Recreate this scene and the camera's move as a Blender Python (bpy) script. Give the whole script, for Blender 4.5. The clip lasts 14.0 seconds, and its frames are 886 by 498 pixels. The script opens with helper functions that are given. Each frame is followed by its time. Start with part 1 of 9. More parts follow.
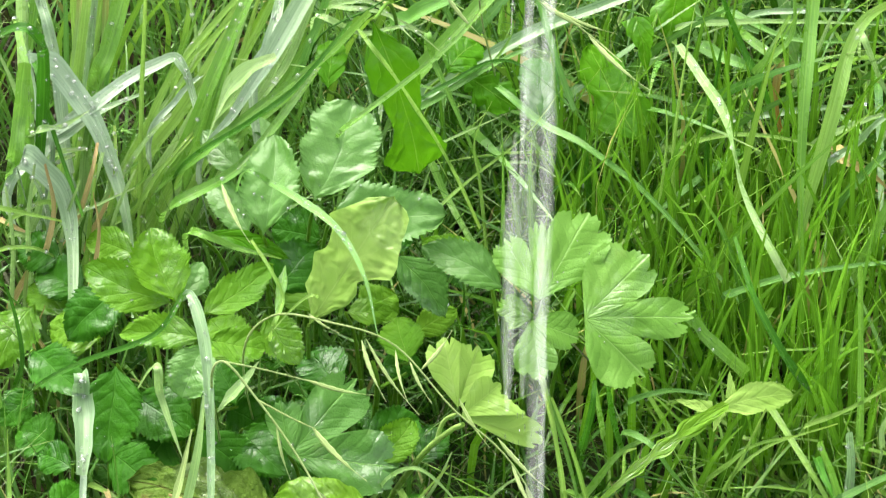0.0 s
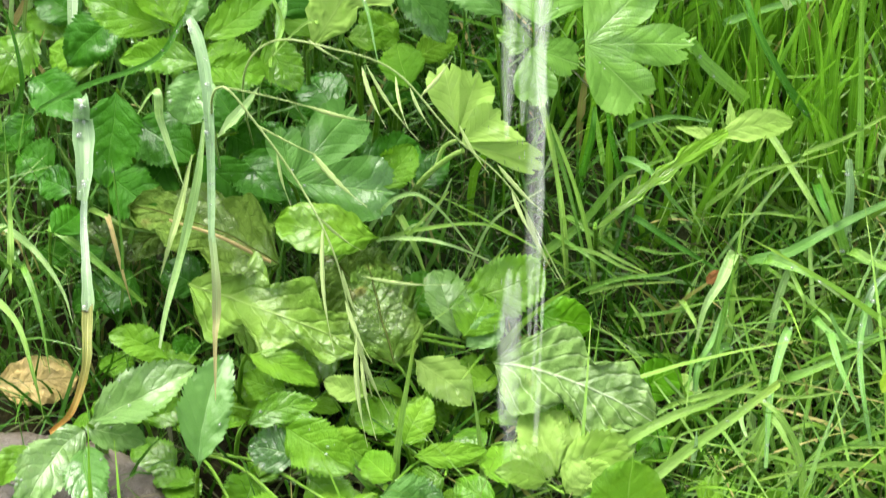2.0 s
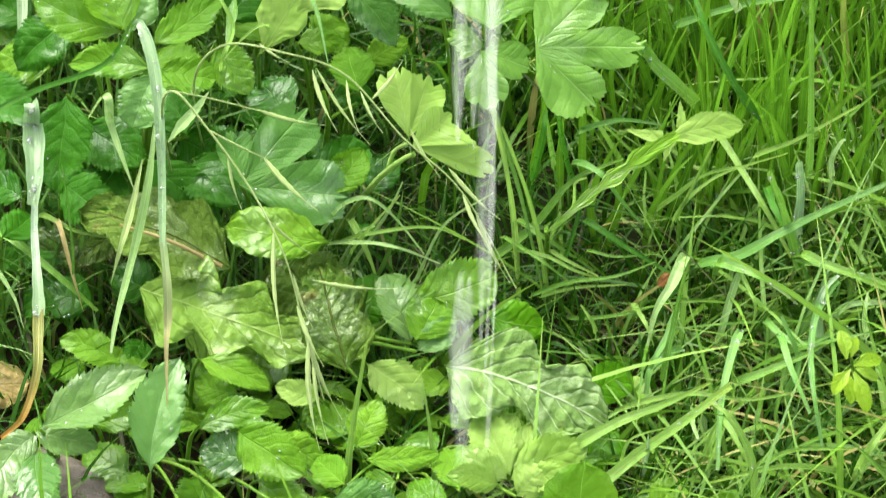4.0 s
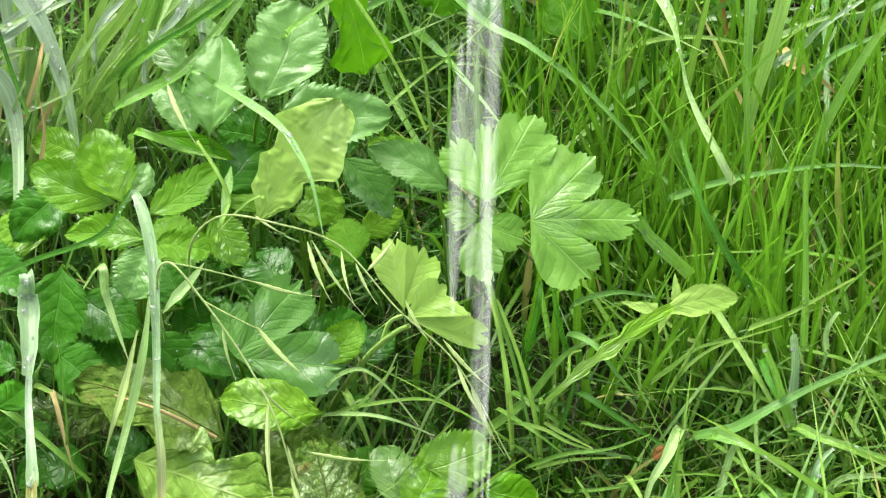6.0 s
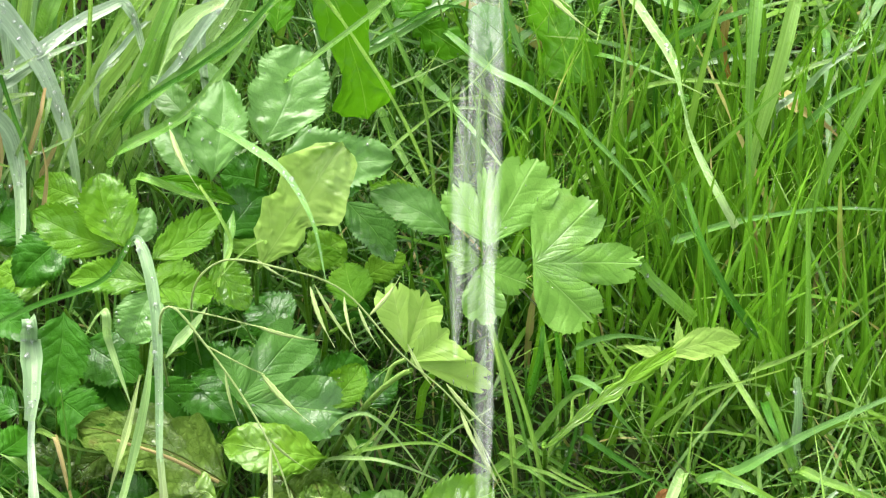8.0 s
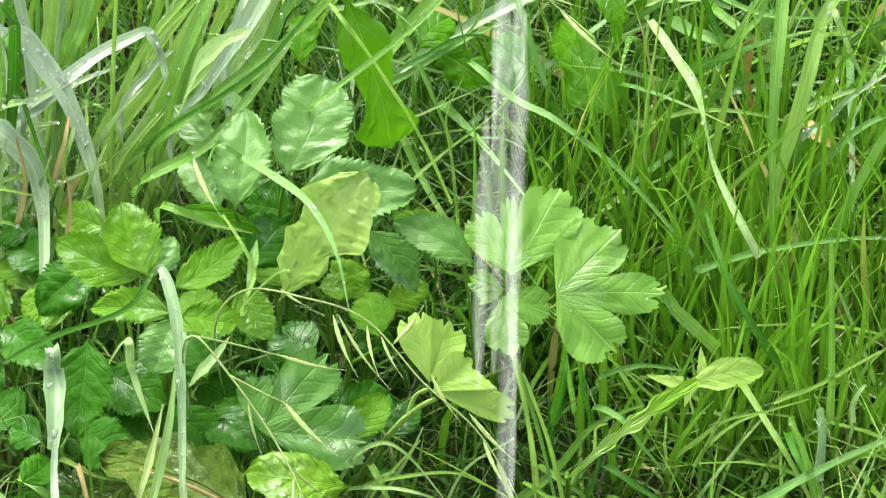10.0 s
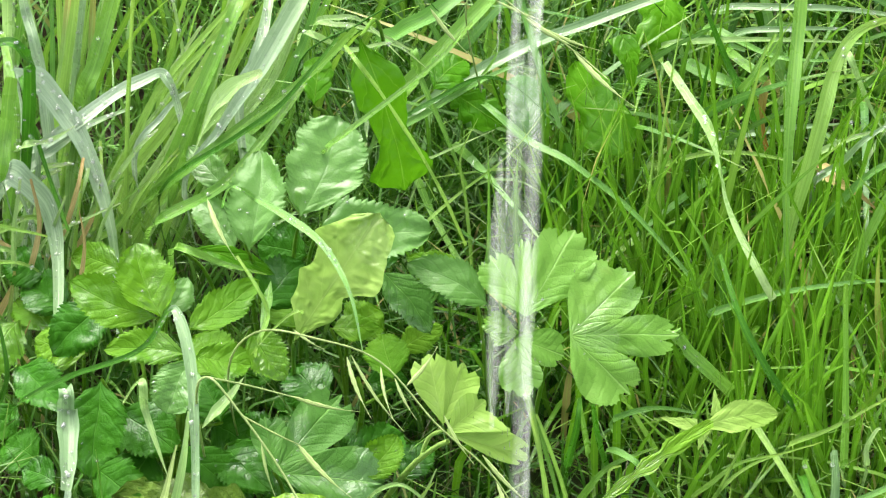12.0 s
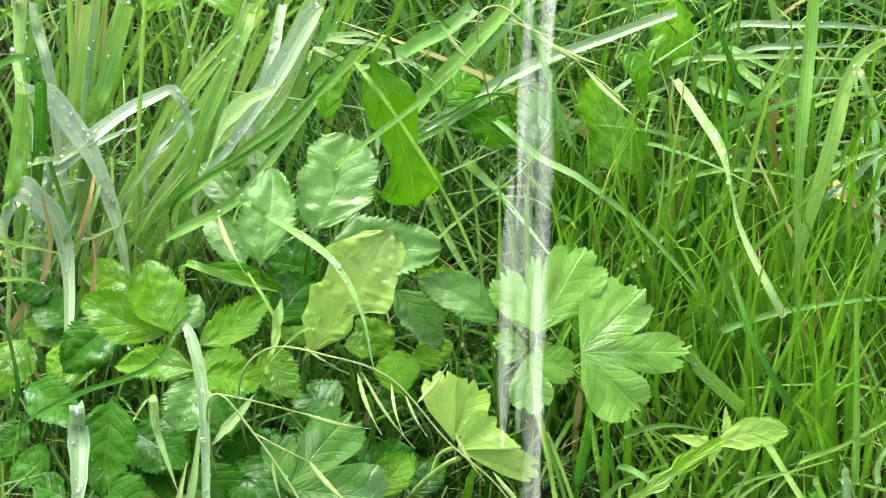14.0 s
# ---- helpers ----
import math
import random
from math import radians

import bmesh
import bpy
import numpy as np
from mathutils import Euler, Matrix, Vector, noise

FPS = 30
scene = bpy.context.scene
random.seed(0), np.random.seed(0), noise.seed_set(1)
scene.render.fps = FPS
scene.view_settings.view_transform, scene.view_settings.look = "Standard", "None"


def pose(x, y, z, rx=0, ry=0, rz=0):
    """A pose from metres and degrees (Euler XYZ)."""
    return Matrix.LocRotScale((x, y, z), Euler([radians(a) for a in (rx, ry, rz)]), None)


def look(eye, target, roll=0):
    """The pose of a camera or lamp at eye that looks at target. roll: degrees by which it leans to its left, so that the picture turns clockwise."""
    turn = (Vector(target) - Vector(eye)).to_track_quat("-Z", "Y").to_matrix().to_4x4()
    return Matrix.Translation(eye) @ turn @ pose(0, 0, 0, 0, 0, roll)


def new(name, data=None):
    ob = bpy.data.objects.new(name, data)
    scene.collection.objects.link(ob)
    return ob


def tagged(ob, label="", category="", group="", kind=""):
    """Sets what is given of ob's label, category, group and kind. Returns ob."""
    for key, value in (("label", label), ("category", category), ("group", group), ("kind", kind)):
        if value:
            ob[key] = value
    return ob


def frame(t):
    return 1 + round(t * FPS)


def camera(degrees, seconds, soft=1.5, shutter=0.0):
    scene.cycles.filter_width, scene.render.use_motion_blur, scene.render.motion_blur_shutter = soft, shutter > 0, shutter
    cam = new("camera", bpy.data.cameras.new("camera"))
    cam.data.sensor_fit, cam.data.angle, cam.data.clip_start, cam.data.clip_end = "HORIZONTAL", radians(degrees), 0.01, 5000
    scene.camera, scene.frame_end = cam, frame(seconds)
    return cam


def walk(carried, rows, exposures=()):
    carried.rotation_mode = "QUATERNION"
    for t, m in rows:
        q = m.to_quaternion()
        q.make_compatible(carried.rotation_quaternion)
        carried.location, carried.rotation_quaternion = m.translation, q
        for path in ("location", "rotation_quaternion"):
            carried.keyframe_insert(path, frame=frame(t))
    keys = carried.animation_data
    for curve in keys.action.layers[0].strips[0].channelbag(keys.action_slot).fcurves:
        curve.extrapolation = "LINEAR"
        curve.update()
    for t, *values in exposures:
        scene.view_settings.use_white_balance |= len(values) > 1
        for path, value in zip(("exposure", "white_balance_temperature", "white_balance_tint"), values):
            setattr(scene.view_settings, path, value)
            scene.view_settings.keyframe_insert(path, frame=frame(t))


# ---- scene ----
cam = camera(15, 14.0, 1.15, 0.4)
EYE = (0.0000, -1.6154, 1.3621)
# seconds, tilt up from straight down, lean, turn to the left (degrees)
ROWS = [
    (0, 52.000, 0.000, 0.000),
    (0.5, 51.425, 0.085, 0.000),
    (1, 50.604, 0.165, 0.025),
    (1.2, 49.885, 0.160, 0.060),
    (1.5, 48.330, 0.114, 0.064),
    (2, 47.340, -0.105, 0.090),
    (2.2, 46.811, -0.150, 0.085),
    (3.2, 46.150, -0.360, -0.330),
    (4.3, 47.789, -0.560, -0.700),
    (4.5, 47.908, -0.582, -0.693),
    (5, 49.382, -0.640, -0.660),
    (5.2, 49.776, -0.690, -0.625),
    (5.5, 50.044, -0.710, -0.605),
    (6, 50.328, -0.700, -0.617),
    (6.5, 50.527, -0.667, -0.642),
    (7, 50.846, -0.616, -0.673),
    (7.5, 50.925, -0.560, -0.705),
    (8, 51.077, -0.550, -0.685),
    (8.2, 51.249, -0.560, -0.625),
    (10.3, 51.729, -0.370, -0.268),
    (10.5, 51.996, -0.380, -0.232),
    (11, 52.279, -0.365, -0.212),
    (11.5, 52.302, -0.357, -0.145),
    (12, 52.284, -0.333, -0.052),
    (12.5, 52.284, -0.299, -0.021),
    (13, 52.342, -0.260, 0.042),
    (13.5, 52.482, -0.265, 0.108),
    (14, 52.572, -0.255, 0.121),
]
walk(cam, [(t, pose(*EYE, tilt, lean, turn)) for t, tilt, lean, turn in ROWS], [(0, 2.3), (14, 2.3)])

# ---- daylight: bright overcast sky ----
world = bpy.data.worlds.new("overcast_sky")
scene.world = world
world.use_nodes = True
wn, wl = world.node_tree.nodes, world.node_tree.links
wn.clear()
sky = wn.new("ShaderNodeTexSky")
sky.sky_type = "NISHITA"
sky.sun_disc = False
sky.sun_elevation, sky.sun_rotation = radians(58), radians(-35)
sky.dust_density, sky.air_density, sky.ozone_density = 4.0, 1.0, 0.6
grey = wn.new("ShaderNodeHueSaturation")
grey.inputs["Saturation"].default_value = 0.28
back = wn.new("ShaderNodeBackground")
back.inputs["Strength"].default_value = 0.113
wout = wn.new("ShaderNodeOutputWorld")
wl.new(sky.outputs[0], grey.inputs["Color"])
wl.new(grey.outputs[0], back.inputs["Color"])
wl.new(back.outputs[0], wout.inputs[0])

sun_data = bpy.data.lights.new("sun", "SUN")
sun_data.energy, sun_data.angle, sun_data.color = 1.7, radians(60), (1.0, 0.96, 0.84)
sun = new("sun", sun_data)
sun.matrix_world = look((-2.0, 2.6, 5.0), (0, 0, 0))


# ---- materials ----
def nodes_of(name):
    mat = bpy.data.materials.new(name)
    mat.use_nodes = True
    nt = mat.node_tree
    nt.nodes.clear()
    return mat, nt


def op(nt, kind, a, b=None, c=None):
    n = nt.nodes.new("ShaderNodeMath")
    n.operation = kind
    for i, v in enumerate((a, b, c)):
        if v is None:
            continue
        if isinstance(v, (int, float)):
            n.inputs[i].default_value = v
        else:
            nt.links.new(v, n.inputs[i])
    return n.outputs[0]


def span(nt, v, a, b, c=0.0, d=1.0):
    n = nt.nodes.new("ShaderNodeMapRange")
    n.interpolation_type = "SMOOTHSTEP"
    nt.links.new(v, n.inputs[0])
    for i, x in enumerate((a, b, c, d)):
        n.inputs[i + 1].default_value = x
    return n.outputs[0]


def blend(nt, f, a, b, how="MIX"):
    n = nt.nodes.new("ShaderNodeMix")
    n.data_type, n.blend_type = "RGBA", how
    for i, v in ((0, f), (6, a), (7, b)):
        if isinstance(v, (int, float)):
            n.inputs[i].default_value = v
        elif isinstance(v, tuple):
            n.inputs[i].default_value = (*v, 1)
        else:
            nt.links.new(v, n.inputs[i])
    return n.outputs[2]


def fog(nt, coord, size, detail=4.0, rough=0.55):
    n = nt.nodes.new("ShaderNodeTexNoise")
    n.inputs["Scale"].default_value, n.inputs["Detail"].default_value, n.inputs["Roughness"].default_value = size, detail, rough
    nt.links.new(coord, n.inputs["Vector"])
    return n.outputs["Fac"]


def finish(nt, col, rough, height, strength, through_col=None, share=0.3, spec=0.5, depth=0.001):
    bump = nt.nodes.new("ShaderNodeBump")
    bump.inputs["Strength"].default_value, bump.inputs["Distance"].default_value = strength, depth
    nt.links.new(height, bump.inputs["Height"])
    p = nt.nodes.new("ShaderNodeBsdfPrincipled")
    nt.links.new(col, p.inputs["Base Color"])
    if isinstance(rough, float):
        p.inputs["Roughness"].default_value = rough
    else:
        nt.links.new(rough, p.inputs["Roughness"])
    if isinstance(spec, float):
        p.inputs["Specular IOR Level"].default_value = spec
    else:
        nt.links.new(spec, p.inputs["Specular IOR Level"])
    nt.links.new(bump.outputs[0], p.inputs["Normal"])
    out = nt.nodes.new("ShaderNodeOutputMaterial")
    if through_col is None:
        nt.links.new(p.outputs[0], out.inputs[0])
        return
    tr = nt.nodes.new("ShaderNodeBsdfTranslucent")
    nt.links.new(through_col, tr.inputs["Color"])
    nt.links.new(bump.outputs[0], tr.inputs["Normal"])
    mx = nt.nodes.new("ShaderNodeMixShader")
    mx.inputs[0].default_value = share
    nt.links.new(p.outputs[0], mx.inputs[1])
    nt.links.new(tr.outputs[0], mx.inputs[2])
    nt.links.new(mx.outputs[0], out.inputs[0])


VEINS = {}


def leaf_material(name, deep, fresh, vein, veins=7.0, rough=(0.22, 0.5), share=0.3, spots=0.0, vein_amount=0.5, spec=0.17, relief=0.5, lumps=110, grooved=True, patch=1.5, lines=0.22, crinkle=1.0):
    """Leaf blade: midrib and slanting side veins along the leaf's own length, puckered between them, blotched, wet in patches."""
    mat, nt = nodes_of(name)
    VEINS[name] = veins, crinkle * (0.6 if grooved else 0.25)
    uv = nt.nodes.new("ShaderNodeUVMap")
    sep = nt.nodes.new("ShaderNodeSeparateXYZ")
    nt.links.new(uv.outputs[0], sep.inputs[0])
    tc = nt.nodes.new("ShaderNodeTexCoord")
    u = sep.outputs[0]
    a = op(nt, "ABSOLUTE", op(nt, "MULTIPLY", op(nt, "SUBTRACT", sep.outputs[1], 0.5), 2.0))
    wob = op(nt, "MULTIPLY", op(nt, "SUBTRACT", fog(nt, tc.outputs["Object"], 60, 3), 0.5), 1.0)
    phase = op(nt, "ADD", op(nt, "SUBTRACT", op(nt, "MULTIPLY", u, veins), op(nt, "MULTIPLY", a, veins * 0.32)), wob)
    side_wave = op(nt, "ABSOLUTE", op(nt, "SUBTRACT", op(nt, "FRACT", phase), 0.5))
    side_vein = span(nt, side_wave, 0.0, 0.05, 1.0, 0.0)
    twig_phase = op(nt, "ADD", op(nt, "ADD", op(nt, "MULTIPLY", u, veins * 2.2), op(nt, "MULTIPLY", a, 4.5)), op(nt, "MULTIPLY", wob, 2.5))
    twig = span(nt, op(nt, "ABSOLUTE", op(nt, "SUBTRACT", op(nt, "FRACT", twig_phase), 0.5)), 0.0, 0.07, 1.0, 0.0)
    mid = span(nt, a, 0.0, 0.04, 1.0, 0.0)
    fine = nt.nodes.new("ShaderNodeTexVoronoi")
    fine.feature = "DISTANCE_TO_EDGE"
    fine.inputs["Scale"].default_value = 330
    nt.links.new(tc.outputs["Object"], fine.inputs["Vector"])
    net = op(nt, "MAXIMUM", span(nt, fine.outputs["Distance"], 0.0, 0.12, 0.7, 0.0), op(nt, "MULTIPLY", twig, span(nt, a, 0.1, 0.5)))
    big = fog(nt, tc.outputs["Object"], 22, 4)
    info = nt.nodes.new("ShaderNodeObjectInfo")
    mixf = op(nt, "ADD", op(nt, "MULTIPLY", span(nt, big, 0.3, 0.72), 0.6), op(nt, "MULTIPLY", info.outputs["Random"], 0.4))
    col = blend(nt, mixf, deep, fresh)
    groove = tuple(0.45 * x for x in deep)
    col = blend(nt, op(nt, "MULTIPLY", net, 0.17 if grooved else 0.06), col, groove)
    col = blend(nt, op(nt, "MULTIPLY", side_vein, lines), col, groove if grooved else vein)
    col = blend(nt, op(nt, "MULTIPLY", mid, vein_amount), col, vein)
    if spots:
        sp = span(nt, fog(nt, tc.outputs["Object"], 55, 3), 0.62, 0.75, 0.0, spots)
        col = blend(nt, sp, col, (0.2, 0.13, 0.05))
    lump = nt.nodes.new("ShaderNodeTexVoronoi")
    lump.feature = "SMOOTH_F1"
    lump.inputs["Scale"].default_value = lumps
    nt.links.new(tc.outputs["Object"], lump.inputs["Vector"])
    pucker = op(nt, "SUBTRACT", op(nt, "ADD", op(nt, "MULTIPLY", span(nt, side_wave, 0.0, 0.22), 0.35), op(nt, "MULTIPLY", lump.outputs["Distance"], -0.7)), op(nt, "MULTIPLY", net, 0.22 if grooved else 0.06))
    grain = fog(nt, tc.outputs["Object"], 420, 3)
    height = op(nt, "ADD", op(nt, "SUBTRACT", pucker, op(nt, "MULTIPLY", mid, 0.8 if grooved else -0.25)), op(nt, "MULTIPLY", grain, 0.35))
    film = span(nt, fog(nt, tc.outputs["Object"], 30, 4), 0.5, 0.6)
    r = op(nt, "ADD", rough[1], op(nt, "MULTIPLY", film, rough[0] - rough[1] - 0.06))
    gloss = op(nt, "MULTIPLY", spec, op(nt, "ADD", 1.85 - patch, op(nt, "MULTIPLY", film, patch)))
    thr = blend(nt, 0.55, col, tuple(min(1.0, 1.6 * x) for x in fresh))
    finish(nt, col, r, height, relief, thr, share, gloss, 0.0014)
    return mat


def grass_material(name, deep, fresh, tip, share=0.3, rough=(0.25, 0.5), islands=False, dead=0.0, ribs=14.0, tip_from=0.8, spec=0.22):
    """Grass: ribbed lengthwise, paler midrib, a shade of its own for each blade, straw towards the tip."""
    mat, nt = nodes_of(name)
    uv = nt.nodes.new("ShaderNodeUVMap")
    sep = nt.nodes.new("ShaderNodeSeparateXYZ")
    nt.links.new(uv.outputs[0], sep.inputs[0])
    tc = nt.nodes.new("ShaderNodeTexCoord")
    u, v = sep.outputs[0], sep.outputs[1]
    if islands:
        rnd = nt.nodes.new("ShaderNodeNewGeometry").outputs["Random Per Island"]
    else:
        rnd = nt.nodes.new("ShaderNodeObjectInfo").outputs["Random"]
    big = fog(nt, tc.outputs["Object"], 30, 4)
    f = op(nt, "ADD", op(nt, "MULTIPLY", rnd, 0.65), op(nt, "MULTIPLY", span(nt, big, 0.3, 0.7), 0.35))
    col = blend(nt, f, deep, fresh)
    if dead:
        col = blend(nt, span(nt, op(nt, "FRACT", op(nt, "MULTIPLY", rnd, 7.31)), 1.0 - dead, 1.0 - dead * 0.7), col, (0.30, 0.26, 0.085))
    col = blend(nt, op(nt, "MULTIPLY", span(nt, u, tip_from, 1.0), 0.75), col, tip)
    mid = span(nt, op(nt, "ABSOLUTE", op(nt, "SUBTRACT", v, 0.5)), 0.02, 0.1, 1.0, 0.0)
    rib = op(nt, "SINE", op(nt, "MULTIPLY", v, ribs * 6.283))
    pale = tuple(min(1.0, x * 1.5 + k) for x, k in zip(fresh, (0.05, 0.05, 0.015)))
    col = blend(nt, op(nt, "MULTIPLY", mid, 0.25 if islands else 0.4), col, pale)
    col = blend(nt, op(nt, "MULTIPLY", span(nt, rib, 0.0, 1.0), 0.1), col, pale)
    along = nt.nodes.new("ShaderNodeMapping")
    along.inputs["Scale"].default_value = (5, 16, 1)
    nt.links.new(uv.outputs[0], along.inputs["Vector"])
    shifted = nt.nodes.new("ShaderNodeVectorMath")
    nt.links.new(along.outputs[0], shifted.inputs[0])
    jump = nt.nodes.new("ShaderNodeCombineXYZ")
    nt.links.new(op(nt, "MULTIPLY", rnd, 50.0), jump.inputs[2])
    nt.links.new(jump.outputs[0], shifted.inputs[1])
    streak = fog(nt, shifted.outputs[0], 1.0, 4, 0.65)
    col = blend(nt, span(nt, streak, 0.45, 0.68, 0.0, 0.0 if islands else 0.35), col, pale)
    col = blend(nt, span(nt, streak, 0.48, 0.28, 0.0, 0.0 if islands else 0.25), col, tuple(0.75 * x for x in deep))
    height = op(nt, "ADD", op(nt, "MULTIPLY", rib, 0.22), op(nt, "MULTIPLY", op(nt, "ADD", streak, fog(nt, tc.outputs["Object"], 300, 2)), 0.5))
    r = span(nt, fog(nt, tc.outputs["Object"], 70, 4), 0.35, 0.65, rough[0], rough[1])
    thr = blend(nt, 0.5, col, tuple(min(1.0, 1.5 * x) for x in fresh))
    finish(nt, col, r, height, 0.25 if islands else 0.55, thr, share, spec, 0.0006)
    return mat


ELDER = leaf_material("elder_leaf", (0.054, 0.158, 0.005), (0.112, 0.255, 0.012), (0.17, 0.33, 0.055), 6.0, (0.27, 0.46), 0.32, spots=0.1, spec=0.3)
ELDER_WET = leaf_material("wet_elder_leaf", (0.044, 0.135, 0.016), (0.084, 0.21, 0.034), (0.15, 0.32, 0.06), 6.0, (0.27, 0.46), 0.26, spots=0.05, spec=0.42)
# elder leaf again, with the shade below taller leaves put into its green
ELDER_SHADED = leaf_material("elder_leaf_shaded", (0.016, 0.078, 0.003), (0.036, 0.145, 0.006), (0.073, 0.204, 0.028), 6.0, (0.25, 0.5), 0.22, spec=0.22)
ELDER_YOUNG = leaf_material("young_leaf", (0.075, 0.205, 0.010), (0.150, 0.30, 0.020), (0.22, 0.40, 0.06), 6.0, (0.38, 0.55), 0.35, spec=0.22)
LIME = leaf_material("lime_leaf", (0.15, 0.285, 0.03), (0.275, 0.41, 0.10), (0.33, 0.47, 0.13), 5.0, (0.32, 0.5), 0.38, spots=0.08, relief=0.4, lumps=80, spec=0.3, grooved=False)
SPROUT = leaf_material("sprout_leaf", (0.175, 0.32, 0.015), (0.30, 0.45, 0.035), (0.36, 0.52, 0.08), 6.0, (0.38, 0.5), 0.4, spec=0.25, relief=0.35)
DANDELION = leaf_material("dandelion_leaf", (0.042, 0.158, 0.003), (0.080, 0.232, 0.005), (0.21, 0.38, 0.05), 4.0, (0.35, 0.6), 0.38, vein_amount=0.6, relief=0.9, lumps=60, grooved=False)
DULL = leaf_material("dull_leaf", (0.046, 0.108, 0.007), (0.102, 0.178, 0.022), (0.19, 0.17, 0.06), 7.0, (0.27, 0.5), 0.25, spots=0.4, relief=1.2, lumps=110, spec=0.32, lines=0.4, crinkle=3)
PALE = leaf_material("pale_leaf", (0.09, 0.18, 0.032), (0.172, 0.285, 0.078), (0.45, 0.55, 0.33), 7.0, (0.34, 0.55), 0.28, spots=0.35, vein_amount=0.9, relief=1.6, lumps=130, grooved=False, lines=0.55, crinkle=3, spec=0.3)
FRESH = leaf_material("fresh_leaf", (0.085, 0.215, 0.008), (0.155, 0.31, 0.02), (0.22, 0.38, 0.06), 5.0, (0.3, 0.48), 0.36, spots=0.12, relief=1.0, lumps=70, spec=0.34, grooved=False, crinkle=3)
MOTTLED = leaf_material("mottled_leaf", (0.090, 0.205, 0.012), (0.205, 0.34, 0.055), (0.32, 0.46, 0.13), 7.0, (0.3, 0.5), 0.3, spots=0.25, vein_amount=0.7, relief=1.6, lumps=120, grooved=False, lines=0.5, crinkle=4, spec=0.38)
# the pale grey sheen of these leaves is mixed into the base colour
GREY_SHEEN = leaf_material("grey_sheen_leaf", (0.085, 0.19, 0.035), (0.17, 0.29, 0.085), (0.24, 0.36, 0.14), 6.0, (0.34, 0.5), 0.3, spots=0.35, spec=0.4)
ELDER_PALE = leaf_material("pale_elder_leaf", (0.082, 0.205, 0.022), (0.155, 0.305, 0.055), (0.25, 0.40, 0.13), 6.0, (0.32, 0.5), 0.34, spots=0.1, spec=0.34, relief=0.4)
# base green paled and blued to hold part of the sky's sheen
ELDER_SHEEN = leaf_material("sheen_leaf", (0.066, 0.180, 0.022), (0.115, 0.260, 0.050), (0.17, 0.32, 0.095), 6.0, (0.34, 0.44), 0.3, spots=0.04, spec=0.32, relief=0.28, lumps=60, patch=0.5, lines=0.15)
RUSTY = leaf_material("rust_leaf", (0.20, 0.085, 0.03), (0.34, 0.17, 0.06), (0.2, 0.08, 0.03), 5.0, (0.4, 0.7), 0.2, spots=0.2)
DEAD = leaf_material("dead_leaf", (0.48, 0.35, 0.12), (0.66, 0.51, 0.22), (0.260, 0.186, 0.087), 7.0, (0.4, 0.7), 0.25, spots=0.3)
STALK = grass_material("leaf_stalk", (0.073, 0.198, 0.013), (0.150, 0.294, 0.025), (0.157, 0.287, 0.028), 0.15)

STALK_PALE = grass_material("pale_stalk", (0.17, 0.30, 0.05), (0.27, 0.42, 0.10), (0.27, 0.40, 0.09), 0.2)
GRASS = grass_material("grass_green", (0.058, 0.175, 0.014), (0.135, 0.29, 0.04), (0.140, 0.287, 0.021), 0.3, (0.22, 0.44), spec=0.42)
GRASS_DARK = grass_material("grass_dark", (0.020, 0.096, 0.005), (0.041, 0.160, 0.009), (0.067, 0.192, 0.015), 0.25)
GRASS_BLUE = grass_material("grass_bluish", (0.066, 0.198, 0.026), (0.115, 0.275, 0.046), (0.145, 0.287, 0.089), 0.25, (0.28, 0.45), spec=0.45)
GRASS_PALE = grass_material("grass_pale", (0.13, 0.262, 0.055), (0.25, 0.395, 0.13), (0.28, 0.37, 0.15), 0.3, (0.2, 0.42), spec=0.6)
GRASS_LIME = grass_material("grass_yellowish", (0.11, 0.25, 0.026), (0.20, 0.345, 0.065), (0.212, 0.319, 0.037), 0.35, spec=0.35)
STRAW = grass_material("straw", (0.27, 0.215, 0.075), (0.37, 0.30, 0.13), (0.28, 0.16, 0.06), 0.25)
RUST = grass_material("rusty_blade", (0.085, 0.125, 0.02), (0.22, 0.20, 0.06), (0.38, 0.12, 0.012), 0.15, tip_from=0.35, ribs=5.0)
# sky reflected off wet blades is painted as these two pale greys
WET_SHEEN = grass_material("wet_sheen_blade", (0.09, 0.18, 0.065), (0.16, 0.268, 0.12), (0.19, 0.30, 0.13), 0.25, (0.25, 0.45), spec=0.62, ribs=3.5)
SILVER = grass_material("silvery_sheen_blade", (0.15, 0.24, 0.135), (0.255, 0.345, 0.225), (0.15, 0.28, 0.07), 0.25, (0.24, 0.44), spec=0.6, ribs=3.5, tip_from=0.45)
RIPE = grass_material("ripe_blade", (0.12, 0.2, 0.075), (0.19, 0.27, 0.12), (0.37, 0.25, 0.11), 0.25, tip_from=-0.1)
RIPENING = grass_material("half_dry_blade", (0.129, 0.262, 0.058), (0.201, 0.339, 0.094), (0.279, 0.172, 0.036), 0.25, tip_from=0.6)
SPIKE = grass_material("spikelet", (0.20, 0.29, 0.085), (0.33, 0.41, 0.17), (0.335, 0.396, 0.170), 0.25, ribs=5.0)
LAWN = grass_material("lawn_blades", (0.015, 0.080, 0.002), (0.150, 0.350, 0.020), (0.16, 0.29, 0.02), 0.18, islands=True, dead=0.02, spec=0.26)
MATTED = grass_material("matted_blades", (0.020, 0.085, 0.003), (0.118, 0.252, 0.018), (0.16, 0.25, 0.03), 0.22, islands=True, dead=0.04, spec=0.3)
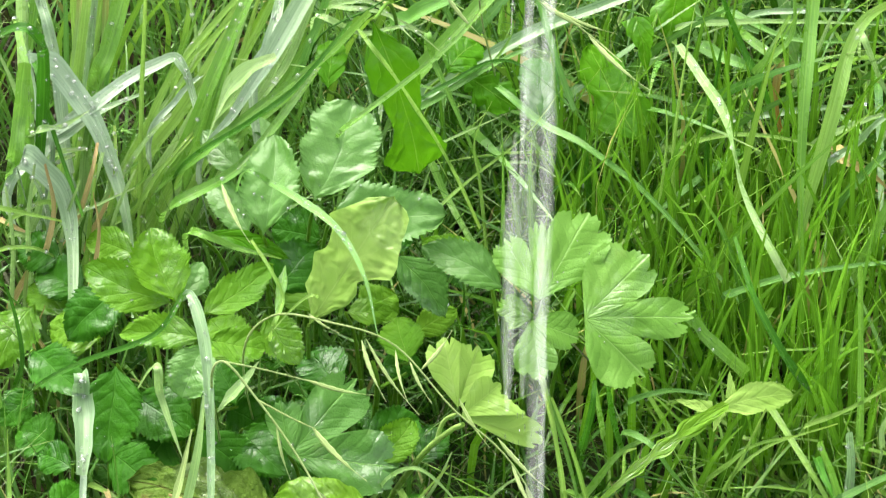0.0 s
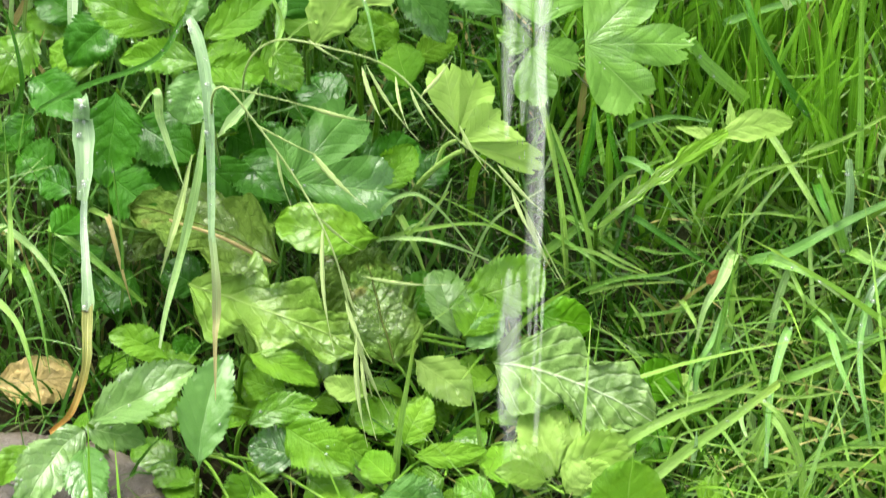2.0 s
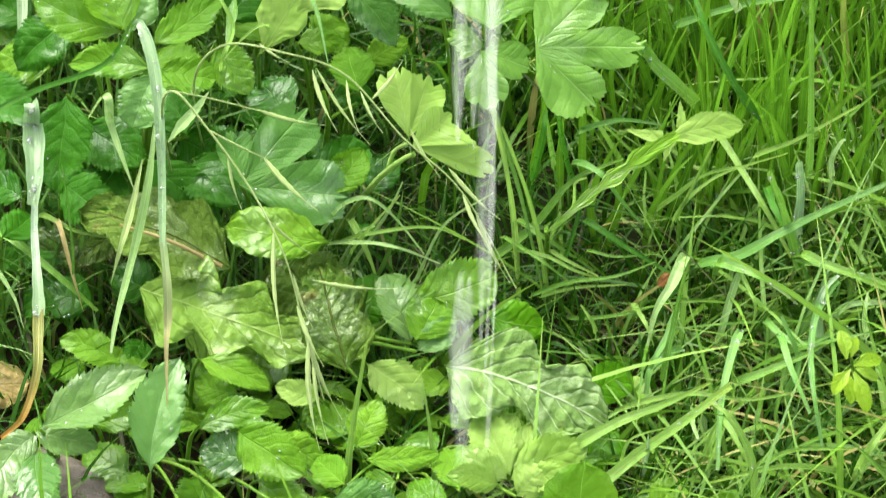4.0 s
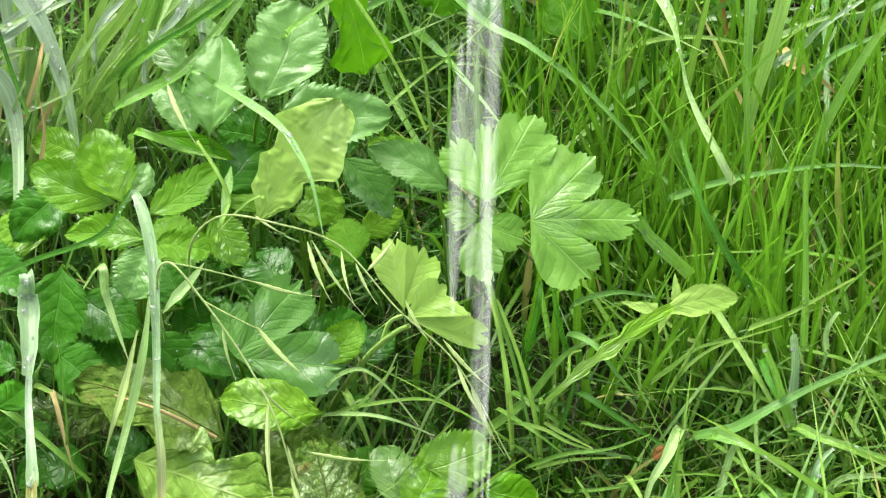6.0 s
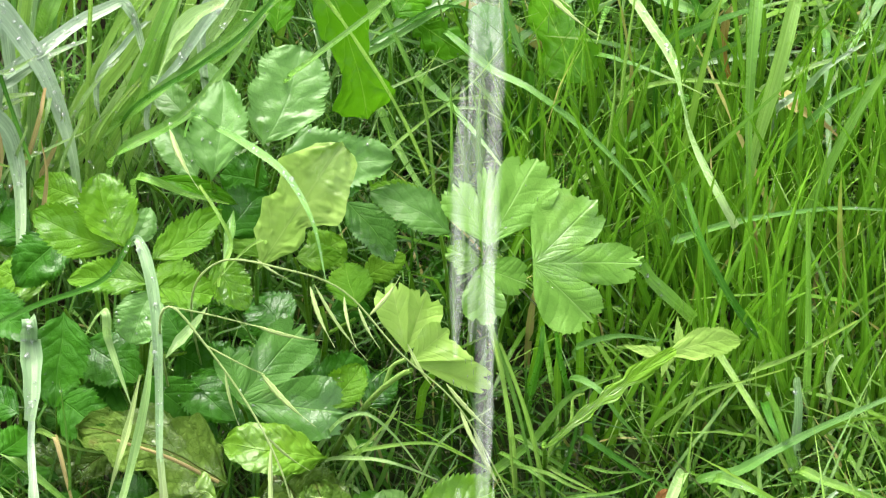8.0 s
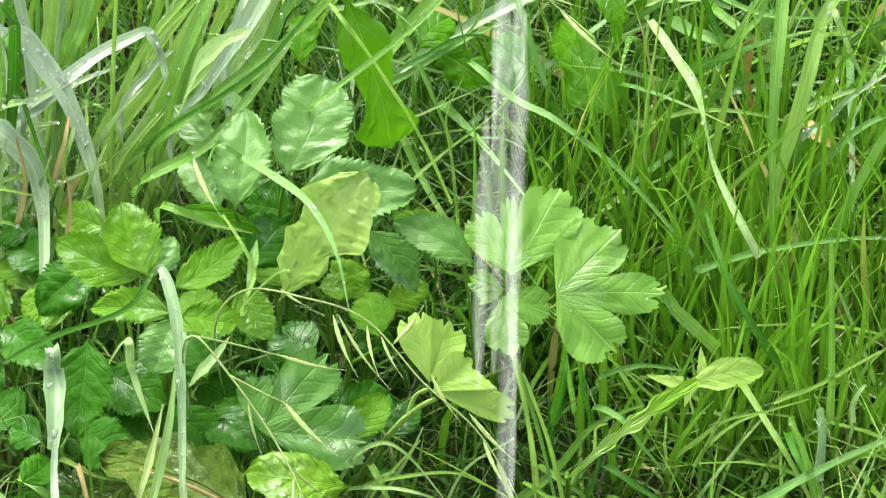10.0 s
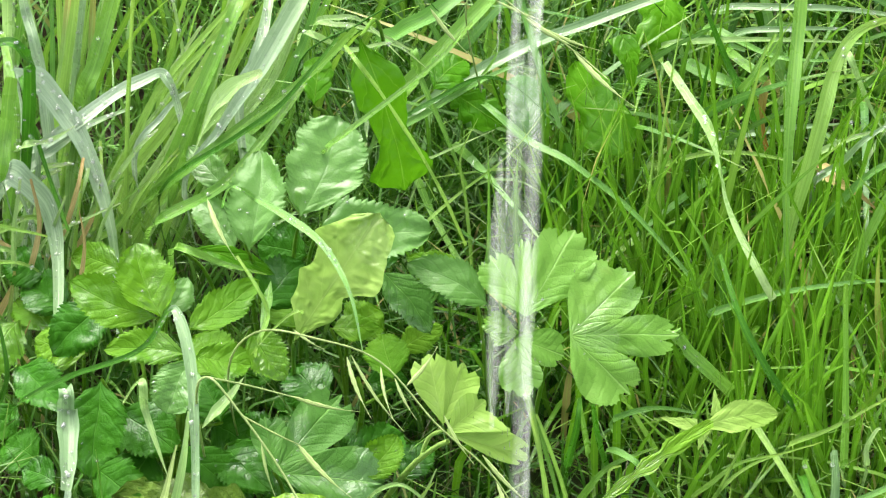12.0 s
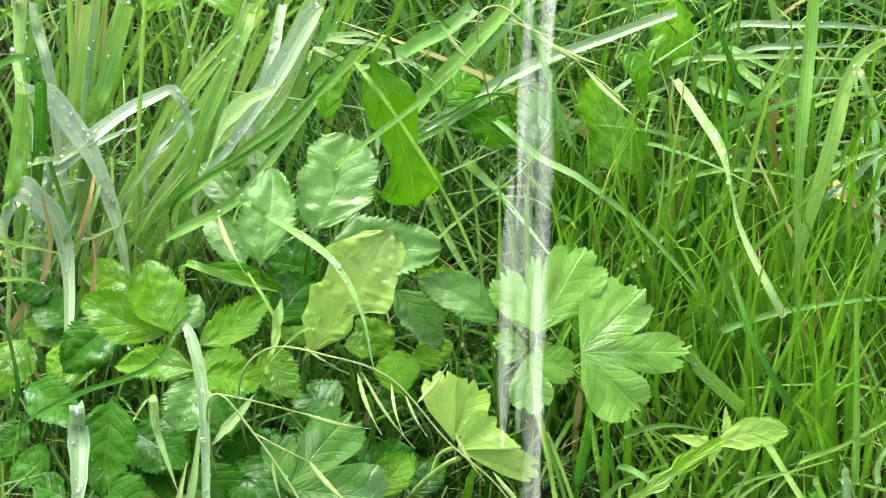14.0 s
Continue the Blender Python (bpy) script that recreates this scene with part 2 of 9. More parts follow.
# lawn blades in a deeper green: shade near the ground is coloured in
LAWN_SHADED = grass_material("shaded_blades", (0.008, 0.050, 0.002), (0.036, 0.125, 0.005), (0.101, 0.211, 0.018), 0.2, islands=True, dead=0.04)
TALL = grass_material("tall_blades", (0.05, 0.16, 0.008), (0.155, 0.295, 0.03), (0.18, 0.30, 0.04), 0.3, islands=True, dead=0.0)
LYING = grass_material("lying_blades", (0.022, 0.105, 0.008), (0.102, 0.225, 0.034), (0.17, 0.25, 0.05), 0.22, (0.15, 0.4), islands=True, dead=0.015, spec=0.45)
# dead grass tinted green-black, so it carries the shade of lawn gaps
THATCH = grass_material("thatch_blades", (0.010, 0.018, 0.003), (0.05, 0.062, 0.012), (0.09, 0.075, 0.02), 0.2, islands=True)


def soil_material():
    mat, nt = nodes_of("soil")
    tc = nt.nodes.new("ShaderNodeTexCoord")
    a = fog(nt, tc.outputs["Object"], 35, 8, 0.65)
    b = fog(nt, tc.outputs["Object"], 4, 4)
    # near black: the gloom under the plants is put into the soil colour
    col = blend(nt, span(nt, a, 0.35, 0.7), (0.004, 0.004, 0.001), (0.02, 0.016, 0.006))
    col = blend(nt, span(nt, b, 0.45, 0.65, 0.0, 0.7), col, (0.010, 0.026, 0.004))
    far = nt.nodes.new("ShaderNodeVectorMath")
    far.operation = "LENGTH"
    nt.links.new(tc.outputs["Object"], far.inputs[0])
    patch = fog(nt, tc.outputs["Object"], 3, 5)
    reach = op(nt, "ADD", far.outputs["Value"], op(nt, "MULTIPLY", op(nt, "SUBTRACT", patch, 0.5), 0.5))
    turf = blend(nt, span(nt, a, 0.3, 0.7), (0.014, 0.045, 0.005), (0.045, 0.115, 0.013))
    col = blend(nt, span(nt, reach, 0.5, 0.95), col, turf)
    finish(nt, col, span(nt, a, 0.3, 0.7, 0.6, 0.9), a, 0.9, spec=0.05, depth=0.01)
    return mat


def stone_material():
    mat, nt = nodes_of("wet_stone")
    tc = nt.nodes.new("ShaderNodeTexCoord")
    a = fog(nt, tc.outputs["Object"], 40, 8, 0.7)
    b = fog(nt, tc.outputs["Object"], 9, 5)
    col = blend(nt, span(nt, b, 0.35, 0.65), (0.040, 0.031, 0.022), (0.095, 0.078, 0.055))
    col = blend(nt, span(nt, a, 0.5, 0.75), col, (0.16, 0.135, 0.10))
    finish(nt, col, span(nt, b, 0.35, 0.7, 0.25, 0.6), a, 1.0, spec=0.4, depth=0.005)
    return mat


def water_material(name, rough, white):
    mat, nt = nodes_of(name)
    p = nt.nodes.new("ShaderNodeBsdfPrincipled")
    p.inputs["Base Color"].default_value = (1, 1, 1, 1)
    # white: diffuse share that paints the drops' sky glints
    p.inputs["Transmission Weight"].default_value = 1.0 - white
    p.inputs["IOR"].default_value = 1.33
    p.inputs["Roughness"].default_value = rough
    out = nt.nodes.new("ShaderNodeOutputMaterial")
    nt.links.new(p.outputs[0], out.inputs[0])
    return mat


def falling_water_material():
    """Thin threads of broken water, mostly clear, each a shade of its own, drawn out along the fall."""
    mat, nt = nodes_of("falling_water")
    rnd = nt.nodes.new("ShaderNodeNewGeometry").outputs["Random Per Island"]
    tc = nt.nodes.new("ShaderNodeTexCoord")
    mp = nt.nodes.new("ShaderNodeMapping")
    mp.inputs["Scale"].default_value = (700, 700, 14)
    nt.links.new(tc.outputs["Object"], mp.inputs["Vector"])
    streak = fog(nt, mp.outputs[0], 1.0, 3, 0.6)
    f = op(nt, "MULTIPLY", span(nt, streak, 0.3, 0.75, 0.045, 0.12), op(nt, "ADD", 0.6, op(nt, "MULTIPLY", rnd, 0.5)))
    uv = nt.nodes.new("ShaderNodeUVMap")
    sep = nt.nodes.new("ShaderNodeSeparateXYZ")
    nt.links.new(uv.outputs[0], sep.inputs[0])
    f = op(nt, "MULTIPLY", f, op(nt, "POWER", sep.outputs[1], 1.6))
    p = nt.nodes.new("ShaderNodeBsdfPrincipled")
    p.inputs["Base Color"].default_value = (0.9, 0.92, 0.9, 1)
    p.inputs["Roughness"].default_value = 0.2
    p.inputs["IOR"].default_value = 1.33
    scatter = nt.nodes.new("ShaderNodeBsdfTranslucent")
    scatter.inputs["Color"].default_value = (0.95, 0.97, 0.96, 1)
    milky = nt.nodes.new("ShaderNodeMixShader")
    milky.inputs[0].default_value = 0.75
    nt.links.new(p.outputs[0], milky.inputs[1])
    nt.links.new(scatter.outputs[0], milky.inputs[2])
    clear = nt.nodes.new("ShaderNodeBsdfTransparent")
    mx = nt.nodes.new("ShaderNodeMixShader")
    out = nt.nodes.new("ShaderNodeOutputMaterial")
    nt.links.new(f, mx.inputs[0])
    nt.links.new(clear.outputs[0], mx.inputs[1])
    nt.links.new(milky.outputs[0], mx.inputs[2])
    nt.links.new(mx.outputs[0], out.inputs[0])
    return mat


SOIL, STONE = soil_material(), stone_material()
DROP, JET = water_material("dew", 0.03, 0.13), falling_water_material()


# ---- building blocks ----
LOOK_UP = Vector((0, -0.55, 0.83))
dew = []


def mesh_of(name, verts, faces, uvs, mat, smooth=True):
    me = bpy.data.meshes.new(name)
    me.from_pydata([tuple(v) for v in verts], [], faces)
    lay = me.uv_layers.new(name="UVMap")
    idx = np.empty(len(me.loops), dtype=np.int32)
    me.loops.foreach_get("vertex_index", idx)
    lay.data.foreach_set("uv", np.asarray(uvs, dtype=np.float32)[idx].ravel())
    me.polygons.foreach_set("use_smooth", np.full(len(me.polygons), smooth))
    me.materials.append(mat)
    me.update()
    return me


def part(name, me, parent, label=""):
    ob = new(name, me)
    ob.parent = parent
    ob.matrix_parent_inverse = parent.matrix_world.inverted()
    return tagged(ob, label)


def thing(name, at, label, category, group=""):
    ob = new(name)
    ob.empty_display_size = 0.02
    ob.matrix_world = Matrix.Translation(at)
    bpy.context.view_layer.update()
    return tagged(ob, label, category, group)


def curve_through(pts, per=9):
    """Smooth points along a line through the given places."""
    p = [Vector(q) for q in pts]
    p = [p[0] * 2 - p[1]] + p + [p[-1] * 2 - p[-2]]
    out = []
    for i in range(1, len(p) - 2):
        a, b, c, d = p[i - 1:i + 3]
        for k in range(per):
            t = k / per
            out.append(0.5 * (2 * b + (c - a) * t + (2 * a - 5 * b + 4 * c - d) * t * t + (3 * b - a - 3 * c + d) * t ** 3))
    out.append(p[-2])
    return out


def blade(parent, pts, width, mat, end=0.0, start=0.6, turn=0.0, twist=0.0, fold=0.55, wet=0, peak=0.35, name="blade", label=""):
    """One grass blade: a ribbon folded along its midrib, widest below the middle, tapering to a tip (end: width left there)."""
    line = curve_through(pts)
    n = len(line) - 1
    rng = random.Random(round(sum(abs(c) for q in pts for c in q) * 1e4))
    verts, uvs, faces = [], [], []
    wave = rng.uniform(0, 6)
    for i, q in enumerate(line):
        u = i / n
        t = (line[min(i + 1, n)] - line[max(i - 1, 0)]).normalized()
        side = t.cross(LOOK_UP)
        if side.length < 0.15:
            side = t.cross(Vector((0.9, 0.1, 0.3)))
        side.normalize()
        side = Matrix.Rotation(radians(turn + twist * u + 7 * math.sin(wave + 7 * u)), 3, t) @ side
        up = side.cross(t)
        w = 0.5 * width * ((start + (1 - start) * min(1, u / peak) ** (1 if peak < 0.6 else 2.5)) * (1 - max(0, u - peak) / (1 - peak) * (1 - end)) ** 0.8)
        w = max(w, 0.0002) * (1 + 0.05 * math.sin(wave * 3 + 31 * u))
        for s in (-1, -0.5, 0, 0.5, 1):
            verts.append(q + side * (s * w) + up * (abs(s) * fold * w + 0.06 * w * math.sin(23 * u + wave)))
            uvs.append((u, 0.5 + 0.5 * s))
        if i:
            a, b = (i - 1) * 5, i * 5
            faces += [(a + k, a + k + 1, b + k + 1, b + k) for k in range(4)]
        for _ in range(2 if wet and u > 0.2 else 0):
            if rng.random() > wet * (0.9 if math.sin(11 * u + wave) > 0 else 0.2):
                continue
            s = rng.uniform(-0.7, 0.7)
            r = rng.choice((0.0003, 0.0004, 0.0004, 0.0005, 0.0006, 0.0007, 0.0010, 0.0016))
            dew.append((q + side * (s * w) + up * (abs(s) * fold * w + 0.4 * r), r))
    return part(name, mesh_of(name, verts, faces, uvs, mat), parent, label)


def stem(parent, pts, r0, r1, mat, name="stalk", label=""):
    """A round, tapering stalk."""
    line = curve_through(pts, 7)
    n = len(line) - 1
    verts, uvs, faces = [], [], []
    for i, q in enumerate(line):
        u = i / n
        t = (line[min(i + 1, n)] - line[max(i - 1, 0)]).normalized()
        side = t.cross(Vector((0.31, 0.9, 0.2))).normalized()
        up = side.cross(t)
        r = r0 + (r1 - r0) * u
        for k in range(6):
            a = k * math.pi / 3
            verts.append(q + side * (r * math.cos(a)) + up * (r * math.sin(a)))
            uvs.append((u * 0.7, k / 5))
        if i:
            a, b = (i - 1) * 6, i * 6
            faces += [(a + k, a + (k + 1) % 6, b + (k + 1) % 6, b + k) for k in range(6)]
    return part(name, mesh_of(name, verts, faces, uvs, mat), parent, label)


SHAPES = {
    "ovate": ((0, .08, .2, .38, .55, .72, .86, .95, 1), (.05, .5, .84, 1, .96, .78, .52, .28, 0)),
    "broad": ((0, .05, .13, .24, .33, .41, .5, .58, .68, .77, .87, .95, 1), (.25, .62, .92, .8, .86, 1, .82, .9, .74, .78, .62, .36, 0)),
    "round": ((0, .06, .2, .45, .7, .88, .96, 1), (.06, .42, .8, 1, .95, .7, .42, 0)),
    "waist": ((0, .1, .2, .35, .5, .62, .74, .88, .95, 1), (.1, .5, .8, .8, .6, .5, .62, 1, .75, .2)),
    "shoulder_left": ((0, .08, .16, .25, .37, .46, .56, .65, .78, .9, .97, 1), (.1, .34, .58, .62, .8, .64, .72, 1, .74, .5, .26, .02)),
    "shoulder_right": ((0, .08, .2, .28, .36, .43, .5, .58, .7, .82, .93, .985, 1), (.1, .25, .5, .52, .38, .6, .96, .98, .8, .7, .58, .42, .02)),
    "spear": ((0, .1, .2, .32, .45, .6, .75, .88, .96, 1), (.2, .36, .6, .9, 1, .98, .86, .6, .3, 0)),
    "wing": ((0, .15, .3, .4, .5, .62, .7, .85, 1), (.2, .3, .55, .34, .8, .4, .9, .6, .4)),
    "tri": ((0, .15, .4, .7, .9, 1), (1, .95, .72, .42, .18, 0)),
    "paddle": ((0, .06, .15, .3, .5, .7, .85, .95, 1), (.3, .8, 1, .98, .9, .8, .6, .35, 0)),
    "lobed": ((0, .08, .18, .27, .36, .48, .56, .66, .8, .9, 1), (.15, .35, .8, .5, .9, 1, .66, .95, .82, .52, 0)),
}


def outline(shape, u):
    xs, ys = SHAPES[shape]
    k = max(i for i in range(len(xs) - 1) if xs[i] <= u)
    f = (u - xs[k]) / (xs[k + 1] - xs[k])
    f = 0.5 * f + 0.5 * f * f * (3 - 2 * f)
    return ys[k] + (ys[k + 1] - ys[k]) * f


def leaf(parent, base, lobes, mat, shape="ovate", teeth=15, bite=0.13, cut=None, bow=0.05, fold=0.12, sag=0.12, pucker=0.02, wet=0, label="", name="leaf", bays=0, waver=1.0):
    """A leaf of one or more lobes that fan out from its base. Each lobe: (tip, width, roll in degrees about its midrib, or the way its face looks).
    shape: one outline, or two for the left and the right half. bays: deep bights a side, by cut."""
    verts, uvs, faces = [], [], []
    base = Vector(base)
    rng = random.Random(round(sum(abs(c) for c in base) * 1e4))
    rows, half = 112, 8
    toothed = teeth >= 7
    cut = cut if cut is not None else (0.1 if toothed else 0.05)
    halves = (shape, shape) if isinstance(shape, str) else shape
    veins, pleated = VEINS[mat.name]
    for j, (tip, width, roll) in enumerate(lobes):
        t = Vector(tip) - base
        length = t.length
        t.normalize()
        if isinstance(roll, tuple):
            side = t.cross(Vector(roll)).normalized()
        else:
            side = t.cross(Vector((0, 0, 1)))
            side = side.normalized() if side.length > 0.05 else Vector((1, 0, 0))
            side = Matrix.Rotation(radians(-roll), 3, t) @ side
        up = side.cross(t)
        first = len(verts)
        seed = rng.uniform(0, 50)
        ph = (rng.uniform(0, 1), rng.uniform(0, 1))
        bights = (float(bays), float(bays)) if bays else (rng.uniform(2.2, 4.0), rng.uniform(2.2, 4.0))
        lift = (fold + rng.uniform(-0.1, 0.3), fold + rng.uniform(-0.1, 0.3)) if toothed else (fold + rng.uniform(-0.05, 0.1), fold + rng.uniform(-0.05, 0.1))
        nick = max(16.0, float(teeth)) if toothed else float(teeth)
        bend = rng.uniform(-0.06, 0.06) * length * waver
        for i in range(rows + 1):
            u = i / rows
            for k in range(-half, half + 1):
                s = k / half
                e = 1 if s > 0 else 0
                w = 0.5 * width * outline(halves[e], min(max(u, 0.004), 0.996))
                stretch = u + 0.025 * noise.noise(Vector((u * 6, seed + 9 * e, 4.4)))
                p = (stretch * nick + ph[e]) % 1.0
                point = (p / 0.85) ** 0.8 if p < 0.85 else (1 - p) / 0.15
                bay = 1 - abs(math.sin(math.pi * ((stretch - 0.1 * abs(s)) * bights[e] + 0.4 * ph[e]))) ** 1.15 if bays else 1 - abs(math.sin(math.pi * (stretch * bights[e] + ph[e]))) ** 0.55
                edge = min(1, 6 * (1 - u)) * min(1, 8 * u)
                x = s * w * (1 - (bite * (1 - point) * abs(s) ** 9 + cut * bay * abs(s) ** 1.5) * edge)
                x += 0.03 * width * waver * noise.noise(Vector((u * 3.1, seed, 1.7)))
                z = lift[e] * abs(x) + bow * length * 4 * u * (1 - u) - sag * length * u * u - sag * 1.2 * w * s * s
                z += 0.12 * width * noise.noise(Vector((u * 3, s * 1.6 + seed, seed))) * abs(s)
                z += 0.03 * width * noise.noise(Vector((u * 9, s * 4 + seed, seed * 2)))
                z += pucker * width * (0.55 - abs(noise.noise(Vector((u * 8, s * 4.5 + seed, 3 * seed)))) - 0.5 * abs(noise.noise(Vector((u * 17, s * 9 + seed, seed))))) * min(1, 3 * abs(s))
                pleat = abs((u * veins - abs(s) * veins * 0.32) % 1.0 - 0.5) * 2
                z += 0.009 * pleated * width * pleat ** 0.7 * min(1, 3 * abs(s)) * min(1, 5 * (1 - u))
                slide = 0.09 * length * abs(s) * (0.7 - u) + 0.02 * length * point * abs(s) ** 9 * (1 if toothed else 0) * edge
                verts.append(base + t * (u * length + slide) + side * (x + bend * 4 * u * (1 - u)) + up * (z + 0.0008 * j))
                uvs.append((u, 0.5 + 0.5 * s))
                if wet and 0.1 < u < 0.95 and abs(s) < 0.9 and rng.random() < wet * 0.006:
                    dew.append((verts[-1] + up * 0.0003, rng.choice((0.0004, 0.0006, 0.001))))
        m = 2 * half + 1
        for i in range(rows):
            for k in range(m - 1):
                a = first + i * m + k
                faces.append((a, a + 1, a + m + 1, a + m))
    return part(name, mesh_of(name, verts, faces, uvs, mat), parent, label)


def fan_leaf(parent, base, face, lobes, mat, sinus=0.6, bite=0.07, tooth=4.0, skirt=0.3, ridge=0.16, droop=0.1, pleats=0.006, wet=0, label="", name="leaf"):
    """A leaf whose lobes are grown together round its base. face: the way it looks. Each lobe: (tip, half its angle in degrees).
    sinus: how far out the bights between lobes lie; skirt: how wide the outer edges stay near the base."""
    base, up = Vector(base), Vector(face).normalized()
    ex = sum(((Vector(tip) - base).normalized() for tip, _ in lobes), Vector((0, 0, 0)))
    ex = (ex - up * ex.dot(up)).normalized()
    ey = up.cross(ex)
    rng = random.Random(round(sum(abs(c) for c in base) * 1e4) + 1)
    (veins, pleated), seed = VEINS[mat.name], rng.uniform(0, 50)
    fan = []
    for tip, half_angle in lobes:
        d = Vector(tip) - base
        fan.append((math.atan2(d.dot(ey), d.dot(ex)), math.hypot(d.dot(ex), d.dot(ey)), radians(half_angle)))
    fan.sort()
    ends = [fan[0][0] - fan[0][2]]
    for (a0, l0, w0), (a1, l1, w1) in zip(fan, fan[1:]):
        ends.append(a0 + (a1 - a0) * w0 / (w0 + w1))
    ends.append(fan[-1][0] + fan[-1][2])
    tall = max(length for _, length, _ in fan)
    grid, rings = 40, 20
    verts, uvs, faces = [], [], []
    columns = 0
    for i, (mid, length, _) in enumerate(fan):
        lo, hi = ends[i], ends[i + 1]
        for c in range(grid + (1 if i == len(fan) - 1 else 0)):
            th = lo + (hi - lo) * c / grid
            q = (th - mid) / ((hi - mid) if th > mid else (mid - lo))
            outer = (i == 0 and th < mid) or (i == len(fan) - 1 and th > mid)
            if outer:
                low = skirt
            else:
                near = fan[i + 1][1] if th > mid else fan[i - 1][1]
                low = sinus * 0.5 * (length + near) / length
            reach = length * (low + (1 - low) * max(0.0, 1 - abs(q) ** 2.9) ** 0.85)
            span_deg = math.degrees(abs((hi if th > mid else lo) - mid))
            p = (abs(q) * span_deg / tooth) % 1.0
            reach *= 1 - bite * p ** 0.8 * (1 - 0.5 * abs(q))
            reach *= 1 + 0.04 * noise.noise(Vector((th * 4, seed, 1.1))) - 0.1 * max(0.0, math.sin(abs(q) * 7.5 + 0.8 * math.sin(seed + i))) ** 6
            for r in range(rings + 1):
                rho = (r + 0.02) / (rings + 0.02)
                d = reach * rho
                u, a = d * math.cos(th - mid) / length, abs(q)
                pleat = abs((u * veins - a * veins * 0.32) % 1.0 - 0.5) * 2
                z = ridge * d * a * abs(hi - lo) * 0.5 - droop * d * d / tall + pleats * pleated * length * pleat ** 0.7 * min(1, 3 * a) * min(1, 4 * rho)
                z += 0.08 * length * rho * noise.noise(Vector((u * 2.6 + seed, th * 2.2, i * 3.0))) * min(1, 2 * a)
                z += 0.05 * d * noise.noise(Vector((d / tall * 4, th * 5.0, seed)))
                verts.append(base + (ex * math.cos(th) + ey * math.sin(th)) * d + up * z)
                uvs.append((min(1, max(0, u)), 0.5 + 0.5 * q * (-1 if i % 2 else 1)))
                if wet and 0.15 < rho < 0.95 and rng.random() < wet * 0.006:
                    dew.append((verts[-1] + up * 0.0003, rng.choice((0.0004, 0.0006, 0.001))))
            columns += 1
    m = rings + 1
    for c in range(columns - 1):
        for r in range(rings):
            k = c * m + r
            faces.append((k, k + 1, k + m + 1, k + m))
    return part(name, mesh_of(name, verts, faces, uvs, mat), parent, label)


def spikelet(parent, base, tip, width, mat=None):
    """A flattened spindle of overlapping scales with a bristle at its end."""
    mat = mat or SPIKE
    base, tip = Vector(base), Vector(tip)
    t = tip - base
    length = t.length
    t.normalize()
    side = t.cross(LOOK_UP).normalized()
    up = side.cross(t)
    verts, uvs, faces = [], [], []
    rings, around = 22, 8
    for i in range(rings + 1):
        u = i / rings
        r = 0.5 * width * (math.sin(math.pi * min(1, u / 0.82) ** 0.8) ** 0.9 if u < 0.82 else 0)
        r = max(r * (0.82 + 0.36 * ((u * 7) % 1.0)), 0.00018)
        bend = 0.04 * length * math.sin(math.pi * u)
        for k in range(around):
            a = 2 * math.pi * k / around
            verts.append(base + t * (u * length) + side * (r * math.cos(a) + bend) + up * (0.6 * r * math.sin(a)))
            uvs.append((u, k / (around - 1)))
        if i:
            p, q = (i - 1) * around, i * around
            faces += [(p + k, p + (k + 1) % around, q + (k + 1) % around, q + k) for k in range(around)]
    return part("spikelet", mesh_of("spikelet", verts, faces, uvs, mat), parent)


def field(name, count, place, size, width, lean, mat, label, category, seed, segs=5, drift=(0, 0), limp=0.35):
    """Many thin blades joined in one mesh. place(rng) gives the roots; size, width, lean: ranges; drift: common direction of lean."""
    rng = np.random.default_rng(seed)
    root = place(rng, count)
    n = len(root)
    h = rng.uniform(*size, n) * (0.75 + 0.5 * rng.random(n))
    w = rng.uniform(*width, n)
    az = rng.uniform(0, 2 * np.pi, n)
    far = rng.uniform(*lean, n)
    d = np.stack([np.cos(az) * far + drift[0], np.sin(az) * far + drift[1], np.zeros(n)], 1)
    face = rng.normal(0, 0.6, n)
    twist = rng.normal(0, 0.9, n)
    lim = rng.uniform(0, limp, n)
    kink = rng.normal(0, 0.05, (n, 2))
    verts = np.empty((n, segs + 1, 2, 3), np.float32)
    uv = np.empty((n, segs + 1, 2, 2), np.float32)
    for i in range(segs + 1):
        s = i / segs
        c = np.zeros((n, 3))
        c[:, :2] = root
        c += d * (h * (0.25 * s + 0.75 * s * s))[:, None]
        c[:, :2] += kink * (h * math.sin(3.1 * s))[:, None]
        c[:, 2] += h * (s - lim * s * s * (1 + np.hypot(d[:, 0], d[:, 1]))) - 0.004
        c[:, 2] = np.maximum(c[:, 2], -0.004 + 0.008 * s)
        half = w * 0.5 * (1 - s ** 2.2) * (0.7 + 0.6 * min(1, 2.5 * s)) * 0.8 + 0.00012
        side = np.stack([np.cos(face + twist * s), np.sin(face + twist * s), 0.25 * np.sin(twist * 3 * s)], 1)
        for k in (0, 1):
            verts[:, i, k] = c + side * (half * (2 * k - 1))[:, None]
            uv[:, i, k] = (s, k)
    m = (segs + 1) * 2
    one = np.array([(2 * i, 2 * i + 1, 2 * i + 3, 2 * i + 2) for i in range(segs)])
    faces = (one[None] + (np.arange(n) * m)[:, None, None]).reshape(-1, 4)
    me = bpy.data.meshes.new(name)
    me.from_pydata(verts.reshape(-1, 3), [], faces)
    lay = me.uv_layers.new(name="UVMap")
    lay.data.foreach_set("uv", uv.reshape(-1, 2)[faces.ravel()].ravel())
    me.polygons.foreach_set("use_smooth", np.full(len(me.polygons), True))
    me.materials.append(mat)
    me.update()
    return tagged(new(name, me), label, category, kind="stuff")


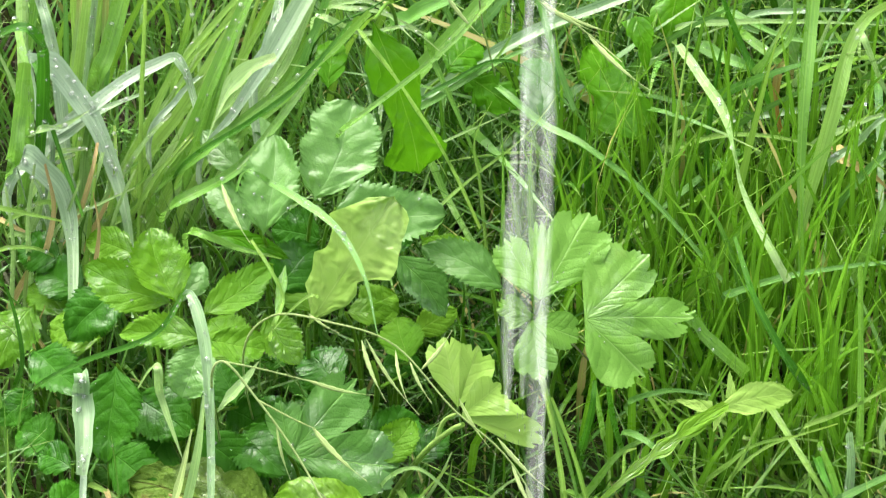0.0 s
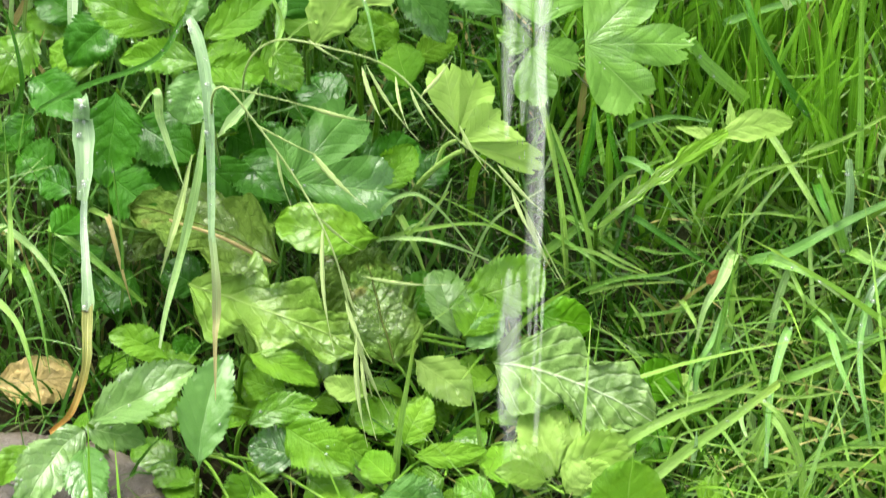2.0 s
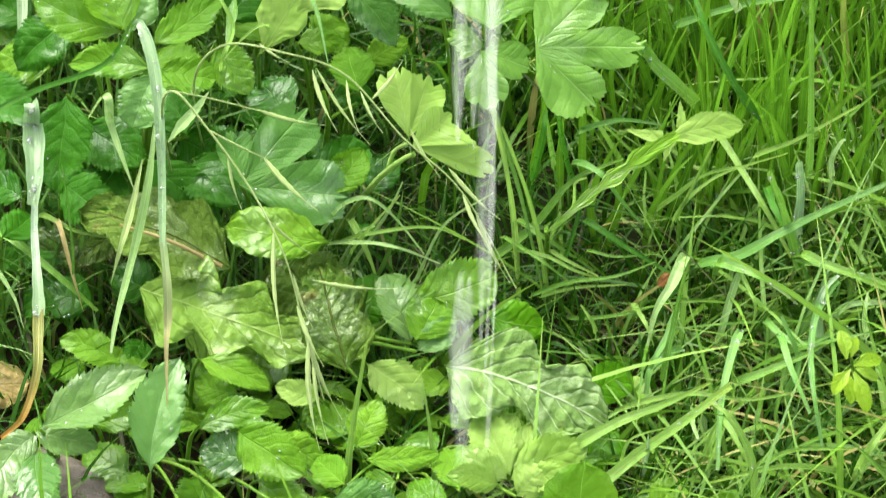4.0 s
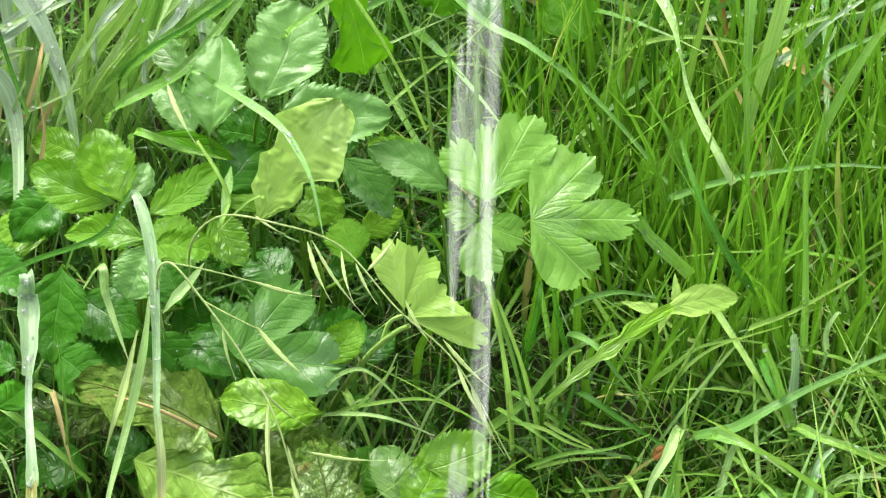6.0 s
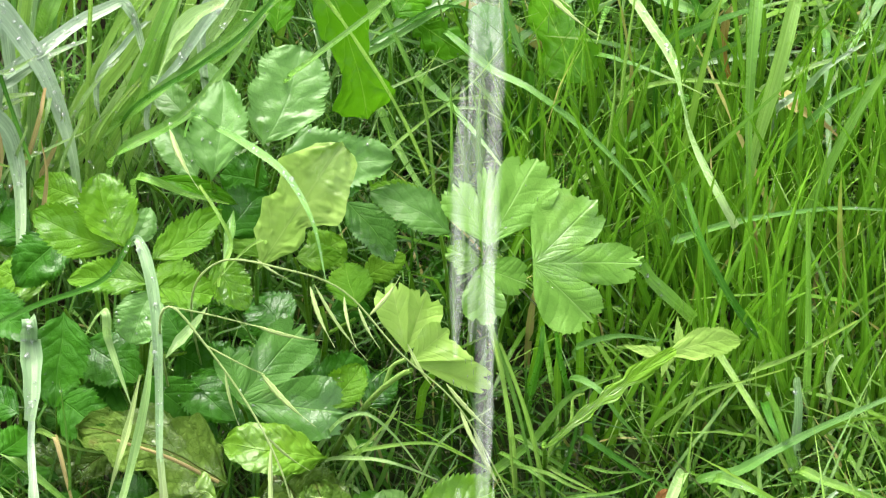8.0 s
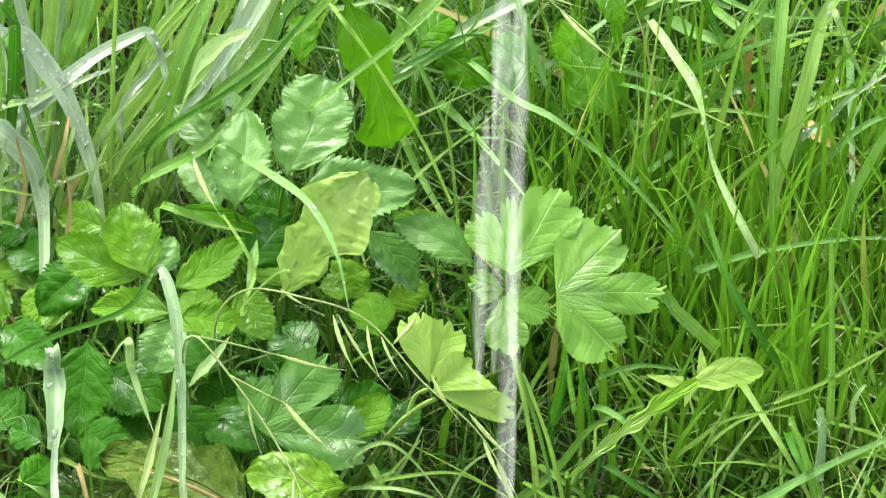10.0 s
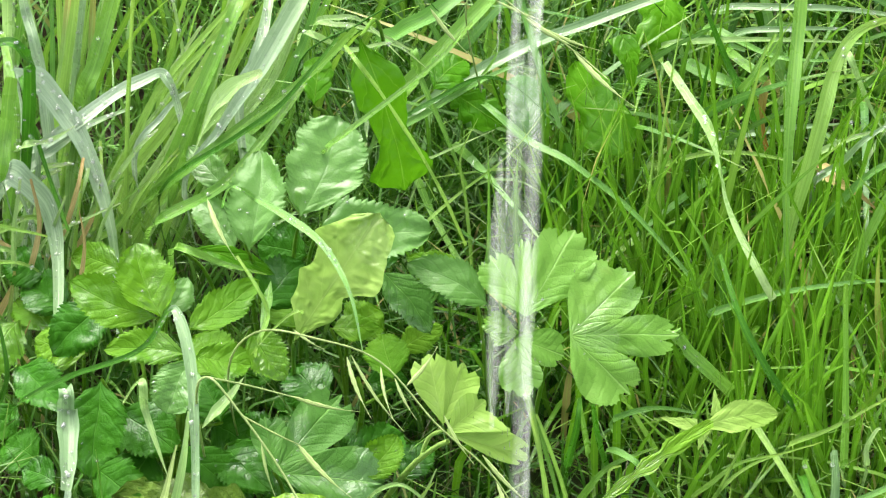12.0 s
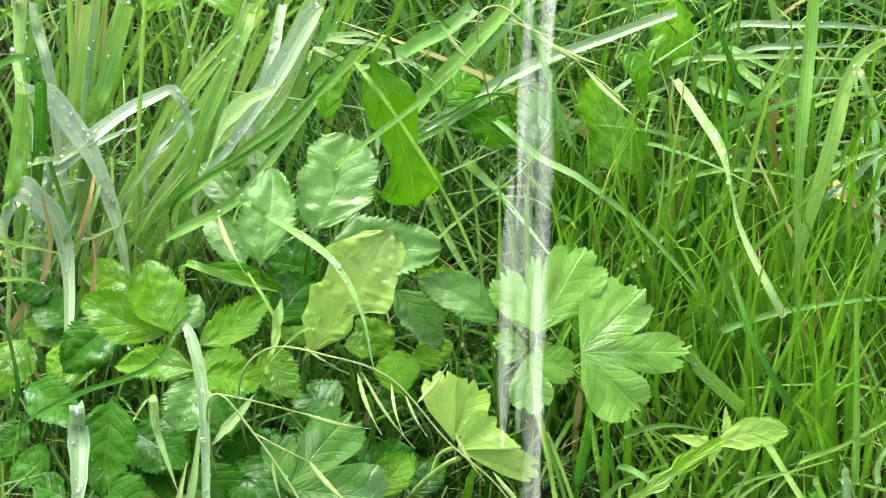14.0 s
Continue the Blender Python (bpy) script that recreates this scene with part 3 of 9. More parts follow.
def strip(x0, x1, y0, y1, keep=None):
    """Roots scattered over a stretch of the plan, thinned by keep(x, y) in 0..1."""
    def place(rng, n):
        p = np.stack([rng.uniform(x0, x1, n), rng.uniform(y0, y1, n)], 1)
        if keep is not None:
            p = p[rng.random(n) < keep(p[:, 0], p[:, 1])]
        return p
    return place


# ---- the ground ----
def relief(x, y):
    return 0.006 * noise.noise(Vector((x * 9, y * 9, 0.3))) + 0.003 * noise.noise(Vector((x * 31, y * 31, 2.3)))


def ground():
    near = [i * 0.02 - 1.0 for i in range(101)]
    out = [1.3, 2.0, 4.0, 10.0, 40.0, 200.0, 1500.0]
    ax = [-v for v in reversed(out)] + near + out
    n = len(ax)
    verts = [(x, y, relief(x, y) - 0.004 if max(abs(x), abs(y)) < 1.05 else -0.004) for y in ax for x in ax]
    faces = [(j * n + i, j * n + i + 1, (j + 1) * n + i + 1, (j + 1) * n + i) for j in range(n - 1) for i in range(n - 1)]
    uvs = [(v[0], v[1]) for v in verts]
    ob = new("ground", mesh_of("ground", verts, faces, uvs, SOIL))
    tagged(ob, "damp soil coloured near black for shade under grass and leaves", "ground", kind="structure")


ground()


# ---- broad-leaved plants ----

elder_back = thing("ground_elder", (-0.0941, 0.0128, 0), "ground elder with broad wet toothed leaflets beside tall grass", "plant", "ground elder")
grown = leaf(elder_back, (-0.0753, -0.0446, 0.1700), [((-0.0526, 0.0039, 0.2092), 0.0497, (-0.10, -0.60, 0.80))], ELDER_SHEEN, sag=0, wet=0.6, shape="round", teeth=24, bite=0.07, cut=0.16, bow=0.02, fold=0.05)
stem(grown, [(-0.0866, -0.0102, 0.0000), (-0.0810, -0.0274, 0.1224), (-0.0753, -0.0446, 0.1700)], 0.0016, 0.0010, STALK)
grown = leaf(elder_back, (-0.1046, -0.0652, 0.1600), [((-0.0988, -0.0130, 0.1976), 0.0389, (-0.25, -0.55, 0.80))], ELDER_SHEEN, sag=0, wet=0.6, bow=0.06, fold=0.15)
stem(grown, [(-0.0983, -0.0184, 0.0000), (-0.1014, -0.0418, 0.1152), (-0.1046, -0.0652, 0.1600)], 0.0016, 0.0010, STALK)
grown = leaf(elder_back, (-0.1128, -0.0512, 0.1500), [((-0.1401, -0.0143, 0.1629), 0.0240, (-0.30, -0.51, 0.81))], ELDER_SHEEN, sag=0, wet=0.6)
stem(grown, [(-0.1016, -0.0128, 0.0000), (-0.1072, -0.0320, 0.1080), (-0.1128, -0.0512, 0.1500)], 0.0016, 0.0010, STALK)
grown = leaf(elder_back, (-0.0618, -0.0708, 0.1850), [((0.0033, -0.0681, 0.1789), 0.0398, (0.10, -0.60, 0.80))], ELDER_SHEEN, sag=0, wet=0.6, bow=0.03, teeth=12, shape="paddle", fold=0.06)
stem(grown, [(-0.0812, -0.0206, 0.0000), (-0.0715, -0.0457, 0.1332), (-0.0618, -0.0708, 0.1850)], 0.0016, 0.0010, STALK)
grown = leaf(elder_back, (-0.1197, 0.0203, 0.1400), [((-0.1476, 0.0519, 0.1520), 0.0213, (-0.20, -0.50, 0.84))], ELDER_SHEEN, sag=0)
stem(grown, [(-0.1043, 0.0158, 0.0000), (-0.1120, 0.0181, 0.1008), (-0.1197, 0.0203, 0.1400)], 0.0016, 0.0010, STALK)
grown = leaf(elder_back, (-0.1042, 0.0592, 0.1400), [((-0.1202, 0.0724, 0.1459), 0.0125, (-0.10, -0.50, 0.86))], ELDER_SHEEN, sag=0)
stem(grown, [(-0.0981, 0.0314, 0.0000), (-0.1011, 0.0453, 0.1008), (-0.1042, 0.0592, 0.1400)], 0.0016, 0.0010, STALK)
grown = leaf(elder_back, (-0.0973, -0.0805, 0.1300), [((-0.0722, -0.0443, 0.1400), 0.0359, -22)], ELDER_SHADED)
stem(grown, [(-0.0941, 0.0128, 0.0000), (-0.0957, -0.0338, 0.0975), (-0.0973, -0.0805, 0.1300)], 0.0016, 0.0010, STALK)
grown = leaf(elder_back, (-0.1454, -0.0491, 0.1500), [((-0.0894, -0.0632, 0.1417), 0.0127, (0.00, -0.51, 0.86))], DANDELION, sag=0, teeth=4, bow=0.03, shape="spear")
stem(grown, [(-0.1146, -0.0120, 0.0000), (-0.1300, -0.0305, 0.1080), (-0.1454, -0.0491, 0.1500)], 0.0016, 0.0010, STALK)
grown = leaf(elder_back, (-0.0723, -0.0159, 0.1200), [((-0.1052, -0.0041, 0.1200), 0.0331, 37)], ELDER_SHADED)
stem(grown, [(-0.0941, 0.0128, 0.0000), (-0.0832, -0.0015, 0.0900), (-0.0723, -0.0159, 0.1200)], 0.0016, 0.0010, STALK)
grown = leaf(elder_back, (-0.0450, -0.0121, 0.1300), [((-0.0162, -0.0169, 0.1200), 0.0370, -38)], ELDER_SHADED)
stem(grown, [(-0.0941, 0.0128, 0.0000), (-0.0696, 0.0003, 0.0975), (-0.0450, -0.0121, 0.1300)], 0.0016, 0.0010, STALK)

elder_mid = thing("ground_elder", (0.0402, -0.0627, 0), "ground elder with deeply lobed bright green leaves", "plant", "ground elder")
grown = fan_leaf(elder_mid, (0.0552, -0.1300, 0.1650), (-0.05, -0.55, 0.83), [((0.0840, -0.0848, 0.1967), 36), ((0.0527, -0.0892, 0.1919), 14), ((0.0349, -0.0976, 0.1853), 30)], ELDER_PALE, sinus=0.72, wet=0.5, skirt=0.42, ridge=0.06)
stem(grown, [(0.0462, -0.0896, 0.0000), (0.0507, -0.1098, 0.1188), (0.0552, -0.1300, 0.1650)], 0.0016, 0.0010, STALK)
grown = fan_leaf(elder_mid, (0.0800, -0.1406, 0.1600), (0.08, -0.55, 0.83), [((0.1180, -0.1052, 0.1798), 46), ((0.1438, -0.1344, 0.1579), 34), ((0.1160, -0.1669, 0.1391), 46)], ELDER_PALE, sinus=0.55, wet=0.5, skirt=0.4, ridge=0.05)
stem(grown, [(0.0561, -0.0938, 0.0000), (0.0680, -0.1172, 0.1152), (0.0800, -0.1406, 0.1600)], 0.0016, 0.0010, STALK)
grown = fan_leaf(elder_mid, (0.0501, -0.1370, 0.1550), (0.00, -0.60, 0.80), [((0.0776, -0.1449, 0.1491), 44), ((0.0556, -0.1638, 0.1349), 44)], ELDER_PALE, sinus=0.62, wet=0.3, skirt=0.4)
stem(grown, [(0.0442, -0.0924, 0.0000), (0.0471, -0.1147, 0.1116), (0.0501, -0.1370, 0.1550)], 0.0016, 0.0010, STALK)
grown = fan_leaf(elder_mid, (0.0510, -0.1268, 0.1500), (-0.21, -0.52, 0.83), [((0.0311, -0.1152, 0.1523), 34), ((0.0356, -0.1282, 0.1453), 26)], ELDER, sinus=0.9)
stem(grown, [(0.0445, -0.0883, 0.0000), (0.0478, -0.1076, 0.1080), (0.0510, -0.1268, 0.1500)], 0.0016, 0.0010, STALK)
grown = leaf(elder_mid, (0.0354, -0.0958, 0.1450), [((-0.0137, -0.0764, 0.1622), 0.0268, (0.10, -0.50, 0.86))], ELDER_SHEEN, sag=0, bow=0.06)
stem(grown, [(0.0383, -0.0759, 0.0000), (0.0368, -0.0859, 0.1044), (0.0354, -0.0958, 0.1450)], 0.0016, 0.0010, STALK)
grown = leaf(elder_mid, (-0.0279, -0.0567, 0.1400), [((0.0014, -0.0827, 0.1128), 0.0279, (0.30, -0.51, 0.81))], ELDER_WET, sag=0, bow=0.06, wet=0.4)
stem(grown, [(0.0130, -0.0603, 0.0000), (-0.0074, -0.0585, 0.1008), (-0.0279, -0.0567, 0.1400)], 0.0016, 0.0010, STALK)
grown = leaf(elder_mid, (0.0221, -0.0433, 0.1300), [((-0.0148, -0.0296, 0.1300), 0.0194, 37)], ELDER)
stem(grown, [(0.0402, -0.0627, 0.0000), (0.0312, -0.0530, 0.0975), (0.0221, -0.0433, 0.1300)], 0.0016, 0.0010, STALK)
grown = leaf(elder_mid, (-0.0200, -0.1085, 0.1000), [((-0.0275, -0.0737, 0.1100), 0.0286, 8)], ELDER_YOUNG)
stem(grown, [(-0.0326, -0.0627, 0.0000), (-0.0263, -0.0856, 0.0750), (-0.0200, -0.1085, 0.1000)], 0.0016, 0.0010, STALK)
grown = leaf(elder_mid, (-0.0575, -0.0737, 0.1100), [((-0.0282, -0.0694, 0.1100), 0.0191, -38)], ELDER_YOUNG)
stem(grown, [(-0.0465, -0.0627, 0.0000), (-0.0520, -0.0682, 0.0825), (-0.0575, -0.0737, 0.1100)], 0.0016, 0.0010, STALK)
grown = leaf(elder_mid, (-0.0176, -0.0704, 0.0900), [((0.0093, -0.0560, 0.1000), 0.0205, -33)], ELDER_YOUNG)
stem(grown, [(-0.0291, -0.0627, 0.0000), (-0.0234, -0.0665, 0.0675), (-0.0176, -0.0704, 0.0900)], 0.0016, 0.0010, STALK)
grown = leaf(elder_mid, (-0.0376, -0.0898, 0.0800), [((-0.0109, -0.0846, 0.0800), 0.0205, -38)], ELDER_SHADED)
stem(grown, [(-0.0291, -0.0627, 0.0000), (-0.0334, -0.0762, 0.0600), (-0.0376, -0.0898, 0.0800)], 0.0016, 0.0010, STALK)

elder_left = thing("ground_elder", (-0.1579, -0.1141, 0), "ground elder with folded glossy toothed leaves under drooping grass", "plant", "ground elder")
grown = leaf(elder_left, (-0.1526, -0.1332, 0.1650), [((-0.2056, -0.1098, 0.1741), 0.0315, (-0.10, -0.55, 0.83))], ELDER, sag=0, wet=0.6, fold=0.1)
stem(grown, [(-0.1558, -0.1218, 0.0000), (-0.1542, -0.1275, 0.1188), (-0.1526, -0.1332, 0.1650)], 0.0016, 0.0010, STALK)
grown = leaf(elder_left, (-0.1505, -0.1357, 0.1670), [((-0.1670, -0.0969, 0.1918), 0.0359, (0.10, -0.50, 0.86))], ELDER, sag=0, fold=0.35, bow=0.02)
stem(grown, [(-0.1549, -0.1227, 0.0000), (-0.1527, -0.1292, 0.1202), (-0.1505, -0.1357, 0.1670)], 0.0016, 0.0010, STALK)
grown = leaf(elder_left, (-0.1489, -0.1245, 0.1600), [((-0.1376, -0.1014, 0.1705), 0.0187, (0.25, -0.50, 0.83))], ELDER_SHEEN, sag=0)
stem(grown, [(-0.1543, -0.1183, 0.0000), (-0.1516, -0.1214, 0.1152), (-0.1489, -0.1245, 0.1600)], 0.0016, 0.0010, STALK)
grown = leaf(elder_left, (-0.1373, -0.1382, 0.1600), [((-0.0959, -0.1076, 0.1733), 0.0257, (0.05, -0.45, 0.89))], ELDER, sag=0, fold=0.16)
stem(grown, [(-0.1496, -0.1237, 0.0000), (-0.1434, -0.1310, 0.1152), (-0.1373, -0.1382, 0.1600)], 0.0016, 0.0010, STALK)
grown = leaf(elder_left, (-0.1343, -0.1643, 0.1650), [((-0.1825, -0.1606, 0.1644), 0.0241, (-0.05, -0.51, 0.86))], ELDER, sag=0, wet=0.5)
stem(grown, [(-0.1485, -0.1342, 0.0000), (-0.1414, -0.1493, 0.1188), (-0.1343, -0.1643, 0.1650)], 0.0016, 0.0010, STALK)
grown = leaf(elder_left, (-0.1327, -0.1695, 0.1660), [((-0.1449, -0.1931, 0.1448), 0.0310, (-0.05, -0.65, 0.75))], ELDER_SHEEN, sag=0, wet=0.5, shape="round", teeth=13)
stem(grown, [(-0.1478, -0.1363, 0.0000), (-0.1403, -0.1529, 0.1195), (-0.1327, -0.1695, 0.1660)], 0.0016, 0.0010, STALK)
grown = leaf(elder_left, (-0.1310, -0.1663, 0.1650), [((-0.0984, -0.1682, 0.1600), 0.0253, (0.10, -0.50, 0.86))], ELDER, sag=0, wet=0.5, shape="round", teeth=13)
stem(grown, [(-0.1472, -0.1350, 0.0000), (-0.1391, -0.1507, 0.1188), (-0.1310, -0.1663, 0.1650)], 0.0016, 0.0010, STALK)
grown = leaf(elder_left, (-0.1013, -0.1310, 0.1550), [((-0.0806, -0.1535, 0.1361), 0.0264, (0.15, -0.55, 0.82))], ELDER, sag=0)
stem(grown, [(-0.1353, -0.1209, 0.0000), (-0.1183, -0.1259, 0.1116), (-0.1013, -0.1310, 0.1550)], 0.0016, 0.0010, STALK)
grown = leaf(elder_left, (-0.1857, -0.1452, 0.1300), [((-0.1908, -0.1920, 0.0943), 0.0401, (-0.10, -0.60, 0.80))], ELDER_SHADED, sag=0, fold=0.2, wet=0.6)
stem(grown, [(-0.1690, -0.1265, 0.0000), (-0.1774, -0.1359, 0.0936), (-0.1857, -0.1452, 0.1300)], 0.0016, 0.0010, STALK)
grown = leaf(elder_left, (-0.1863, -0.0898, 0.1400), [((-0.2181, -0.1120, 0.1200), 0.0357, 31)], ELDER_SHADED)
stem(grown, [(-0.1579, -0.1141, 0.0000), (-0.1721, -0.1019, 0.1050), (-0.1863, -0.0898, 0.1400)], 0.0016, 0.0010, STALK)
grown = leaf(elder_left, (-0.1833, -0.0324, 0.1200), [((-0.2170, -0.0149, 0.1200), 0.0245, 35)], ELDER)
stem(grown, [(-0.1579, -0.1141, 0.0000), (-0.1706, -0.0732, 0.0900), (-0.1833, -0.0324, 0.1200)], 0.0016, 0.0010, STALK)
grown = leaf(elder_left, (-0.1404, -0.1785, 0.1100), [((-0.0980, -0.2067, 0.0834), 0.0334, (0.20, -0.50, 0.84))], ELDER_SHADED, sag=0, wet=0.4)
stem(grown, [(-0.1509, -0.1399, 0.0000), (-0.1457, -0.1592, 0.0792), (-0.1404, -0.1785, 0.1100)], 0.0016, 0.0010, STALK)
grown = leaf(elder_left, (-0.1571, -0.1604, 0.0900), [((-0.1766, -0.1944, 0.0700), 0.0385, 18)], ELDER_SHADED)
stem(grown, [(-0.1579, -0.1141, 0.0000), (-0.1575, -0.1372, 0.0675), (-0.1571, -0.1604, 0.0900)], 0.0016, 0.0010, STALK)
grown = leaf(elder_left, (-0.1183, -0.1472, 0.1000), [((-0.1333, -0.1162, 0.1100), 0.0346, 17)], ELDER_SHADED)
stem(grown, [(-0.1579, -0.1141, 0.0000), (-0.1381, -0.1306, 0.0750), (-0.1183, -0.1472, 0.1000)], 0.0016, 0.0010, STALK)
grown = leaf(elder_left, (-0.1258, -0.1355, 0.0900), [((-0.1015, -0.1452, 0.0800), 0.0311, -35)], ELDER_SHADED)
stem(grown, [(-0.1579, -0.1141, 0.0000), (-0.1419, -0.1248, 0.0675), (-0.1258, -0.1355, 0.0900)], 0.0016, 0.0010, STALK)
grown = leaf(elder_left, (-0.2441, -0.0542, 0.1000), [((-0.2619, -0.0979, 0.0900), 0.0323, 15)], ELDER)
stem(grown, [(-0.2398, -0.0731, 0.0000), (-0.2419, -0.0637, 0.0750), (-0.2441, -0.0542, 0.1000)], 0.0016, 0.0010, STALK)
grown = leaf(elder_left, (-0.2405, -0.1086, 0.0800), [((-0.2625, -0.1266, 0.0700), 0.0240, 29)], ELDER_SHADED)
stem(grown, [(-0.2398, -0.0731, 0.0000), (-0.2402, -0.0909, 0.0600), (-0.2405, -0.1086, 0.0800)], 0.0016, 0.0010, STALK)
grown = leaf(elder_left, (-0.2292, -0.0233, 0.1100), [((-0.2593, -0.0116, 0.1100), 0.0288, 37)], ELDER_SHADED)
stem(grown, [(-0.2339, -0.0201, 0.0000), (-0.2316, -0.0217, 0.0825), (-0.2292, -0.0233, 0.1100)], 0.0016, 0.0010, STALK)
grown = leaf(elder_left, (-0.2246, -0.1474, 0.0700), [((-0.2505, -0.1316, 0.0700), 0.0313, 34)], ELDER_SHADED)
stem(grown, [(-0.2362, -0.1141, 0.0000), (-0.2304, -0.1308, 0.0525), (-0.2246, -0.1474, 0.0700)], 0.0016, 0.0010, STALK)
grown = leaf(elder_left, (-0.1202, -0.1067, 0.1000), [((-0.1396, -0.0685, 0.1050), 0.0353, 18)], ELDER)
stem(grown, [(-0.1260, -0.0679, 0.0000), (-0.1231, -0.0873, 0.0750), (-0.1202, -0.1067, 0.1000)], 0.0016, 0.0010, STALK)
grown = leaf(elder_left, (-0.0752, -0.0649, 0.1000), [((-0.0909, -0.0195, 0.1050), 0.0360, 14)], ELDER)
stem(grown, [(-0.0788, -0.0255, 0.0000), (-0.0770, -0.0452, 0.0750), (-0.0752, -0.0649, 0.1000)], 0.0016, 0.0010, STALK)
grown = leaf(elder_left, (-0.1776, -0.1372, 0.1000), [((-0.1441, -0.1744, 0.1050), 0.0384, -30)], ELDER_SHADED)
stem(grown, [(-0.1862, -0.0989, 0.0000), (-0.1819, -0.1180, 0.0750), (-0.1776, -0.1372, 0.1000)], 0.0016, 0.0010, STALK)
grown = leaf(elder_left, (-0.2146, -0.0434, 0.1000), [((-0.2451, -0.0208, 0.1050), 0.0323, 31)], ELDER_SHADED)
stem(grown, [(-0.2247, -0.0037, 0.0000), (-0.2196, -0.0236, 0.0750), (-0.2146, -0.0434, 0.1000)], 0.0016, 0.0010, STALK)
grown = leaf(elder_left, (-0.0602, -0.1322, 0.1000), [((-0.0819, -0.1002, 0.1050), 0.0351, 23)], ELDER_SHADED)
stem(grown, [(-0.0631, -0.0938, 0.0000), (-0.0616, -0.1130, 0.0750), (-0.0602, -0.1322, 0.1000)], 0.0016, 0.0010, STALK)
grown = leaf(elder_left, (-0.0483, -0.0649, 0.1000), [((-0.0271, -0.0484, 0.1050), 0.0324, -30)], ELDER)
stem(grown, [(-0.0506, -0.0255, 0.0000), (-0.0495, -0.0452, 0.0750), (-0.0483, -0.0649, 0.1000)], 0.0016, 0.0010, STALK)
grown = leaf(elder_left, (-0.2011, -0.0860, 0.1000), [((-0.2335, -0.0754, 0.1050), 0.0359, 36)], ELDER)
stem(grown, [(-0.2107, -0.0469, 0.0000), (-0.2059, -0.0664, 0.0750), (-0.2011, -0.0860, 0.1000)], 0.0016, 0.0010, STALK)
grown = leaf(elder_left, (-0.1142, -0.1669, 0.1000), [((-0.0887, -0.2083, 0.1050), 0.0341, -24)], ELDER_SHADED)
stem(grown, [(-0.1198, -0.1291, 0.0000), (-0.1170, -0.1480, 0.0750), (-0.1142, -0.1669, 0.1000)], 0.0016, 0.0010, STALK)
grown = leaf(elder_left, (-0.0723, -0.1669, 0.1000), [((-0.0557, -0.1359, 0.1050), 0.0348, -19)], ELDER_SHADED)
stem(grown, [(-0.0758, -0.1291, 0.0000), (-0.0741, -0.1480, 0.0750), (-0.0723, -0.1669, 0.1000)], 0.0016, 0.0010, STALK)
grown = leaf(elder_left, (-0.1870, -0.1864, 0.1000), [((-0.1576, -0.2172, 0.1050), 0.0338, -31)], ELDER_SHADED)
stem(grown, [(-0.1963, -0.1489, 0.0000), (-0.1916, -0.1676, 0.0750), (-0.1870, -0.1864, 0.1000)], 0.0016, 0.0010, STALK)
grown = leaf(elder_left, (-0.2401, -0.0964, 0.1000), [((-0.2080, -0.1401, 0.1050), 0.0310, -27)], ELDER_SHADED)
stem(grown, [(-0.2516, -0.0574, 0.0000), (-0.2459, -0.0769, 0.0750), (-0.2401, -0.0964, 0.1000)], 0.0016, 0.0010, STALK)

elder_low = thing("ground_elder", (-0.0718, -0.1538, 0), "low ground elder with shiny wet leaves in shade", "plant", "ground elder")
grown = fan_leaf(elder_low, (-0.0855, -0.2102, 0.1180), (0.00, -0.55, 0.83), [((-0.0481, -0.1705, 0.1443), 30), ((-0.0238, -0.2145, 0.1151), 32), ((-0.0916, -0.1824, 0.1364), 30)], ELDER_WET, sinus=0.58, wet=0.8, skirt=0.4, ridge=0.16)
stem(grown, [(-0.0773, -0.1764, 0.0000), (-0.0814, -0.1933, 0.0850), (-0.0855, -0.2102, 0.1180)], 0.0016, 0.0010, STALK)
grown = leaf(elder_low, (-0.0378, -0.1979, 0.1000), [((-0.0169, -0.1719, 0.1129), 0.0249, (0.10, -0.50, 0.86))], ELDER, sag=0, wet=0.4)
stem(grown, [(-0.0582, -0.1714, 0.0000), (-0.0480, -0.1847, 0.0720), (-0.0378, -0.1979, 0.1000)], 0.0016, 0.0010, STALK)
grown = leaf(elder_low, (-0.0288, -0.1608, 0.0800), [((-0.0464, -0.1842, 0.0683), 0.0215, (0.10, -0.50, 0.86))], ELDER_SHEEN, sag=0, wet=0.4)
stem(grown, [(-0.0546, -0.1566, 0.0000), (-0.0417, -0.1587, 0.0576), (-0.0288, -0.1608, 0.0800)], 0.0016, 0.0010, STALK)
grown = leaf(elder_low, (-0.0493, -0.1803, 0.0950), [((-0.0135, -0.1599, 0.1028), 0.0296, (0.10, -0.50, 0.86))], ELDER_SHADED, sag=0, shape="round", teeth=9)
stem(grown, [(-0.0628, -0.1644, 0.0000), (-0.0561, -0.1724, 0.0684), (-0.0493, -0.1803, 0.0950)], 0.0016, 0.0010, STALK)
grown = leaf(elder_low, (-0.0489, -0.2064, 0.1000), [((-0.0235, -0.1882, 0.1000), 0.0228, -33)], ELDER_WET)
stem(grown, [(-0.0718, -0.1538, 0.0000), (-0.0604, -0.1801, 0.0750), (-0.0489, -0.2064, 0.1000)], 0.0016, 0.0010, STALK)
grown = leaf(elder_low, (-0.0952, -0.1653, 0.0900), [((-0.0708, -0.1900, 0.0800), 0.0305, -27)], ELDER_SHADED)
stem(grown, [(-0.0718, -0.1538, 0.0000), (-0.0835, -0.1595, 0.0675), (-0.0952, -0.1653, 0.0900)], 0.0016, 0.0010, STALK)
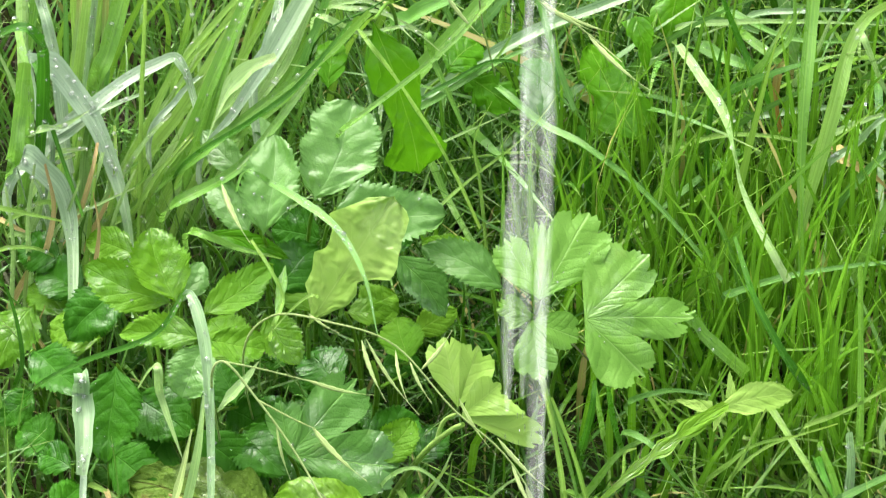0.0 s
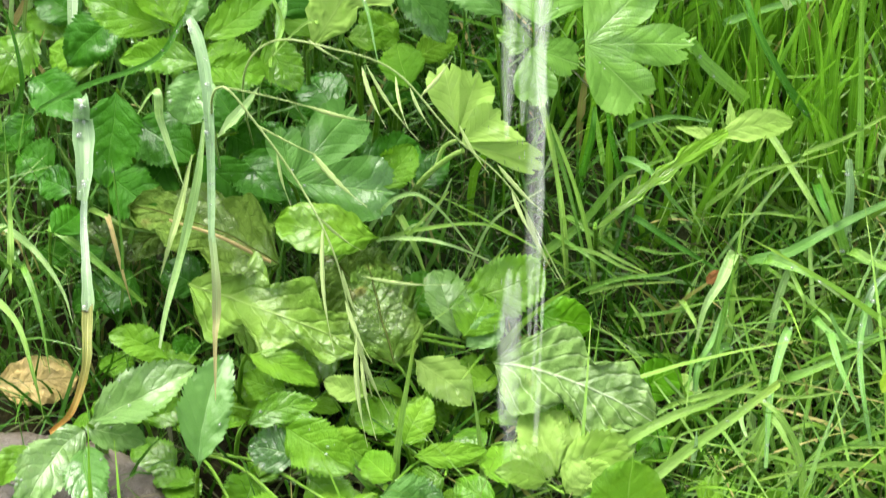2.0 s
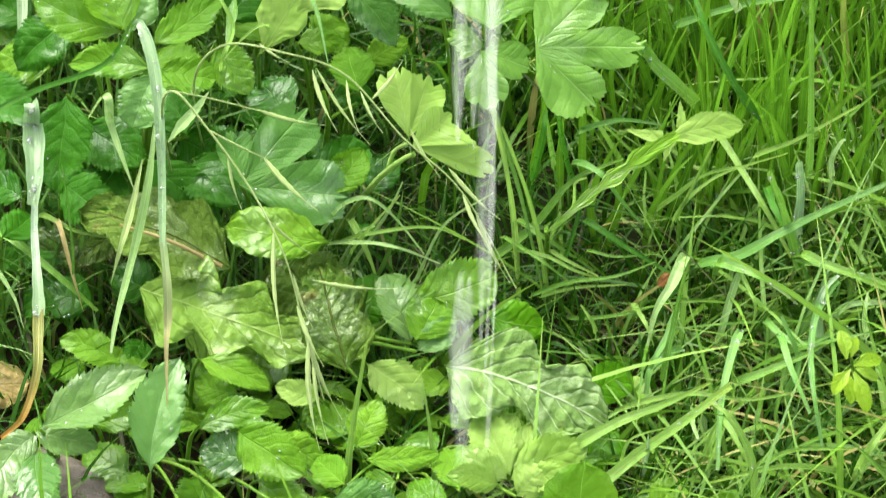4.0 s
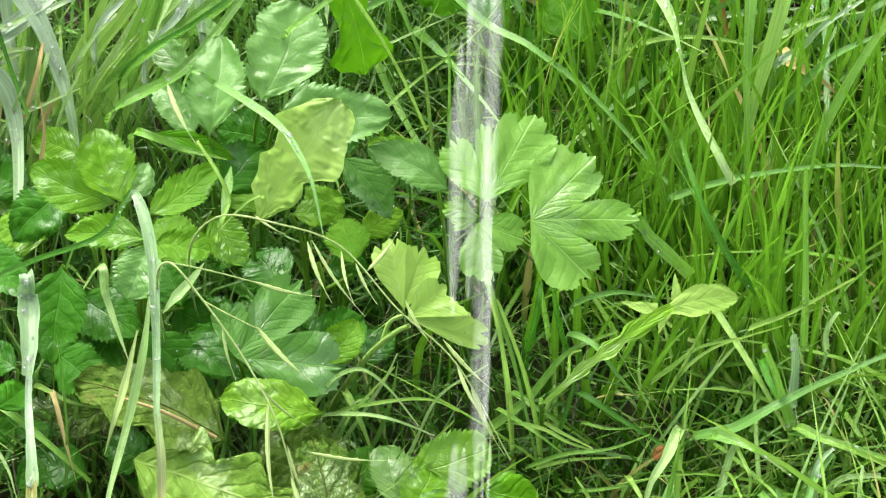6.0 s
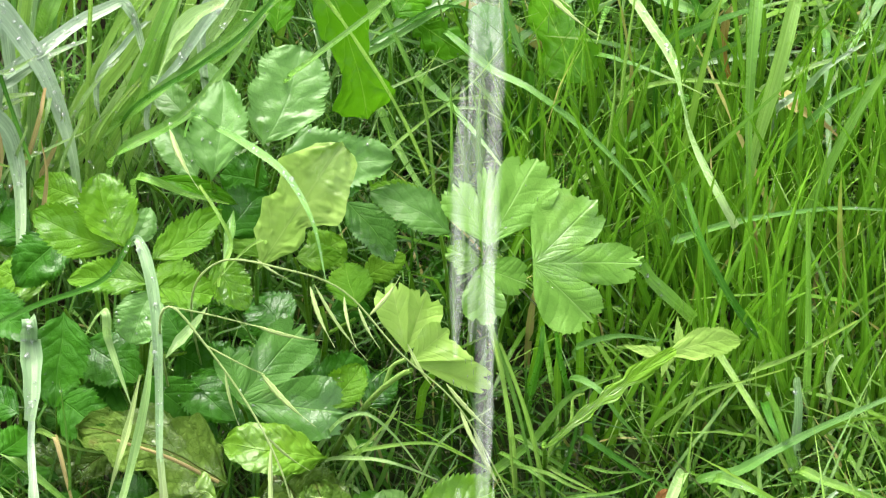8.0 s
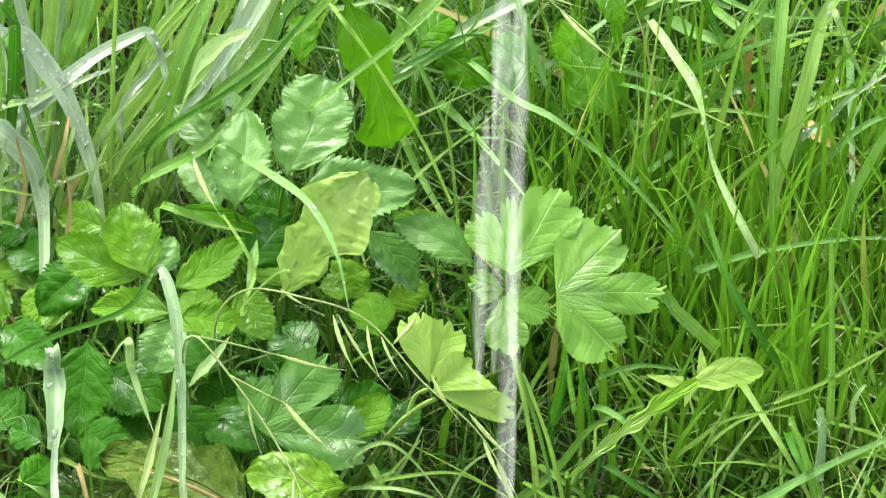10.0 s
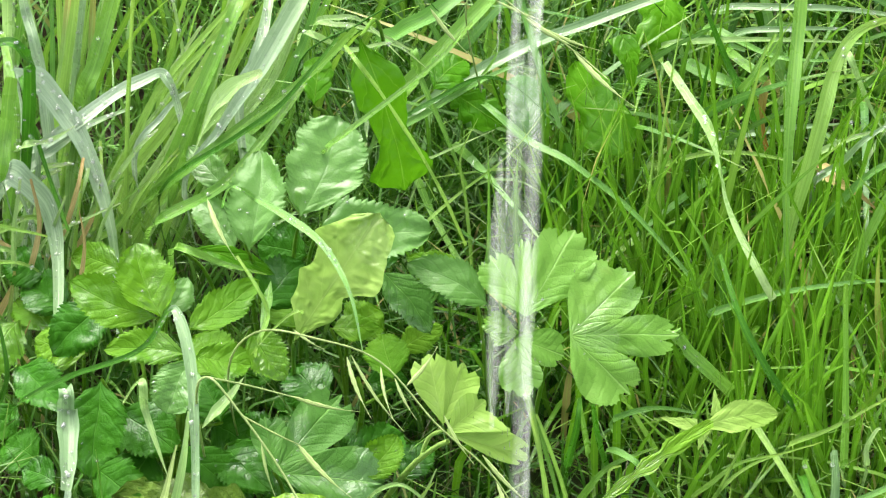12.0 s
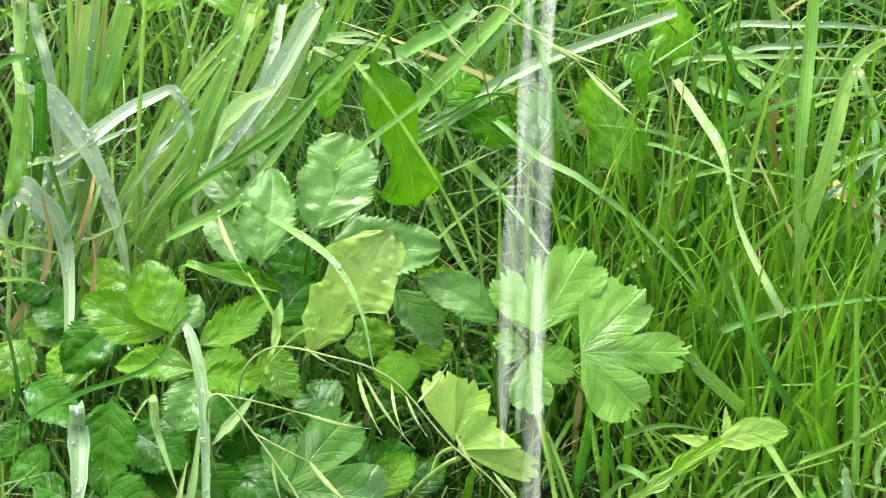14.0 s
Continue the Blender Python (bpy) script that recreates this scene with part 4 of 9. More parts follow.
grown = leaf(elder_low, (-0.0865, -0.1440, 0.0800), [((-0.1153, -0.1227, 0.0800), 0.0314, 33)], ELDER_SHADED)
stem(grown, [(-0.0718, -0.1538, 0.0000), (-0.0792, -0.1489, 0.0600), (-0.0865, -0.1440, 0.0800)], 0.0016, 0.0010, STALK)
grown = leaf(elder_low, (-0.0161, -0.1510, 0.0600), [((0.0031, -0.1307, 0.0700), 0.0235, -26)], ELDER_SHADED)
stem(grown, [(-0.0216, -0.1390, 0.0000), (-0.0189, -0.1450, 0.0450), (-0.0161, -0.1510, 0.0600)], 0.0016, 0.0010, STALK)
stem(elder_low, [(-0.0490, -0.1141, 0.0000), (-0.0437, -0.1020, 0.0300), (-0.0385, -0.1086, 0.0800), (-0.0410, -0.1067, 0.1000)], 0.0022, 0.0016, STALK)
stem(elder_low, [(-0.0385, -0.1086, 0.0800), (-0.0212, -0.1051, 0.0900)], 0.0014, 0.0010, STALK)

lime_shoot = thing("young_shoot", (-0.0317, -0.1390, 0), "yellow-green young shoot with two fan leaves on a forked stalk", "plant")
fan_leaf(lime_shoot, (0.0082, -0.2059, 0.1500), (0.00, -0.75, 0.66), [((0.0001, -0.1803, 0.1791), 28), ((0.0194, -0.1836, 0.1753), 34)], LIME, sinus=0.97, tooth=6, bite=0.05, skirt=0.55, ridge=0.5)
fan_leaf(lime_shoot, (0.0100, -0.2158, 0.1520), (0.15, -0.65, 0.75), [((0.0319, -0.1995, 0.1618), 34), ((0.0562, -0.2205, 0.1387), 13)], LIME, sinus=0.95, tooth=7, bite=0.06, skirt=0.5, ridge=0.4)
stem(lime_shoot, [(-0.0392, -0.1411, 0.0000), (-0.0290, -0.1673, 0.0500), (-0.0107, -0.1986, 0.1100), (0.0035, -0.2146, 0.1400), (0.0109, -0.2227, 0.1520)], 0.0021, 0.0015, STALK_PALE)
stem(lime_shoot, [(-0.0040, -0.2036, 0.1220), (0.0004, -0.2061, 0.1400), (0.0079, -0.2110, 0.1500)], 0.0014, 0.0010, STALK_PALE)

dandelion_back = thing("dandelion", (-0.0511, 0.2030, 0), "dandelion with smooth yellow-green leaves behind ground elder", "plant", "dandelions")
grown = leaf(dandelion_back, (-0.0409, 0.0118, 0.2600), [((-0.0120, -0.0218, 0.1700), 0.0406, -28)], DANDELION, shape="waist", teeth=4, bite=0.1, bow=0.02, fold=0.2, pucker=0.05)
stem(grown, [(-0.0188, 0.2157, 0.0000), (-0.0299, 0.1138, 0.1950), (-0.0409, 0.0118, 0.2600)], 0.0016, 0.0010, STALK)
grown = leaf(dandelion_back, (0.0112, 0.1435, 0.1300), [((0.0470, 0.1204, 0.1200), 0.0281, -32)], DANDELION, shape="lobed", teeth=4)
stem(grown, [(-0.0315, 0.1530, 0.0000), (-0.0102, 0.1482, 0.0975), (0.0112, 0.1435, 0.1300)], 0.0016, 0.0010, STALK)
grown = leaf(dandelion_back, (0.0021, 0.1292, 0.1400), [((0.0238, 0.1525, 0.1500), 0.0256, -26)], DANDELION, shape="round", teeth=4)
stem(grown, [(-0.0315, 0.1530, 0.0000), (-0.0147, 0.1411, 0.1050), (0.0021, 0.1292, 0.1400)], 0.0016, 0.0010, STALK)
grown = leaf(dandelion_back, (-0.0713, 0.0825, 0.1600), [((-0.0688, 0.1296, 0.1700), 0.0212, -2)], DANDELION, shape="round", teeth=4)
stem(grown, [(-0.0540, 0.1530, 0.0000), (-0.0626, 0.1177, 0.1200), (-0.0713, 0.0825, 0.1600)], 0.0016, 0.0010, STALK)

dandelion_lime = thing("dandelion", (-0.0842, -0.0201, 0), "dandelion with one blunt lime-green leaf over dark leaves", "plant", "dandelions")
grown = leaf(dandelion_lime, (-0.0754, -0.1523, 0.1650), [((-0.0277, -0.0983, 0.2152), 0.0508, (0.10, -0.72, 0.68))], LIME, sag=0, shape=("shoulder_left", "shoulder_right"), teeth=5, bite=0.03, cut=0.02, pucker=0.11, fold=0.1, bow=0.03, waver=0.3)
stem(grown, [(-0.0807, -0.0730, 0.0000), (-0.0780, -0.1127, 0.1188), (-0.0754, -0.1523, 0.1650)], 0.0016, 0.0010, STALK)

dandelion_right = thing("dandelion", (0.0936, -0.1241, 0), "dandelion with a long lobed pale yellow-green leaf over lawn", "plant", "dandelions")
grown = leaf(dandelion_right, (0.0837, -0.2411, 0.1100), [((0.1592, -0.1898, 0.1391), 0.0144, (0.10, -0.60, 0.80))], FRESH, sag=0, shape="wing", teeth=6, bite=0.1, bow=0.02, cut=0.2)
stem(grown, [(0.0896, -0.1709, 0.0000), (0.0867, -0.2060, 0.0792), (0.0837, -0.2411, 0.1100)], 0.0016, 0.0010, STALK)
leaf(dandelion_right, (0.1513, -0.1837, 0.1280), [((0.1985, -0.1725, 0.1305), 0.0191, (0.10, -0.60, 0.80))], LIME, sag=0, shape="spear", teeth=9, bite=0.08, bow=0.03, cut=0.12, fold=0.18)
leaf(dandelion_right, (0.1515, -0.1811, 0.1270), [((0.1301, -0.1747, 0.1291), 0.0096, (-0.10, -0.60, 0.80))], LIME, sag=0, shape="tri", teeth=5, bow=0.02, cut=0.1)
leaf(dandelion_right, (0.1581, -0.1772, 0.1270), [((0.1514, -0.1907, 0.1177), 0.0083, (0.10, -0.60, 0.80))], LIME, sag=0, shape="tri", teeth=5, bow=0.02, cut=0.1)
leaf(dandelion_right, (0.1629, -0.1723, 0.1270), [((0.1620, -0.1587, 0.1372), 0.0070, (0.00, -0.60, 0.80))], LIME, sag=0, shape="tri", teeth=5, bow=0.02)
leaf(dandelion_right, (0.1351, -0.1800, 0.1100), [((0.1286, -0.1878, 0.1041), 0.0045, (0.00, -0.60, 0.80))], LIME, sag=0, shape="tri", teeth=5, bow=0.02)

dandelion_far = thing("dandelion", (0.1067, 0.1407, 0), "dandelion with broad lobed leaves in deep shade behind grass", "plant", "dandelions")
grown = leaf(dandelion_far, (0.1576, 0.2749, 0.1300), [((0.1483, 0.2161, 0.1100), 0.0360, 6)], DANDELION, shape="lobed", teeth=4)
stem(grown, [(0.1067, 0.1407, 0.0000), (0.1322, 0.2078, 0.0975), (0.1576, 0.2749, 0.1300)], 0.0016, 0.0010, STALK)
grown = leaf(dandelion_far, (0.1251, 0.1319, 0.0850), [((0.0938, 0.1884, 0.1235), 0.0382, (-0.10, -0.60, 0.80))], DANDELION, sag=0, shape="paddle", teeth=6, bite=0.06, bays=2, cut=0.3)
stem(grown, [(0.1251, 0.2039, 0.0000), (0.1251, 0.1679, 0.0612), (0.1251, 0.1319, 0.0850)], 0.0016, 0.0010, STALK)
grown = leaf(dandelion_far, (0.1256, 0.2078, 0.1300), [((0.1332, 0.1814, 0.1026), 0.0222, (0.10, -0.70, 0.70))], DANDELION, sag=0, shape="tri", teeth=5, bays=2, cut=0.2)
stem(grown, [(0.1376, 0.2798, 0.0000), (0.1316, 0.2438, 0.0936), (0.1256, 0.2078, 0.1300)], 0.0016, 0.0010, STALK)
grown = leaf(dandelion_far, (0.0637, 0.1297, 0.1000), [((0.0573, 0.1833, 0.1200), 0.0292, 4)], ELDER_SHADED, shape="round", teeth=6)
stem(grown, [(0.1067, 0.1407, 0.0000), (0.0852, 0.1352, 0.0750), (0.0637, 0.1297, 0.1000)], 0.0016, 0.0010, STALK)

elder_far = thing("ground_elder", (-0.1758, 0.3085, 0), "ground elder leaf tops behind tall grass", "plant", "ground elder")
grown = leaf(elder_far, (-0.1679, 0.3254, 0.1200), [((-0.1380, 0.2696, 0.1200), 0.0350, -21)], ELDER)
stem(grown, [(-0.1758, 0.3085, 0.0000), (-0.1718, 0.3170, 0.0900), (-0.1679, 0.3254, 0.1200)], 0.0016, 0.0010, STALK)
grown = leaf(elder_far, (-0.1752, 0.3183, 0.1200), [((-0.1970, 0.2730, 0.1200), 0.0364, 19)], ELDER)
stem(grown, [(-0.1758, 0.3085, 0.0000), (-0.1755, 0.3134, 0.0900), (-0.1752, 0.3183, 0.1200)], 0.0016, 0.0010, STALK)

dandelion_bed = thing("dandelion", (-0.1134, -0.2017, 0), "flat dandelion rosette with large blistered lobed leaves", "plant", "dandelions")
grown = leaf(dandelion_bed, (-0.0913, -0.2436, 0.0860), [((-0.1774, -0.2109, 0.1006), 0.0535, (0.00, -0.41, 0.91))], DULL, sag=0, shape="paddle", teeth=6, bite=0.06, bays=3, cut=0.3, fold=0.05, pucker=0.1)
stem(grown, [(-0.1046, -0.2185, 0.0000), (-0.0979, -0.2311, 0.0619), (-0.0913, -0.2436, 0.0860)], 0.0016, 0.0010, STALK)
stem(dandelion_bed, [(-0.1524, -0.2257, 0.1030), (-0.1235, -0.2386, 0.1020), (-0.0959, -0.2430, 0.0870)], 0.0008, 0.0013, STRAW, name="midrib")
grown = leaf(dandelion_bed, (-0.1413, -0.2528, 0.0800), [((-0.0407, -0.2882, 0.0619), 0.0599, (0.00, -0.46, 0.89))], MOTTLED, sag=0, shape="paddle", teeth=6, bite=0.06, bays=3, cut=0.62, fold=0.05, pucker=0.1)
stem(grown, [(-0.1246, -0.2221, 0.0000), (-0.1330, -0.2375, 0.0576), (-0.1413, -0.2528, 0.0800)], 0.0016, 0.0010, STALK)
grown = leaf(dandelion_bed, (-0.0359, -0.2367, 0.1000), [((-0.0950, -0.2288, 0.1040), 0.0326, (0.00, -0.45, 0.89))], FRESH, sag=0, shape="round", teeth=5, bite=0.05, bow=0.05, fold=0.02, pucker=0.1)
stem(grown, [(-0.0824, -0.2157, 0.0000), (-0.0592, -0.2262, 0.0720), (-0.0359, -0.2367, 0.1000)], 0.0016, 0.0010, STALK)
grown = leaf(dandelion_bed, (-0.0260, -0.3122, 0.0750), [((-0.0431, -0.2554, 0.1012), 0.0415, (0.05, -0.41, 0.91))], DULL, sag=0, shape="paddle", teeth=6, bite=0.06, bays=2, cut=0.25, pucker=0.12)
stem(grown, [(-0.0784, -0.2459, 0.0000), (-0.0522, -0.2790, 0.0540), (-0.0260, -0.3122, 0.0750)], 0.0016, 0.0010, STALK)
grown = leaf(dandelion_bed, (0.0098, -0.2770, 0.0600), [((-0.0046, -0.2405, 0.0803), 0.0263, (0.10, -0.45, 0.89))], GREY_SHEEN, sag=0, wet=0.4, shape="round")
stem(grown, [(-0.0641, -0.2318, 0.0000), (-0.0271, -0.2544, 0.0432), (0.0098, -0.2770, 0.0600)], 0.0016, 0.0010, STALK)
grown = leaf(dandelion_bed, (-0.1471, -0.1667, 0.0600), [((-0.1860, -0.1960, 0.0427), 0.0295, (-0.10, -0.40, 0.91))], DULL, sag=0, shape="paddle", teeth=6, bite=0.06, pucker=0.1)
stem(grown, [(-0.1269, -0.1877, 0.0000), (-0.1370, -0.1772, 0.0432), (-0.1471, -0.1667, 0.0600)], 0.0016, 0.0010, STALK)
grown = leaf(dandelion_bed, (0.0123, -0.2829, 0.0600), [((0.0343, -0.2655, 0.0676), 0.0194, (0.05, -0.45, 0.89))], ELDER_SHEEN, sag=0, wet=0.4)
stem(grown, [(-0.0631, -0.2342, 0.0000), (-0.0254, -0.2585, 0.0432), (0.0123, -0.2829, 0.0600)], 0.0016, 0.0010, STALK)
grown = leaf(dandelion_bed, (-0.0226, -0.2707, 0.0600), [((-0.0684, -0.2119, 0.0750), 0.0587, 24)], DULL, shape="broad", teeth=6, pucker=0.12)
stem(grown, [(-0.0471, -0.2203, 0.0000), (-0.0349, -0.2455, 0.0450), (-0.0226, -0.2707, 0.0600)], 0.0016, 0.0010, STALK)
grown = leaf(dandelion_bed, (-0.1159, -0.2463, 0.0500), [((-0.0699, -0.2998, 0.0500), 0.0313, -27)], MOTTLED, shape="broad", teeth=6, pucker=0.1)
stem(grown, [(-0.1196, -0.2110, 0.0000), (-0.1177, -0.2287, 0.0375), (-0.1159, -0.2463, 0.0500)], 0.0016, 0.0010, STALK)
grown = leaf(dandelion_bed, (-0.0266, -0.2520, 0.0550), [((-0.0029, -0.2291, 0.0650), 0.0293, -27)], DANDELION, shape="round", teeth=4)
stem(grown, [(-0.0276, -0.2110, 0.0000), (-0.0271, -0.2315, 0.0412), (-0.0266, -0.2520, 0.0550)], 0.0016, 0.0010, STALK)
grown = leaf(dandelion_bed, (-0.1679, -0.1789, 0.0500), [((-0.2121, -0.1980, 0.0500), 0.0362, 36)], DULL, shape="lobed", teeth=5)
stem(grown, [(-0.1746, -0.1732, 0.0000), (-0.1712, -0.1760, 0.0375), (-0.1679, -0.1789, 0.0500)], 0.0016, 0.0010, STALK)

dandelion_pale = thing("dandelion", (0.0375, -0.2568, 0), "pale green crinkled dandelion leaves with white midribs", "plant", "dandelions")
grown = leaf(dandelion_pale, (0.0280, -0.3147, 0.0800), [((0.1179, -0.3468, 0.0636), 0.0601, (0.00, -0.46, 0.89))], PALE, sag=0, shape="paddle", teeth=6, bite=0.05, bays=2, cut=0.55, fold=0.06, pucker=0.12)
stem(grown, [(0.0337, -0.2800, 0.0000), (0.0308, -0.2974, 0.0576), (0.0280, -0.3147, 0.0800)], 0.0016, 0.0010, STALK)
grown = leaf(dandelion_pale, (0.0108, -0.2484, 0.0650), [((0.0581, -0.2405, 0.0800), 0.0373, -38)], ELDER_YOUNG, shape="round", teeth=8)
stem(grown, [(0.0342, -0.2568, 0.0000), (0.0225, -0.2526, 0.0487), (0.0108, -0.2484, 0.0650)], 0.0016, 0.0010, STALK)
grown = leaf(dandelion_pale, (0.0113, -0.2798, 0.0650), [((0.0239, -0.2544, 0.0750), 0.0313, -17)], ELDER, shape="round", teeth=8)
stem(grown, [(0.0342, -0.2568, 0.0000), (0.0227, -0.2683, 0.0487), (0.0113, -0.2798, 0.0650)], 0.0016, 0.0010, STALK)
grown = leaf(dandelion_pale, (0.0515, -0.2649, 0.0700), [((0.0854, -0.2687, 0.0650), 0.0288, -38)], DANDELION, shape="ovate", teeth=5, bite=0.05)
stem(grown, [(0.0342, -0.2568, 0.0000), (0.0429, -0.2609, 0.0525), (0.0515, -0.2649, 0.0700)], 0.0016, 0.0010, STALK)

elder_bed_left = thing("ground_elder", (-0.1441, -0.3053, 0), "young ground elder with mid-green leaves over bare soil", "plant", "ground elder")
grown = leaf(elder_bed_left, (-0.1501, -0.2932, 0.0600), [((-0.1857, -0.2796, 0.0668), 0.0219, (0.00, -0.45, 0.89))], ELDER, sag=0, wet=0.5)
stem(grown, [(-0.1486, -0.2812, 0.0000), (-0.1493, -0.2872, 0.0432), (-0.1501, -0.2932, 0.0600)], 0.0016, 0.0010, STALK)
grown = leaf(elder_bed_left, (-0.1912, -0.3445, 0.0620), [((-0.1322, -0.3176, 0.0805), 0.0344, (-0.10, -0.40, 0.91))], GREY_SHEEN, sag=0, wet=0.5)
stem(grown, [(-0.1799, -0.3325, 0.0000), (-0.1856, -0.3385, 0.0446), (-0.1912, -0.3445, 0.0620)], 0.0016, 0.0010, STALK)
grown = leaf(elder_bed_left, (-0.1631, -0.3303, 0.0500), [((-0.1357, -0.3240, 0.0532), 0.0198, (0.00, -0.45, 0.89))], ELDER, sag=0, wet=0.5)
stem(grown, [(-0.1586, -0.3183, 0.0000), (-0.1608, -0.3243, 0.0360), (-0.1631, -0.3303, 0.0500)], 0.0016, 0.0010, STALK)
grown = leaf(elder_bed_left, (-0.1295, -0.3820, 0.0660), [((-0.1142, -0.3232, 0.0963), 0.0307, (-0.05, -0.45, 0.89))], ELDER_SHEEN, sag=0, wet=0.5, fold=0.3)
stem(grown, [(-0.1330, -0.3700, 0.0000), (-0.1313, -0.3760, 0.0475), (-0.1295, -0.3820, 0.0660)], 0.0016, 0.0010, STALK)
grown = leaf(elder_bed_left, (-0.1073, -0.2970, 0.0680), [((-0.0669, -0.3134, 0.0598), 0.0199, (0.00, -0.45, 0.89))], ELDER_YOUNG, sag=0, wet=0.5)
stem(grown, [(-0.1162, -0.2850, 0.0000), (-0.1117, -0.2910, 0.0490), (-0.1073, -0.2970, 0.0680)], 0.0016, 0.0010, STALK)
grown = leaf(elder_bed_left, (-0.0851, -0.3065, 0.0500), [((-0.1120, -0.2947, 0.0500), 0.0220, 36)], ELDER, wet=0.5)
stem(grown, [(-0.0798, -0.2833, 0.0000), (-0.0824, -0.2949, 0.0375), (-0.0851, -0.3065, 0.0500)], 0.0012, 0.0008, STALK)
grown = leaf(elder_bed_left, (-0.1069, -0.3428, 0.0600), [((-0.0663, -0.3308, 0.0660), 0.0202, (0.00, -0.45, 0.89))], ELDER, sag=0, wet=0.5)
stem(grown, [(-0.1158, -0.3308, 0.0000), (-0.1114, -0.3368, 0.0432), (-0.1069, -0.3428, 0.0600)], 0.0016, 0.0010, STALK)
grown = leaf(elder_bed_left, (-0.0756, -0.3568, 0.0500), [((-0.1071, -0.3483, 0.0500), 0.0281, 38)], ELDER_WET, wet=0.5)
stem(grown, [(-0.0687, -0.3343, 0.0000), (-0.0722, -0.3456, 0.0375), (-0.0756, -0.3568, 0.0500)], 0.0012, 0.0008, STALK)
grown = leaf(elder_bed_left, (-0.0855, -0.3437, 0.0600), [((-0.0486, -0.3761, 0.0600), 0.0330, -31)], ELDER, wet=0.5)
stem(grown, [(-0.0992, -0.3112, 0.0000), (-0.0924, -0.3275, 0.0450), (-0.0855, -0.3437, 0.0600)], 0.0012, 0.0008, STALK)
grown = leaf(elder_bed_left, (-0.1950, -0.3412, 0.0560), [((-0.1593, -0.3493, 0.0520), 0.0222, (0.00, -0.45, 0.89))], GREY_SHEEN, sag=0, wet=0.5)
stem(grown, [(-0.1828, -0.3292, 0.0000), (-0.1889, -0.3352, 0.0403), (-0.1950, -0.3412, 0.0560)], 0.0016, 0.0010, STALK)
grown = leaf(elder_bed_left, (-0.1926, -0.3415, 0.0550), [((-0.2132, -0.3572, 0.0472), 0.0216, (0.00, -0.45, 0.89))], GREY_SHEEN, sag=0, wet=0.5)
stem(grown, [(-0.1809, -0.3295, 0.0000), (-0.1868, -0.3355, 0.0396), (-0.1926, -0.3415, 0.0550)], 0.0016, 0.0010, STALK)
grown = leaf(elder_bed_left, (-0.2019, -0.3434, 0.0500), [((-0.2235, -0.3949, 0.0500), 0.0336, 17)], GREY_SHEEN, wet=0.5)
stem(grown, [(-0.2000, -0.3208, 0.0000), (-0.2010, -0.3321, 0.0375), (-0.2019, -0.3434, 0.0500)], 0.0012, 0.0008, STALK)
grown = leaf(elder_bed_left, (-0.1936, -0.3488, 0.0500), [((-0.1830, -0.3960, 0.0500), 0.0283, -10)], ELDER_WET, wet=0.5)
stem(grown, [(-0.2013, -0.3262, 0.0000), (-0.1975, -0.3375, 0.0375), (-0.1936, -0.3488, 0.0500)], 0.0012, 0.0008, STALK)
grown = leaf(elder_bed_left, (-0.2239, -0.3439, 0.0450), [((-0.2381, -0.3721, 0.0450), 0.0208, 20)], ELDER_YOUNG, wet=0.5)
stem(grown, [(-0.2246, -0.3262, 0.0000), (-0.2243, -0.3351, 0.0337), (-0.2239, -0.3439, 0.0450)], 0.0012, 0.0008, STALK)
grown = leaf(elder_bed_left, (-0.0626, -0.3332, 0.0450), [((-0.0371, -0.3559, 0.0450), 0.0232, -31)], ELDER_YOUNG, wet=0.5)
stem(grown, [(-0.0714, -0.3153, 0.0000), (-0.0670, -0.3242, 0.0337), (-0.0626, -0.3332, 0.0450)], 0.0012, 0.0008, STALK)
grown = leaf(elder_bed_left, (-0.0341, -0.3856, 0.0500), [((0.0028, -0.3938, 0.0500), 0.0300, -38)], ELDER_WET, wet=0.5)
stem(grown, [(-0.0459, -0.3637, 0.0000), (-0.0400, -0.3746, 0.0375), (-0.0341, -0.3856, 0.0500)], 0.0012, 0.0008, STALK)
grown = leaf(elder_bed_left, (-0.1351, -0.2247, 0.0500), [((-0.1625, -0.2056, 0.0500), 0.0300, 33)], ELDER_SHADED, wet=0.5)
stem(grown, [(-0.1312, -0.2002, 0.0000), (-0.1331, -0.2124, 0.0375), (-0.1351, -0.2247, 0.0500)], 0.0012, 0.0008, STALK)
grown = leaf(elder_bed_left, (-0.2106, -0.2067, 0.0500), [((-0.1937, -0.1677, 0.0500), 0.0337, -18)], ELDER_SHADED, wet=0.5)
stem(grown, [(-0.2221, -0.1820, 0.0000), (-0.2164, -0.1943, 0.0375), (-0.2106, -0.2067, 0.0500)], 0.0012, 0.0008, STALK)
grown = leaf(elder_bed_left, (-0.1702, -0.2283, 0.0450), [((-0.1995, -0.2157, 0.0450), 0.0300, 36)], ELDER_SHADED, wet=0.5)
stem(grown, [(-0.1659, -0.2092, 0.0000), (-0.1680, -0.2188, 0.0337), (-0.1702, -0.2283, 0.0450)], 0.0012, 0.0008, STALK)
grown = leaf(elder_bed_left, (-0.1013, -0.3605, 0.0400), [((-0.1124, -0.3937, 0.0400), 0.0309, 14)], ELDER, wet=0.5)
stem(grown, [(-0.0998, -0.3478, 0.0000), (-0.1006, -0.3541, 0.0300), (-0.1013, -0.3605, 0.0400)], 0.0012, 0.0008, STALK)
grown = leaf(elder_bed_left, (-0.0738, -0.3631, 0.0400), [((-0.0483, -0.3935, 0.0400), 0.0280, -27)], ELDER, wet=0.5)
